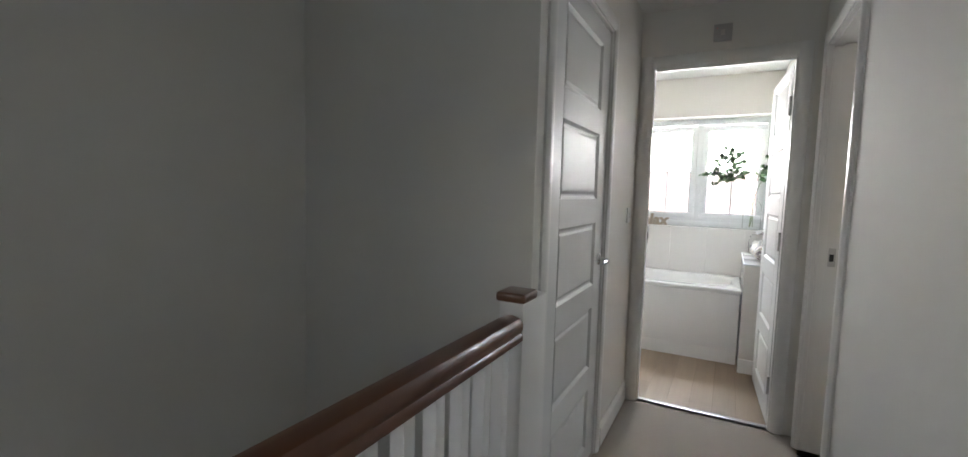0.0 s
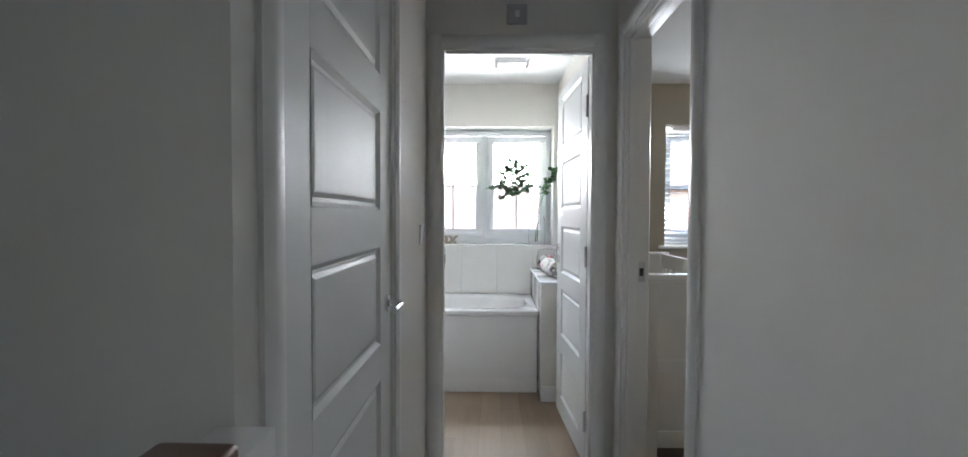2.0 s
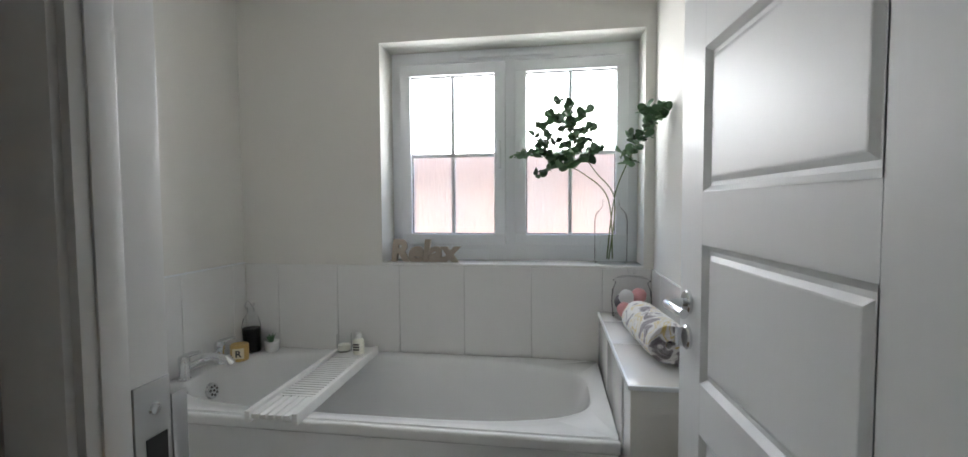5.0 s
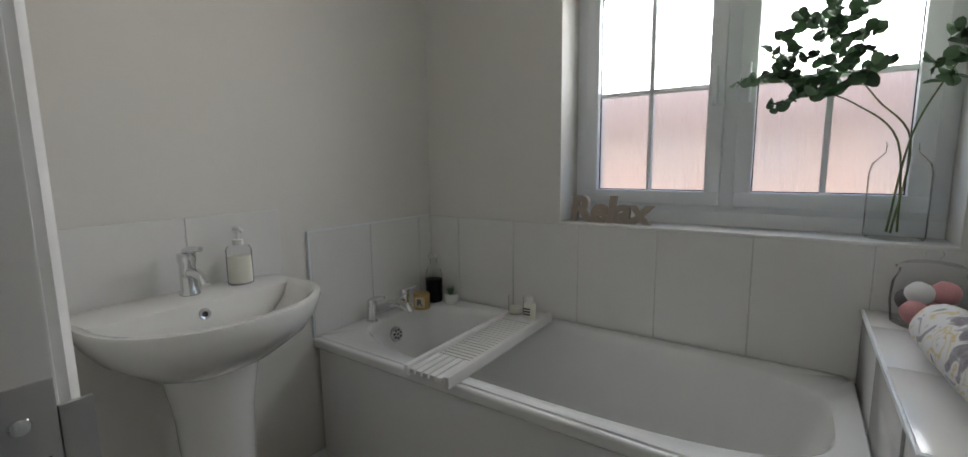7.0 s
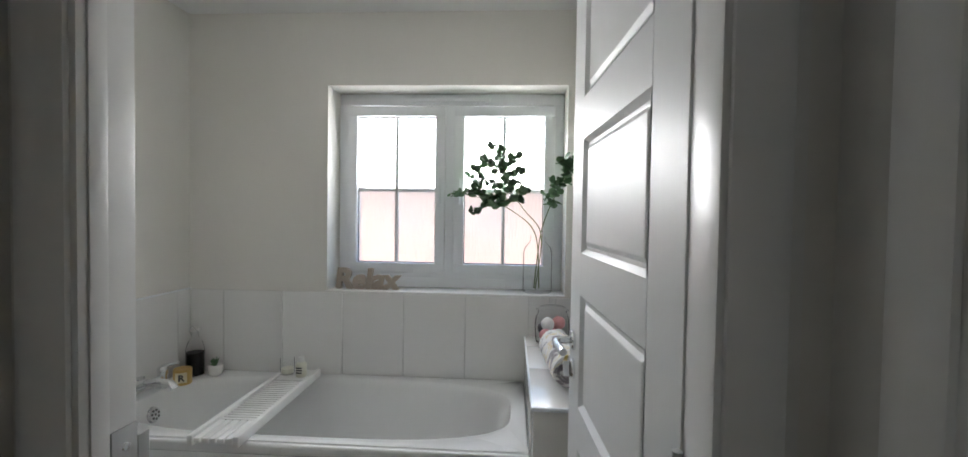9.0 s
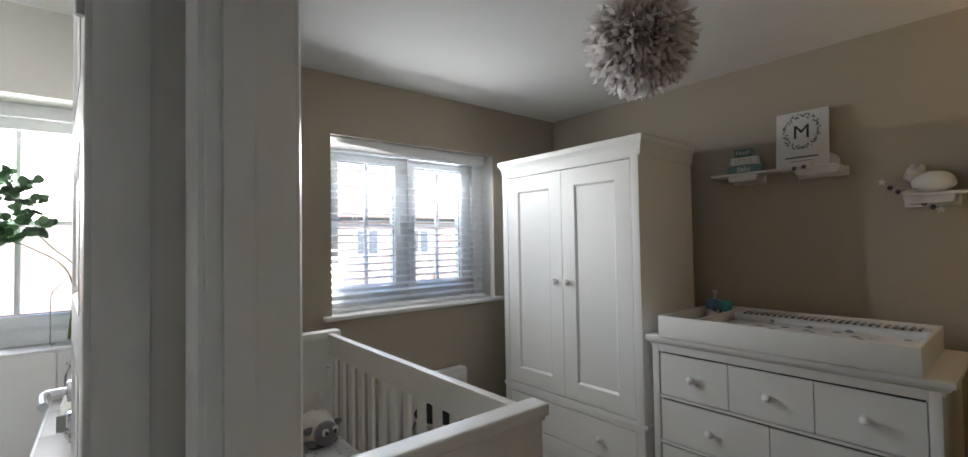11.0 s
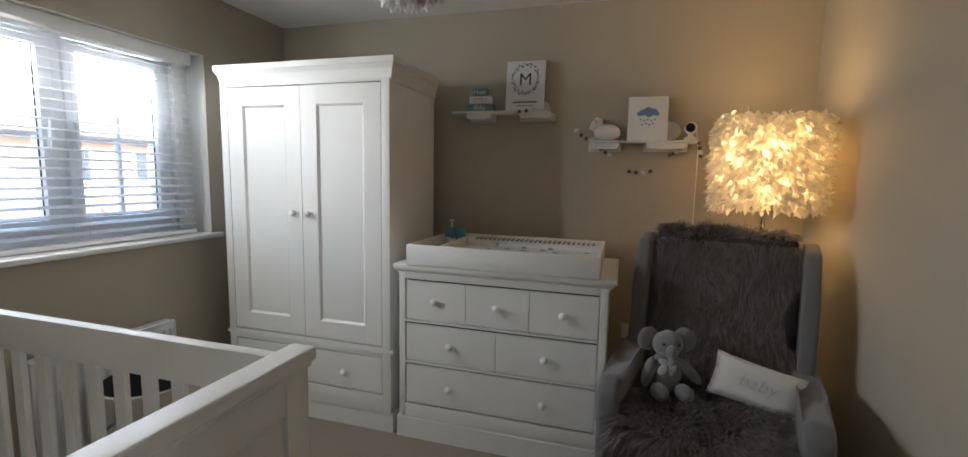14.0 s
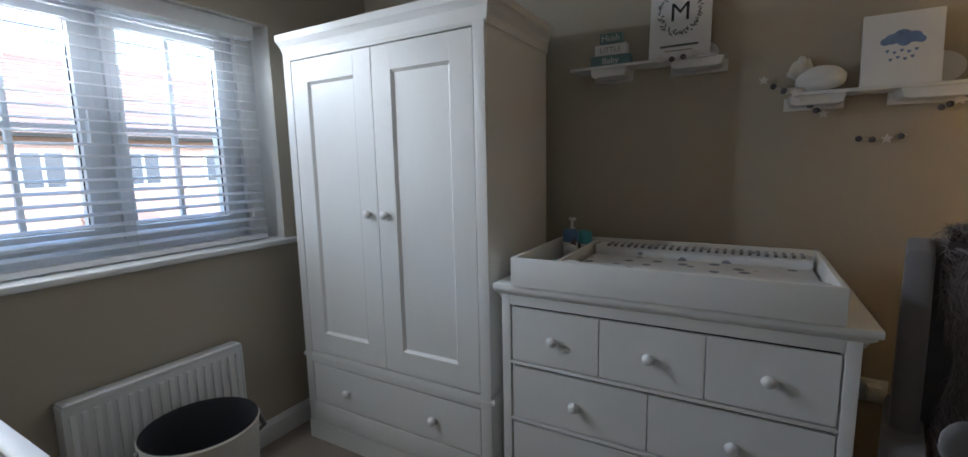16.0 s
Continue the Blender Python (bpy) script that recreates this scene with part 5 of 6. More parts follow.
# added black sheet that darkens the gaps round the drawers like shade
part("painted_gap_shade", bx(WF + 0.0185, WF + 0.0195, CY0 + 0.04, CY1 - 0.04, 0.15, CT - 0.06), M_DARK, ch)
W = CY1 - CY0 - 0.074
for z0, z1, div, kn in ((0.627, 0.8215, (1 / 3, 2 / 3), (1 / 6, 0.5, 5 / 6)), (0.413, 0.6025, (0.5,), (0.25, 0.75)), (0.190, 0.3895, (), (0.25, 0.75))):
    fronts = []
    cuts = [0, *div, 1]
    for a, b in zip(cuts, cuts[1:]):
        fronts.append(bx(WF + 0.004, WF + 0.014, CY0 + 0.037 + W * a + (0.0016 if a else 0), CY0 + 0.037 + W * b - (0.0016 if b < 1 else 0), z0, z1, 0.002))
    d = part("drawer", bx(WF + 0.0135, WF + 0.018, CY0 + 0.039, CY1 - 0.039, z0 + 0.002, z1 - 0.002), M_FURN, ch, smooth=False)
    for fbm in fronts:
        part("drawer_front", fbm, M_FURN, d, smooth=False)
    for k in kn:
        knob(WF + 0.002, CY0 + 0.037 + W * k, (z0 + z1) / 2, d)
# changing tray
tr = thing("changing_station_tray", "white wooden changing tray on chest top", "changing tray", (2.62, 2.8, CT))
TX0, TX1, TY0, TY1 = 2.305, 2.845, 2.335, 3.25
for a, b, c, d, h in ((TX0, TX0 + 0.016, TY0, TY1, 0.10), (TX1 - 0.016, TX1, TY0, TY1, 0.10), (TX0 + 0.016, TX1 - 0.016, TY0, TY0 + 0.016, 0.10), (TX0 + 0.016, TX1 - 0.016, TY1 - 0.016, TY1, 0.10), (TX0 + 0.016, TX1 - 0.016, TY1 - 0.155, TY1 - 0.14, 0.09)):
    part("board", bx(a, b, c, d, CT + 0.001, CT + h, 0.004), M_FURN, tr)
part("base", bx(TX0 + 0.016, TX1 - 0.016, TY0 + 0.016, TY1 - 0.016, CT + 0.001, CT + 0.012), M_FURN, tr)
cm = thing("changing_mat", "white patterned wipe clean changing mat with raised sides", "changing mat", (2.62, 2.72, CT + 0.012))
bm = bx(TX0 + 0.022, TX1 - 0.022, TY0 + 0.022, TY1 - 0.162, CT + 0.013, CT + 0.05, 0.015, 3)
part("pad", bm, M_MAT, cm)
for x in (TX0 + 0.075, TX1 - 0.075):
    bm = B()
    tube(bm, [(x, TY0 + 0.03 + k * (TY1 - TY0 - 0.2) / 40, CT + 0.058 + 0.002 * math.sin(k * 1.5)) for k in range(41)], 0.032, 12)
    part("side_bolster", bm, M_MAT, cm)
for k in range(26):
    y = TY0 + 0.05 + k * 0.0255
    part("stripe", bx(TX1 - 0.112, TX1 - 0.04, y, y + 0.011, CT + 0.084, CT + 0.092, 0.002), M_GREYFAB, cm)
# toiletries in the tray
for nm, lab, y, x, mt, ct, h in (("cream_tube", "white cream tube with turquoise cap", 3.145, 2.79, M_WHITEWOOD, M_TURQ, 0.14), ("lotion_bottle", "blue and white lotion bottle", 3.19, 2.75, M_WHITEWOOD, M_BLUEPL, 0.15)):
    o = thing(nm, lab, "toiletry", (x, y, CT + 0.012))
    part("tube", lathe(B(), [(0, 0), (0.03, 0), (0.032, 0.01), (0.03, h - 0.04), (0.02, h - 0.03), (0, h - 0.03)], 18, Matrix.Translation((x, y, CT + 0.012)), 0.7, 1), mt, o)
    part("cap", lathe(B(), [(0.031, h - 0.075), (0.033, h - 0.07), (0.033, h - 0.03), (0.022, h - 0.02), (0, h - 0.02)], 18, Matrix.Translation((x, y, CT + 0.013)), 0.7, 1), ct, o)
o = thing("pump_bottle", "small white plastic pump bottle", "toiletry", (2.81, 3.205, CT + 0.012))
part("bottle", lathe(B(), [(0, 0), (0.026, 0), (0.027, 0.11), (0.012, 0.125), (0.006, 0.13), (0.006, 0.165), (0, 0.166)], 18, Matrix.Translation((2.81, 3.205, CT + 0.012))), M_WHITEWOOD, o)
part("nozzle", tube(B(), [(2.81, 3.215, CT + 0.176), (2.79, 3.185, CT + 0.178)], 0.006, 8), M_WHITEWOOD, o)
o = thing("rattle_toy", "small grey and white ring rattle", "toy", (2.74, 3.16, CT + 0.012))
part("ring", tube(B(), [(2.74 + 0.03 * math.cos(a), 3.16 + 0.012 * math.sin(a), CT + 0.065 + 0.03 * math.sin(a)) for a in np.linspace(0, 6.28, 20)], 0.011, 10), M_GREYBEAD, o)
part("bead", ball(B(), (2.70, 3.17, CT + 0.06), 0.026), M_WHITEFAB, o)
solid("turquoise_pack", bx(2.44, 2.6, 3.11, 3.20, CT + 0.013, CT + 0.045, 0.008), M_TURQ, "dark turquoise wipes pack in tray", "wipes")

# cot
CX0, CX1, CYa, CYb, CTOP = 0.535, 1.165, 2.93, 4.36, 0.945
cot = thing("cot_bed", "white wooden cot with slatted side and panelled ends", "cot", (0.85, 3.64, 0))


def cot_end(y0, y1, panels_out):
    bm = B()
    box(bm, CX0, CX0 + 0.07, y0, y1, 0.0, CTOP - 0.03, 0.004)
    box(bm, CX1 - 0.07, CX1, y0, y1, 0.0, CTOP - 0.03, 0.004)
    for c, d in ((CTOP - 0.13, CTOP - 0.03), (0.47, 0.53), (0.10, 0.18)):
        box(bm, CX0 + 0.07, CX1 - 0.07, y0, y1, c, d, 0.002)
    e = part("end_frame", bm, M_FURN, cot)
    for c, d in ((0.53, CTOP - 0.13), (0.18, 0.47)):
        part("end_panel", bx(CX0 + 0.07, CX1 - 0.07, (y0 if panels_out < 0 else y0) + 0.014, y1 - 0.003, c, d), M_FURN, e)
    part("top_rail", bx(CX0 - 0.012, CX1 + 0.014, y0 - 0.014, y1 + 0.012, CTOP - 0.032, CTOP, 0.006, 3), M_FURN, e)
    part("capping_strip", bx(CX0 - 0.004, CX1 + 0.005, y0 - 0.006, y1 + 0.004, CTOP - 0.045, CTOP - 0.03, 0.004), M_FURN, e)


cot_end(CYa, CYa + 0.04, -1)
cot_end(CYb - 0.04, CYb, 1)
part("inner_board", bx(CX0 + 0.03, CX1 - 0.03, CYb - 0.052, CYb - 0.04, 0.2, CTOP - 0.03), M_FURN, cot)
part("dropped_side", bx(CX0 + 0.018, CX0 + 0.05, CYa + 0.04, CYb - 0.04, 0.30, 0.46, 0.005), M_FURN, cot)
for x0, x1 in ((CX1 - 0.05, CX1 - 0.018),):
    side = part("side_rail", bx(x0, x1, CYa + 0.04, CYb - 0.04, CTOP - 0.115, CTOP - 0.012, 0.005), M_FURN, cot)
    part("bottom_rail", bx(x0, x1, CYa + 0.04, CYb - 0.04, 0.30, 0.36, 0.005), M_FURN, side)
    n = 13
    for k in range(n):
        y = 3.08 + 0.099 * k
        part("slat", bx((x0 + x1) / 2 - 0.008, (x0 + x1) / 2 + 0.008, y - 0.02, y + 0.02, 0.355, CTOP - 0.11, 0.003), M_FURN, side)
for p in ((CX1 - 0.052, CYb - 0.06, CTOP - 0.17),):
    part("bolt", ball(B(), p, 0.008), M_STEEL, cot)
for x in (0.84, 0.96):
    # black beads paint the shade of the drilled holes
    part("bolt_hole", ball(B(), (x, CYb - 0.052, 0.53), 0.004), M_DARK, cot)
MT = 0.50
part("base", bx(CX0 + 0.05, CX1 - 0.05, CYa + 0.04, CYb - 0.05, 0.36, 0.385), M_FURN, cot)
solid("cot_mattress", bx(CX0 + 0.052, CX1 - 0.052, CYa + 0.045, CYb - 0.056, 0.386, MT, 0.03, 3), M_SHEET, "cot mattress in a grey spotted fitted sheet", "mattress")


def plush(name, label, at, balls, rz=0.0):
    """A soft toy as one mesh: balls of (centre, radii, material, tilt)."""
    bm = B()
    mats = []
    for c, r, mt, *tilt in balls:
        if mt not in mats:
            mats.append(mt)
        n0 = len(bm.faces)
        ball(bm, c, *r, rot=Euler([radians(a) for a in (tilt[0] if tilt else (0, 0, 0))]).to_matrix().to_4x4(), n=18, lump=0.08 if r[0] > 0.015 else 0)
        bm.faces.ensure_lookup_table()
        for f in bm.faces[n0:]:
            f.material_index = mats.index(mt)
    me = bpy.data.meshes.new(name)
    bm.to_mesh(me)
    bm.free()
    for m in mats:
        me.materials.append(m)
    me.polygons.foreach_set("use_smooth", [True] * len(me.polygons))
    ob = new(name, me)
    ob.matrix_basis = Matrix.Translation(at) @ Matrix.Rotation(radians(rz), 4, "Z")
    return tagged(ob, label, "soft toy")


# toys face local -y
sheep = [((0, 0.02, 0.085), (0.10, 0.11, 0.085), M_CREAMPLUSH), ((0, -0.085, 0.075), (0.068, 0.05, 0.062), M_GREYFAB), ((-0.085, -0.05, 0.10), (0.035, 0.012, 0.02), M_GREYFAB), ((0.085, -0.05, 0.10), (0.035, 0.012, 0.02), M_GREYFAB),
         ((-0.028, -0.125, 0.095), (0.02, 0.008, 0.02), M_WHITEFAB), ((0.028, -0.125, 0.095), (0.02, 0.008, 0.02), M_WHITEFAB), ((-0.026, -0.132, 0.092), (0.009, 0.005, 0.011), M_INK), ((0.026, -0.132, 0.092), (0.009, 0.005, 0.011), M_INK),
         ((0.02, 0.03, 0.20), (0.018, 0.018, 0.055), M_CREAMPLUSH, (0, 20, 0)), ((-0.06, -0.04, 0.02), (0.03, 0.045, 0.022), M_GREYFAB), ((0.06, -0.04, 0.02), (0.03, 0.045, 0.022), M_GREYFAB)]
plush("sheep_soft_toy", "cream and grey plush sheep lying in cot", (1.00, 4.13, MT), [(Vector(c) * 0.8, tuple(q * 0.8 for q in r), *k) for c, r, *k in sheep], 10)
monkey = [((0, 0, 0.09), (0.075, 0.065, 0.095), M_BROWNPLUSH), ((0, -0.01, 0.215), (0.058, 0.055, 0.055), M_BROWNPLUSH), ((0, -0.045, 0.205), (0.042, 0.028, 0.038), M_TANPLUSH), ((-0.06, 0, 0.225), (0.02, 0.01, 0.022), M_TANPLUSH), ((0.06, 0, 0.225), (0.02, 0.01, 0.022), M_TANPLUSH),
          ((-0.016, -0.068, 0.222), (0.006, 0.005, 0.007), M_INK), ((0.016, -0.068, 0.222), (0.006, 0.005, 0.007), M_INK), ((0, -0.076, 0.205), (0.011, 0.008, 0.008), M_INK), ((-0.08, -0.02, 0.08), (0.025, 0.03, 0.075), M_BROWNPLUSH, (0, 12, 0)), ((0.08, -0.02, 0.08), (0.025, 0.03, 0.075), M_BROWNPLUSH, (0, -12, 0)),
          ((-0.05, -0.09, 0.028), (0.028, 0.07, 0.028), M_BROWNPLUSH), ((0.05, -0.09, 0.028), (0.028, 0.07, 0.028), M_BROWNPLUSH)]
plush("monkey_soft_toy", "dark brown plush monkey sitting in cot", (0.655, 4.10, MT), monkey, 5)
bunny = [((0, 0, 0.08), (0.06, 0.06, 0.08), M_ELEPH), ((0, -0.01, 0.19), (0.055, 0.05, 0.052), M_WHITEFAB), ((-0.03, 0, 0.26), (0.025, 0.03, 0.035), M_WHITEFAB), ((0.03, -0.01, 0.25), (0.03, 0.03, 0.03), M_WHITEFAB), ((0.06, -0.03, 0.13), (0.03, 0.025, 0.03), M_WHITEFAB), ((0.05, -0.06, 0.07), (0.03, 0.04, 0.035), M_ELEPH)]
plush("lamb_soft_toy", "white and grey plush lamb sitting in cot", (0.595, 3.64, MT), bunny, 20)

# radiator
rad = thing("radiator", "white ribbed panel radiator below window", "radiator", (1.75, 4.45, 0.1))
bm = bx(1.46, 2.065, 4.455, 4.475, 0.12, 0.56, 0.004)
panel = part("panel", bm, M_GLOSS, rad)
n = 18
for k in range(n):
    x = 1.48 + 0.565 * k / (n - 1)
    part("rib", bx(x - 0.009, x + 0.009, 4.445, 4.457, 0.15, 0.53, 0.005), M_GLOSS, panel)
part("top_grille", bx(1.458, 2.067, 4.45, 4.515, 0.555, 0.57, 0.004), M_GLOSS, rad)
part("side_cover", bx(2.063, 2.071, 4.45, 4.515, 0.12, 0.56, 0.002), M_GLOSS, rad)
part("side_cover", bx(1.454, 1.462, 4.45, 4.515, 0.12, 0.56, 0.002), M_GLOSS, rad)
part("valve", tube(B(), [(1.455, 4.48, 0.16), (1.43, 4.48, 0.16), (1.43, 4.48, 0.0)], 0.009, 8), M_CHROME, rad)
part("bracket", bx(1.56, 1.60, 4.47, YN - 0.004, 0.2, 0.5), M_GLOSS, rad)

# basket
bk = thing("storage_basket", "round pale basket with charcoal lining and rope handles", "basket", (1.755, 4.22, 0))
BKM = Matrix.Translation((1.755, 4.22, 0))
part("tub", lathe(B(), [(0, 0.0), (0.16, 0), (0.165, 0.01), (0.185, 0.40), (0.19, 0.415), (0.186, 0.422)], 40, BKM), M_CREAMPLUSH, bk)
part("lining", lathe(B(), [(0.188, 0.418), (0.184, 0.425), (0.178, 0.41), (0.16, 0.03), (0, 0.03)], 40, BKM), M_DKGREYFAB, bk, "charcoal felt lining")
for s in (-1, 1):
    part("handle", tube(B(), [(1.755 + s * 0.18, 4.17, 0.40), (1.755 + s * 0.2, 4.16, 0.33), (1.755 + s * 0.21, 4.22, 0.28), (1.755 + s * 0.2, 4.28, 0.33), (1.755 + s * 0.18, 4.27, 0.40)], 0.009, 8), M_GREYFAB, bk)

# pendant of feathers
def feather_cloud(points, size, droop, seed, wide=1.0, stand=1.0):
    """Many short curled feathers standing off a surface: (place, outward way) pairs."""
    rng = np.random.default_rng(seed)
    V, F = [], []
    for p, nrm in points:
        p, nrm = Vector(p), Vector(nrm)
        d = (nrm * rng.uniform(0.12, 0.6) * stand + Vector(rng.normal(0, 0.45, 3)) + Vector((0, 0, -droop))).normalized()
        side = d.cross(Vector(rng.normal(0, 1, 3))).normalized()
        up = side.cross(d)
        ln = size * rng.uniform(0.6, 1.25)
        w = ln * rng.uniform(0.09, 0.17) * wide
        curl = rng.uniform(-0.45, 0.45)
        b = len(V)
        for s, ww in ((0, 0.15), (0.3, 0.9), (0.65, 1.0), (1.0, 0.12)):
            c = p + d * ln * s + up * ln * curl * s * s - Vector((0, 0, droop * 0.3 * ln * s * s))
            V.extend((tuple(c + side * w * ww), tuple(c - side * w * ww)))
        F.extend([(b + 2 * k, b + 2 * k + 1, b + 2 * k + 3, b + 2 * k + 2) for k in range(3)])
    return V, F


def feathers(name, V, F, material, parent):
    me = bpy.data.meshes.new(name)
    me.from_pydata(V, [], F)
    me.materials.append(material)
    me.polygons.foreach_set("use_smooth", [True] * len(me.polygons))
    return tagged(under(new(name, me), parent), kind="stuff")


PC = Vector((1.75, 2.97, 2.08))
pend = thing("feather_pendant_light", "white feather ball ceiling pendant, switched off", "pendant light", (1.77, 2.95, CEIL))
part("ceiling_rose", lathe(B(), [(0, 0), (0.05, 0), (0.048, -0.012), (0.02, -0.03), (0, -0.032)], 24, Matrix.Translation((1.77, 2.95, CEIL))), M_UPVC, pend)
part("flex", tube(B(), [(1.77, 2.95, CEIL - 0.02), (1.77, 2.95, 2.1)], 0.003, 6), M_WHITEFAB, pend)
part("core", ball(B(), PC, 0.12, n=20), M_PENDFEATHER, pend)
pts = []
rg = np.random.default_rng(3)
for k in range(3400):
    d = rg.normal(0, 1, 3)
    d /= np.linalg.norm(d)
    pts.append((PC + Vector(d) * 0.125, d))
feathers("feather", *feather_cloud(pts, 0.068, 0.35, 5, 1.3), M_PENDFEATHER, pend)

# floor lamp with feather shade
LC = Vector((2.70, 1.635, 1.43))
lamp = thing("floor_lamp", "floor lamp with glowing cream feather drum shade", "lamp", (LC.x, LC.y, 0))
part("base", lathe(B(), [(0, 0), (0.13, 0), (0.13, 0.012), (0.02, 0.025), (0, 0.025)], 32, Matrix.Translation((LC.x, LC.y, 0))), M_CHROME, lamp)
part("pole", tube(B(), [(LC.x, LC.y, 0.02), (LC.x, LC.y, 1.36)], 0.011, 12), M_CHROME, lamp)
part("shade_drum", lathe(B(), [(0.205, -0.185), (0.21, -0.18), (0.21, 0.18), (0.205, 0.185)], 40, Matrix.Translation(LC)), M_SHADE, lamp, "cream fabric drum lining")
pts = []
for k in range(6000):
    a = rg.uniform(0, 2 * math.pi)
    z = rg.uniform(-0.195, 0.20)
    rr = 0.214 - 0.25 * max(0, abs(z) - 0.14)
    pts.append((LC + Vector((rr * math.cos(a), rr * math.sin(a), z)), (math.cos(a), math.sin(a), 1.2 * z)))
for k in range(500):
    a, rr = rg.uniform(0, 2 * math.pi), 0.19 * math.sqrt(rg.uniform(0.35, 1))
    pts.append((LC + Vector((rr * math.cos(a), rr * math.sin(a), 0.17)), (0.5 * math.cos(a), 0.5 * math.sin(a), 0.8)))
# disc added across the drum's bottom to cut the light thrown on the wall
part("added_light_stop", lathe(B(), [(0.014, -0.184), (0.205, -0.182)], 40, Matrix.Translation(LC)), M_FEATHER, lamp, "cream disc added under shade to soften light spilling down")
feathers("feather", *feather_cloud(pts, 0.044, 0.5, 7, 1.5, 0.5), M_FEATHER, lamp)
bulb_m = bpy.data.materials.new("lit_bulb")
bulb_m.use_nodes = True
bp = bulb_m.node_tree.nodes["Principled BSDF"]
bp.inputs["Emission Color"].default_value = (1.0, 0.55, 0.18, 1)
bp.inputs["Emission Strength"].default_value = 4
part("bulb", ball(B(), LC, 0.03, n=12), bulb_m, lamp, "lit warm bulb").visible_shadow = False
lampl = new("lamp_light", bpy.data.lights.new("lamp_light", "POINT"))
lampl.data.energy, lampl.data.color, lampl.data.shadow_soft_size = LAMP_W, (1.0, 0.66, 0.30), 0.16
lampl.location = LC

# armchair (local: faces -x, origin under the seat's middle)
AM = Matrix.Translation((2.30, 1.875, 0)) @ Matrix.Rotation(radians(-13), 4, "Z")
ac = thing("wingback_armchair", "grey fabric wingback armchair", "armchair")
part("seat_base", bx(-0.36, 0.30, -0.36, 0.36, 0.14, 0.33, 0.035, 3), M_GREYFAB, ac)
part("seat_cushion", bx(-0.39, 0.22, -0.285, 0.285, 0.32, 0.45, 0.045, 4), M_GREYFAB, ac)


def rounded_slab(pts, h, m, bev):
    bm = B()
    prism(bm, pts, h, m)
    bmesh.ops.bevel(bm, geom=list(bm.edges), offset=bev, segments=3, affect="EDGES", profile=0.6)
    return bm


back_pts = [(-0.02, 0.30), (0.14, 0.30), (0.30, 1.06), (0.24, 1.09), (0.16, 1.06)]
part("backrest", rounded_slab([(x + 0.12, z) for x, z in back_pts], 0.62, Matrix(((1, 0, 0, 0), (0, 0, 1, -0.31), (0, 1, 0, 0), (0, 0, 0, 1))), 0.03), M_GREYFAB, ac)
for s in (-1, 1):
    y0 = s * 0.325 - 0.04
    arm = [(-0.36, 0.14), (0.26, 0.14), (0.30, 0.62), (0.05, 0.60), (-0.12, 0.58), (-0.33, 0.60), (-0.385, 0.55)]
    part("arm", rounded_slab(arm, 0.085, Matrix(((1, 0, 0, 0), (0, 0, 1, y0), (0, 1, 0, 0), (0, 0, 0, 1))), 0.028), M_GREYFAB, ac)
    wing = [(0.06, 0.55), (0.26, 0.55), (0.40, 1.05), (0.32, 1.09), (0.20, 1.06), (0.12, 0.85)]
    part("wing", rounded_slab(wing, 0.06, Matrix(((1, 0, 0, 0), (0, 0, 1, y0 + 0.012), (0, 1, 0, 0), (0, 0, 0, 1))), 0.022), M_GREYFAB, ac)
for x, y in ((-0.31, -0.31), (-0.31, 0.31), (0.25, -0.31), (0.25, 0.31)):
    part("leg", lathe(B(), [(0, 0), (0.016, 0), (0.026, 0.15), (0, 0.15)], 14, Matrix.Translation((x, y, 0))), M_MAHOG, ac, "dark wooden tapered leg")
ac.matrix_basis = AM


def fur(name, label, surf, nrm_len, lie, count, seed, m):
    """A fur throw: backing sheet over a surface surf(u, v) with thousands of fine tapering locks."""
    ob = thing(name, label, "fur throw")
    N = 24
    bm = B()
    g = [[bm.verts.new(surf(i / N, j / N)[0]) for j in range(N + 1)] for i in range(N + 1)]
    for i in range(N):
        for j in range(N):
            bm.faces.new([g[i][j], g[i + 1][j], g[i + 1][j + 1], g[i][j + 1]])
    part("backing", bm, M_FURBASE, ob)
    rng = np.random.default_rng(seed)
    V, F = [], []
    for k in range(count):
        p, n, d = surf(rng.uniform(-0.01, 1.01), rng.uniform(-0.01, 1.01))
        clump = Vector((noise.noise(p * 14), noise.noise(p * 14 + Vector((9, 2, 1))), noise.noise(p * 14 + Vector((3, 7, 5)))))
        way = (n * rng.uniform(0.35, 0.8) + d * lie + clump * 1.1 + Vector(rng.normal(0, 0.22, 3))).normalized()
        side = way.cross(Vector(rng.normal(0, 1, 3))).normalized()
        ln = nrm_len * rng.uniform(0.55, 1.2)
        w = rng.uniform(0.0010, 0.0022)
        mid = p + way * ln * 0.55
        tip = p + way * ln + (d * 0.4 - n * 0.25) * ln * 0.5
        b = len(V)
        V.extend((tuple(p + side * w), tuple(p - side * w), tuple(mid + side * w * 0.8), tuple(mid - side * w * 0.8), tuple(tip)))
        F.extend(((b, b + 1, b + 3, b + 2), (b + 2, b + 3, b + 4)))
    me = bpy.data.meshes.new("fur")
    me.from_pydata(V, [], F)
    me.materials.append(M_FUR)
    under(tagged(new("fur", me), kind="stuff"), ob)
    ob.matrix_basis = m
    return ob


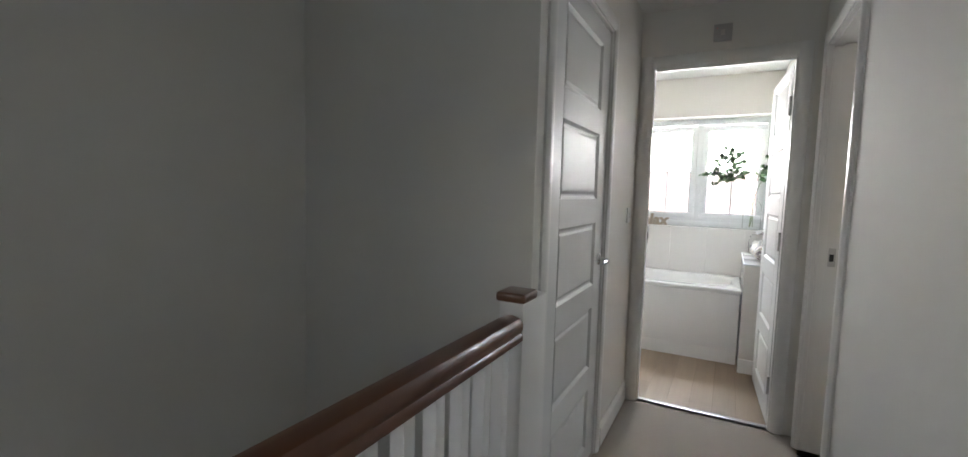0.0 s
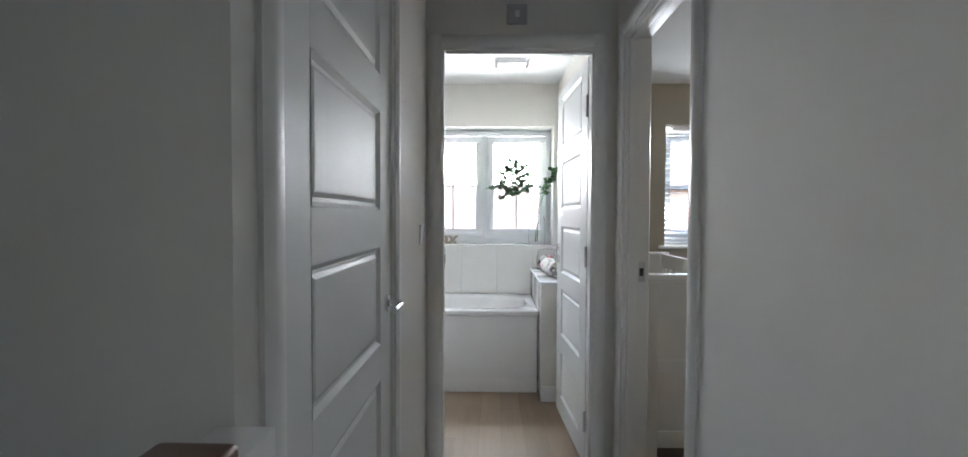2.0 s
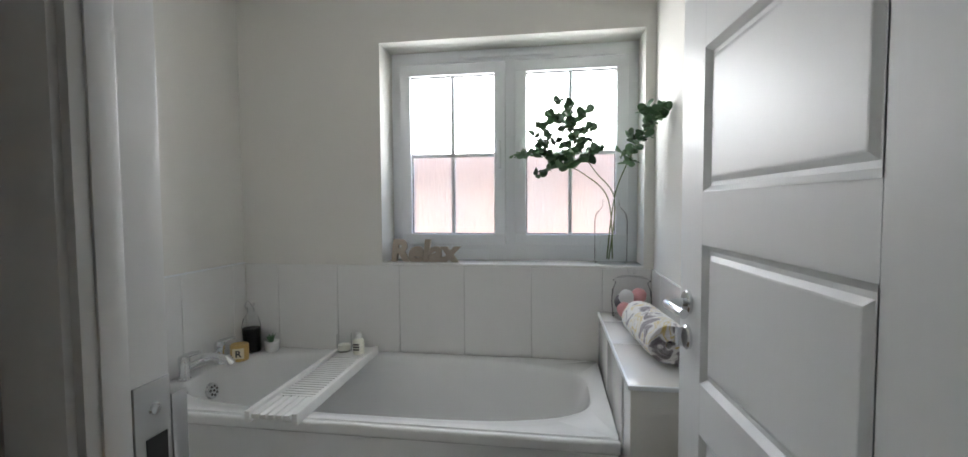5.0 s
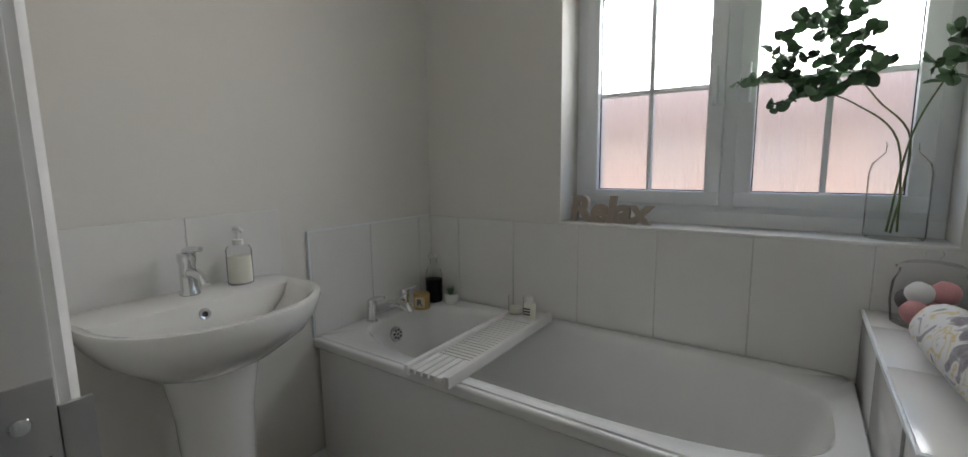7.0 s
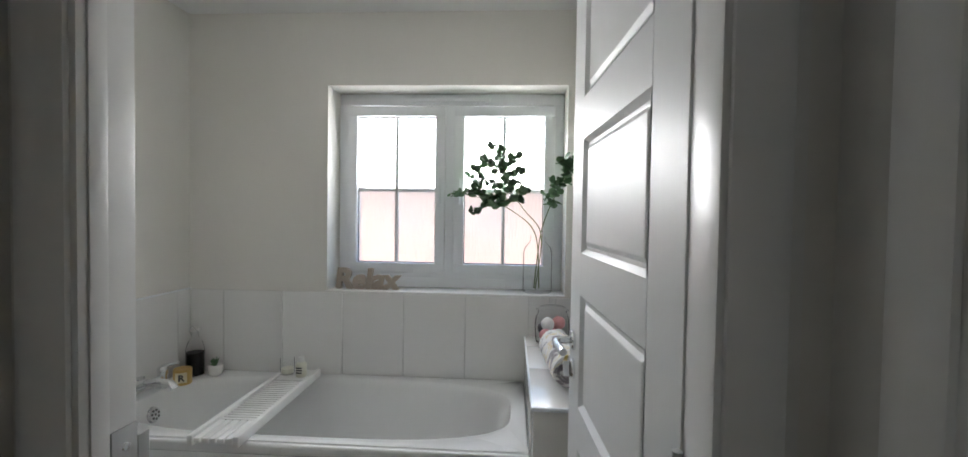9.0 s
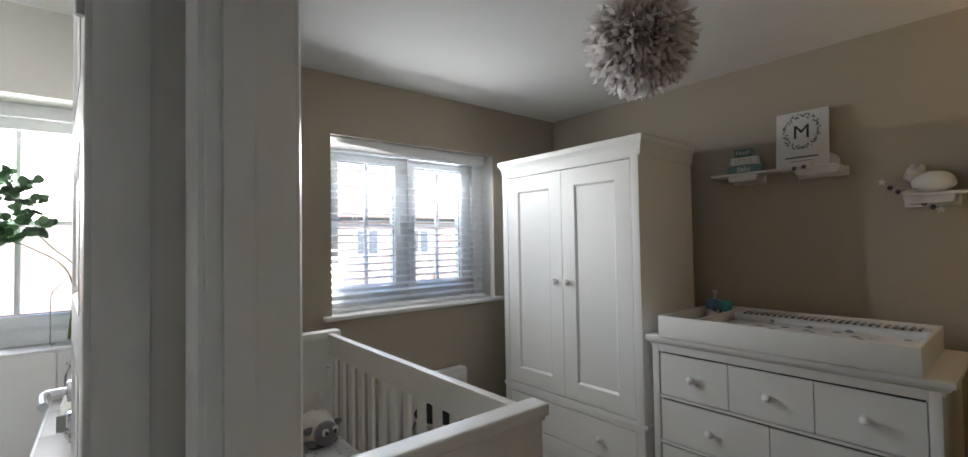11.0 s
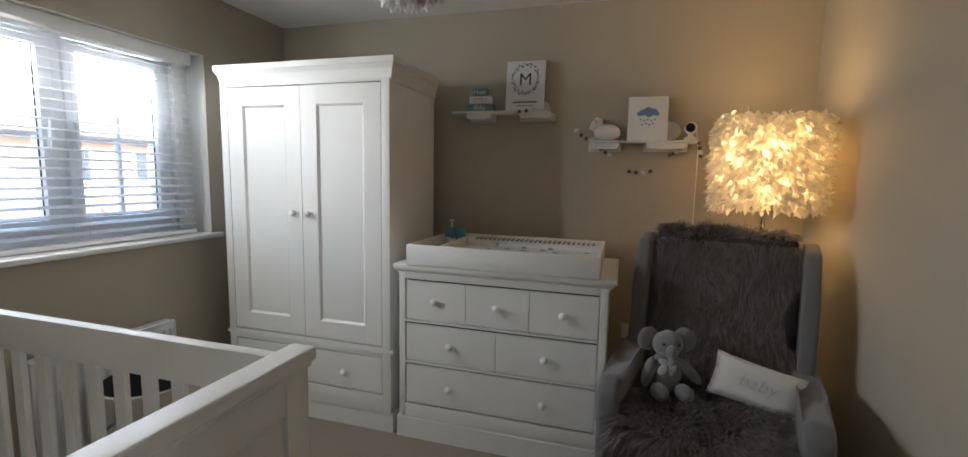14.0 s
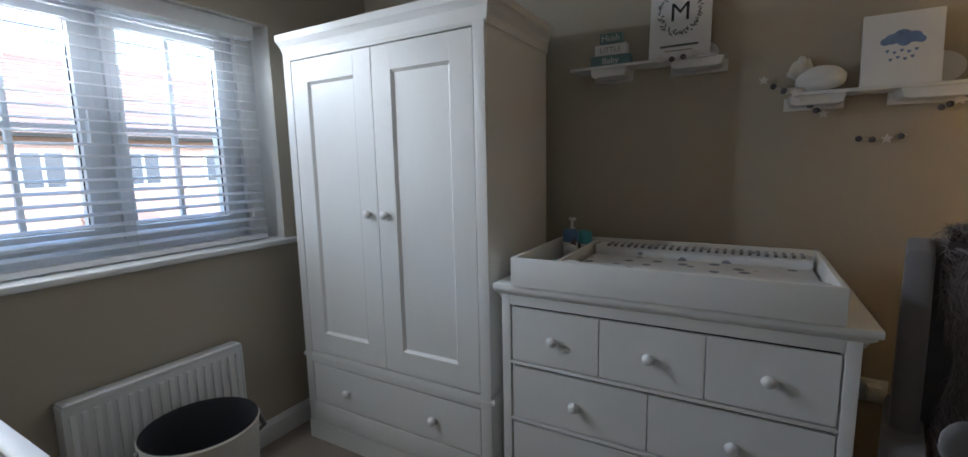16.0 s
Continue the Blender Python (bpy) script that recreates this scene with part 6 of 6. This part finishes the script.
def back_surf(u, v):
    y = (u - 0.5) * (0.52 + 0.04 * math.sin(v * 9))
    path = v * 0.80
    if path < 0.07:   # over the top edge
        a = path / 0.07
        p = Vector((0.37 - 0.12 * a, y, 1.085 + 0.035 * math.sin(a * math.pi)))
        n, d = Vector((-0.3, 0, 1)).normalized(), Vector((-1, 0, -0.1))
    else:
        s = (path - 0.07) / 0.73
        p = Vector((0.25 - 0.165 * s - 0.012 * math.sin(math.pi * u), y, 1.075 - 0.62 * s))
        n, d = Vector((-0.97, 0, 0.25)), Vector((-0.2, 0, -1))
    return p, n, d


def seat_surf(u, v):
    y = (u - 0.5) * (0.60 + 0.05 * math.sin(v * 7 + 1))
    if v < 0.72:
        s = v / 0.72
        p = Vector((0.12 - 0.50 * s, y, 0.462 + 0.012 * math.sin(u * 7) - 0.02 * s * s))
        n, d = Vector((0, 0, 1)), Vector((-1, 0.7 * (u - 0.5), 0))
    else:
        s = (v - 0.72) / 0.28
        p = Vector((-0.38 - 0.045 * math.sin(s * 1.57), y, 0.442 - 0.22 * s * (1 + 0.2 * math.sin(u * 8))))
        n, d = Vector((-1, 0, 0.3)).normalized(), Vector((-0.1, 0.6 * (u - 0.5), -1))
    return p, n, d


fur("fur_throw", "shaggy grey brown faux fur draped over chair back", back_surf, 0.065, 0.9, 30000, 11, AM)
fur("fur_throw", "shaggy grey brown faux fur covering chair seat", seat_surf, 0.08, 0.8, 30000, 12, AM)

elephant = [((0, 0, 0.09), (0.075, 0.065, 0.10), M_ELEPH), ((0, -0.015, 0.235), (0.07, 0.062, 0.062), M_ELEPH), ((-0.085, 0.01, 0.25), (0.052, 0.018, 0.058), M_ELEPH, (0, 0, 15)), ((0.085, 0.01, 0.25), (0.052, 0.018, 0.058), M_ELEPH, (0, 0, -15)),
            ((0, -0.075, 0.215), (0.026, 0.03, 0.035), M_ELEPH), ((0.004, -0.09, 0.18), (0.021, 0.022, 0.035), M_ELEPH), ((0.012, -0.105, 0.15), (0.018, 0.022, 0.02), M_ELEPH), ((-0.035, -0.072, 0.25), (0.006, 0.005, 0.006), M_INK), ((0.035, -0.072, 0.25), (0.006, 0.005, 0.006), M_INK),
            ((-0.085, -0.03, 0.10), (0.026, 0.028, 0.075), M_ELEPH, (0, 14, 0)), ((0.10, -0.03, 0.11), (0.026, 0.028, 0.078), M_ELEPH, (0, -45, 0)), ((-0.05, -0.10, 0.035), (0.038, 0.06, 0.036), M_ELEPH), ((0.06, -0.10, 0.035), (0.038, 0.06, 0.036), M_ELEPH),
            ((-0.03, -0.07, 0.165), (0.026, 0.01, 0.014), M_WHITEFAB, (0, 20, 0)), ((-0.035, -0.075, 0.13), (0.02, 0.006, 0.028), M_WHITEFAB, (0, 30, 0)), ((0.005, -0.075, 0.135), (0.012, 0.006, 0.034), M_WHITEFAB)]
plush("elephant_soft_toy", "grey plush elephant with white bow on armchair", (2.27, 2.055, 0.475), [(Vector(c) * 0.86, tuple(q * 0.86 for q in r), *k) for c, r, *k in elephant], -78)
cu = thing("baby_cushion", "small white oblong cushion with stitched word", "cushion", (2.28, 1.70, 0.47))
mK = AM @ Matrix.Translation((-0.05, -0.155, 0.565)) @ Matrix.Rotation(radians(11), 4, "X") @ Matrix.Rotation(radians(22), 4, "Y")
bm = B()
nu, nv = 20, 12
for s in (1, -1):
    g = []
    for i in range(nu + 1):
        rw = []
        for j in range(nv + 1):
            u, v = 2 * i / nu - 1, 2 * j / nv - 1
            t = 0.045 * ((1 - u ** 4) * (1 - v ** 4)) ** 0.5
            rw.append(bm.verts.new(mK @ Vector((-s * t + 0.004 * noise.noise(Vector((u * 3, v * 3, s))), u * 0.155 * (1 - 0.05 * (1 - v * v)), v * 0.085 * (1 - 0.08 * (1 - u * u))))))
        g.append(rw)
    for i in range(nu):
        for j in range(nv):
            bm.faces.new([g[i][j], g[i + 1][j], g[i + 1][j + 1], g[i][j + 1]])
bmesh.ops.remove_doubles(bm, verts=bm.verts, dist=0.0008)
part("cover", bm, M_WHITEFAB, cu)
part("stitched_word", lettering("baby", 0.068, 0.001, mK @ Matrix.Translation((-0.047, 0, -0.018)) @ ON_EAST, 0.25, -0.0022), M_GREYWOOD, cu)

# picture on the south wall
pf = thing("framed_picture", "white framed picture hanging on beige wall", "picture", (1.5, YS, 1.6))
part("frame", bx(1.32, 1.715, YS, YS + 0.02, 1.53, 2.02, 0.003), M_WHITEWOOD, pf)
part("print", bx(1.35, 1.685, YS + 0.019, YS + 0.022, 1.56, 1.99), M_PAPER, pf)

# shelves
def shelf(y0, y1, z, clouds):
    ob = thing("wall_shelf", "narrow white wall shelf with cloud shaped brackets", "shelf", (XE - 0.06, (y0 + y1) / 2, z), group="cloud shelves")
    part("board", bx(XE - 0.125, XE - 0.001, y0, y1, z - 0.012, z, 0.003), M_WHITEWOOD, ob)
    for yc, w, up in clouds:
        bm = B()
        rot = Matrix.Rotation(math.pi / 2, 4, "Y")
        lathe(bm, [(0, 0), (w * 0.5, 0), (w * 0.5, 0.012), (0, 0.012)], 28, Matrix.Translation((XE - 0.014, yc, z + up)) @ rot, 0.72, 1.0)
        box(bm, XE - 0.014, XE - 0.002, yc - w * 0.75, yc + w * 0.75, z - 0.055, z - 0.008, 0.004)
        part("cloud_bracket", bm, M_WHITEWOOD, ob)
        part("bracket_foot", rounded_slab([(yc - w * 0.62, -0.04), (yc - w * 0.5, -0.045), (yc + w * 0.5, -0.045), (yc + w * 0.62, -0.04), (yc + w * 0.68, -0.01), (yc - w * 0.68, -0.01)], 0.10, Matrix(((0, 0, 1, XE - 0.115), (1, 0, 0, 0), (0, 1, 0, z), (0, 0, 0, 1))), 0.004), M_WHITEWOOD, ob)


S1, S2 = 1.715, 1.545
shelf(2.69, 3.25, S1, ((2.755, 0.14, 0.02), (3.09, 0.11, -0.02)))
shelf(1.90, 2.44, S2, ((2.05, 0.15, 0.055), (2.37, 0.12, 0.04)))
for k, (wd_, mt, h, w, dy) in enumerate((("Baby", M_TEAL, 0.042, 0.165, 0), ("LITTLE", M_WHITEWOOD, 0.042, 0.13, 0.0), ("Hush", M_TEAL, 0.042, 0.09, 0.0))):
    z = S1 + 0.001 + k * 0.0445
    o = thing("word_block", ("sage green" if mt is M_TEAL else "white") + " painted wooden block with lettering", "ornament", (XE - 0.08, 3.06, z), group="stacked word blocks")
    part("block", bx(XE - 0.10, XE - 0.055, 3.085 + dy - w / 2, 3.085 + dy + w / 2, z, z + h, 0.002), mt, o)
    part("lettering", lettering(wd_, 0.036 if k != 1 else 0.03, 0.0006, Matrix.Translation((XE - 0.1008, 3.085 + dy, z + 0.010)) @ ON_EAST), M_WHITEWOOD if mt is M_TEAL else M_GREYWOOD, o)


def canvas(y0, y1, z, h, label):
    ob = thing("canvas_print", label, "picture", (XE - 0.07, (y0 + y1) / 2, z))
    m = Matrix.Translation((XE - 0.085, (y0 + y1) / 2, z + 0.001)) @ Matrix.Rotation(radians(6), 4, "Y")
    part("canvas", box(B(), 0, 0.016, -(y1 - y0) / 2, (y1 - y0) / 2, 0, h, 0.002, m=m), M_PAPER, ob)
    return ob, m


cv, m = canvas(2.712, 2.935, S1, 0.285, "white canvas print with letter M in leafy wreath")
part("letter", lettering("M", 0.10, 0.0005, m @ Matrix.Translation((-0.0008, 0, 0.145)) @ ON_EAST), M_INK, cv)
wr = B()
for k in range(70):
    a = 2 * math.pi * k / 70 + random.uniform(-0.05, 0.05)
    rr = random.uniform(0.066, 0.085)
    b = a + random.choice((0.7, -0.7, 1.3, -1.3)) + math.pi / 2
    c = Vector((rr * 0.95 * math.cos(a), 0.18 + rr * 1.1 * math.sin(a)))
    d, e = Vector((math.cos(b), math.sin(b))) * random.uniform(0.006, 0.012), Vector((-math.sin(b), math.cos(b))) * 0.0035
    mm = m @ Matrix.Translation((-0.0006, 0, 0)) @ ON_EAST
    wr.faces.new([wr.verts.new(mm @ Vector((*q, 0.0))) for q in (c - d, c + e, c + d, c - e)])
part("wreath", wr, M_GREYINK, cv, smooth=False)
part("name_line", box(B(), -0.0012, 0, -0.07, 0.07, 0.045, 0.053, m=m), M_GREYINK, cv)
part("small_line", box(B(), -0.0012, 0, -0.05, 0.05, 0.028, 0.032, m=m), M_GREYWOOD, cv)
cv, m = canvas(2.05, 2.252, S2, 0.235, "white canvas print of blue rain cloud with hearts")
cb = B()
mm = m @ Matrix.Translation((-0.0006, 0, 0)) @ ON_EAST
for i, (cx, cy, r) in enumerate(((-0.025, 0.150, 0.02), (0.0, 0.158, 0.024), (0.028, 0.152, 0.021), (-0.042, 0.143, 0.014), (0.045, 0.142, 0.013), (0.005, 0.142, 0.02))):
    vs = [cb.verts.new(mm @ Vector((cx + r * math.cos(a), cy + r * 0.85 * math.sin(a), 0.0002 * i))) for a in np.linspace(0, 2 * math.pi, 18)[:-1]]
    cb.faces.new(vs)
part("cloud", cb, M_BLUEINK, cv, smooth=False)
for k in range(9):
    x, y = -0.036 + 0.018 * (k % 5) + (0.009 if k > 4 else 0), 0.112 - (k // 5) * 0.022 - 0.006 * (k % 2)
    hb = B()
    pts = [(0, -0.006), (0.005, 0), (0.0045, 0.004), (0.002, 0.005), (0, 0.003), (-0.002, 0.005), (-0.0045, 0.004), (-0.005, 0)]
    hb.faces.new([hb.verts.new(mm @ Vector((x + p, y + q, 0))) for p, q in pts])
    part("heart", hb, M_BLUEINK, cv, smooth=False)
lamb = [((0, 0, 0.045), (0.05, 0.075, 0.045), M_WHITEFAB), ((0, -0.06, 0.085), (0.036, 0.036, 0.036), M_CREAMPLUSH), ((-0.03, -0.05, 0.115), (0.012, 0.012, 0.014), M_WHITEFAB), ((0.03, -0.05, 0.115), (0.012, 0.012, 0.014), M_WHITEFAB), ((0, -0.09, 0.075), (0.016, 0.014, 0.013), M_WHITEFAB), ((-0.03, -0.07, 0.012), (0.018, 0.035, 0.012), M_CREAMPLUSH), ((0.03, -0.07, 0.012), (0.018, 0.035, 0.012), M_CREAMPLUSH)]
plush("lamb_ornament", "small white plush lamb on shelf", (XE - 0.06, 2.36, S2), lamb, 160)
mon = thing("baby_monitor_camera", "white and black baby monitor camera", "baby monitor", (XE - 0.07, 1.935, S2))
part("base", lathe(B(), [(0, 0), (0.03, 0), (0.03, 0.012), (0.012, 0.025), (0.01, 0.045), (0, 0.045)], 20, Matrix.Translation((XE - 0.07, 1.935, S2))), M_WHITEWOOD, mon)
part("head", ball(B(), (XE - 0.07, 1.935, S2 + 0.065), 0.032, n=20), M_WHITEWOOD, mon)
part("lens", lathe(B(), [(0, 0.012), (0.012, 0.012), (0.022, 0.006), (0.024, 0)], 20, Matrix.Translation((XE - 0.095, 1.94, S2 + 0.066)) @ Matrix.Rotation(-math.pi / 2, 4, "Y")), M_BLACK, mon)
part("cable", tube(B(), [(XE - 0.05, 1.92, S2 + 0.05), (XE - 0.02, 1.90, S2 + 0.06), (XE - 0.012, 1.885, S2 - 0.04), (XE - 0.008, 1.885, S2 - 0.5)], 0.0022, 6), M_UPVC, mon)

# felt ball garlands
def garland(pts, start):
    ob = thing("felt_garland", "grey felt ball and white star garland on shelf", "garland", pts[0])
    fine = []
    for a, b in zip(pts, pts[1:]):
        a, b = Vector(a), Vector(b)
        for i in range(8):
            t = i / 8
            fine.append(a.lerp(b, t) - Vector((0, 0, 0.12 * (a - b).length * 4 * t * (1 - t) * 0.6)))
    fine.append(Vector(pts[-1]))
    part("string", tube(B(), fine, 0.0008, 4), M_STAR, ob)
    for k in range(1, len(fine), 2):
        if (k // 2 + start) % 3 == 0:
            st = [(0.018 * (1 if i % 2 == 0 else 0.45) * math.sin(i * math.pi / 5), 0.018 * (1 if i % 2 == 0 else 0.45) * math.cos(i * math.pi / 5)) for i in range(10)]
            part("star", prism(B(), st, 0.006, Matrix.Translation(fine[k] - Vector((0.003, 0, 0))) @ ON_EAST), M_STAR, ob, smooth=False)
        else:
            part("felt_ball", ball(B(), fine[k], 0.0105, n=10), M_GREYBEAD, ob)


gx = XE - 0.135
garland([(gx, 2.90, S1 - 0.005), (gx, 2.74, S1 + 0.01)], 0)
garland([(XE - 0.012, 2.545, 1.625), (gx, 2.42, S2 - 0.008)], 0)
garland([(gx, 2.42, S2 - 0.01), (XE - 0.02, 2.33, 1.47)], 0)
garland([(XE - 0.015, 2.25, 1.385), (XE - 0.015, 2.10, 1.39)], 1)
garland([(XE - 0.015, 2.035, 1.47), (gx + 0.05, 1.975, 1.515)], 1)
garland([(gx, 1.90, 1.545), (XE - 0.06, 1.875, 1.46)], 1)
sk = thing("wall_socket", "white double wall socket beside armchair", "socket", (XE, 2.2, 0.45))
part("plate", bx(XE - 0.01, XE, 2.08, 2.226, 0.42, 0.506, 0.003), M_UPVC, sk)
part("plug", bx(XE - 0.045, XE - 0.009, 2.10, 2.145, 0.44, 0.49, 0.006), M_UPVC, sk)

# ================= TILES AND PLANKS =================
def tile_row_y(wallname, edges, y, z0, z1):
    ob = thing(wallname, "row of large white gloss wall tiles with pale grout", "wall tiles", (0, y, z0), kind="structure")
    part("grout_bed", bx(edges[0], edges[-1], y - 0.006, y, z0, z1 - 0.001), M_GROUT, ob)
    for a, b in zip(edges, edges[1:]):
        part("tile", bx(a + 0.0013, b - 0.0013, y - 0.010, y - 0.004, z0, z1, 0.0015, 1), M_TILE, ob)


def tile_row_x(wallname, edges, x, z0, z1, s=1):
    ob = thing(wallname, "white gloss wall tiles with pale grout", "wall tiles", (x, edges[0], z0), kind="structure")
    part("grout_bed", bx(min(x, x + s * 0.006), max(x, x + s * 0.006), edges[0], edges[-1], z0, z1 - 0.001), M_GROUT, ob)
    for a, b in zip(edges, edges[1:]):
        part("tile", bx(min(x + s * 0.004, x + s * 0.010), max(x + s * 0.004, x + s * 0.010), a + 0.0013, b - 0.0013, z0, z1, 0.0015, 1), M_TILE, ob)


tile_row_y("wall_tiles", TILE_EDGES, YN, RIM + 0.001, BWIN[2] - 0.006)
tile_row_x("wall_tiles", [3.85, 4.14, 4.434, YN - 0.01], BX0, RIM + 0.001, BWIN[2] - 0.006)
part("tile_edge_trim", bx(BX0, BX0 + 0.012, 3.842, 3.85, RIM, BWIN[2] - 0.004, 0.003), M_UPVC, bpy.data.objects["wall_tiles.001"])
part("tile_edge_trim", bx(BX0, BX0 + 0.012, 3.842, YN - 0.01, BWIN[2] - 0.006, BWIN[2] + 0.001, 0.002), M_UPVC, bpy.data.objects["wall_tiles.001"])
tile_row_x("basin_splashback", [3.15, 3.445, 3.74], BX0, 0.83, 1.07)
tile_row_x("ledge_tiles", [3.73, 4.07, 4.36, YN - 0.01], BX1, LZ, BWIN[2] - 0.006, -1)
rng = random.Random(4)
x, i = BX0, 0
PW = 0.126
while x < BX1 - 0.01:
    x2 = min(x + PW, BX1)
    y = 2.89 - rng.uniform(0, 0.8)
    while y < 3.96:
        y2 = min(y + 0.92, 3.98)
        a = max(y, 2.892)
        if y2 - a > 0.03:
            pl = link("plank", bx(x + 0.0006, x2 - 0.0006, a + 0.0006, y2 - 0.0006, -0.004, 0.0), M_PLANK)
            under(pl, bath_floor)
        y += 0.92
    x += PW
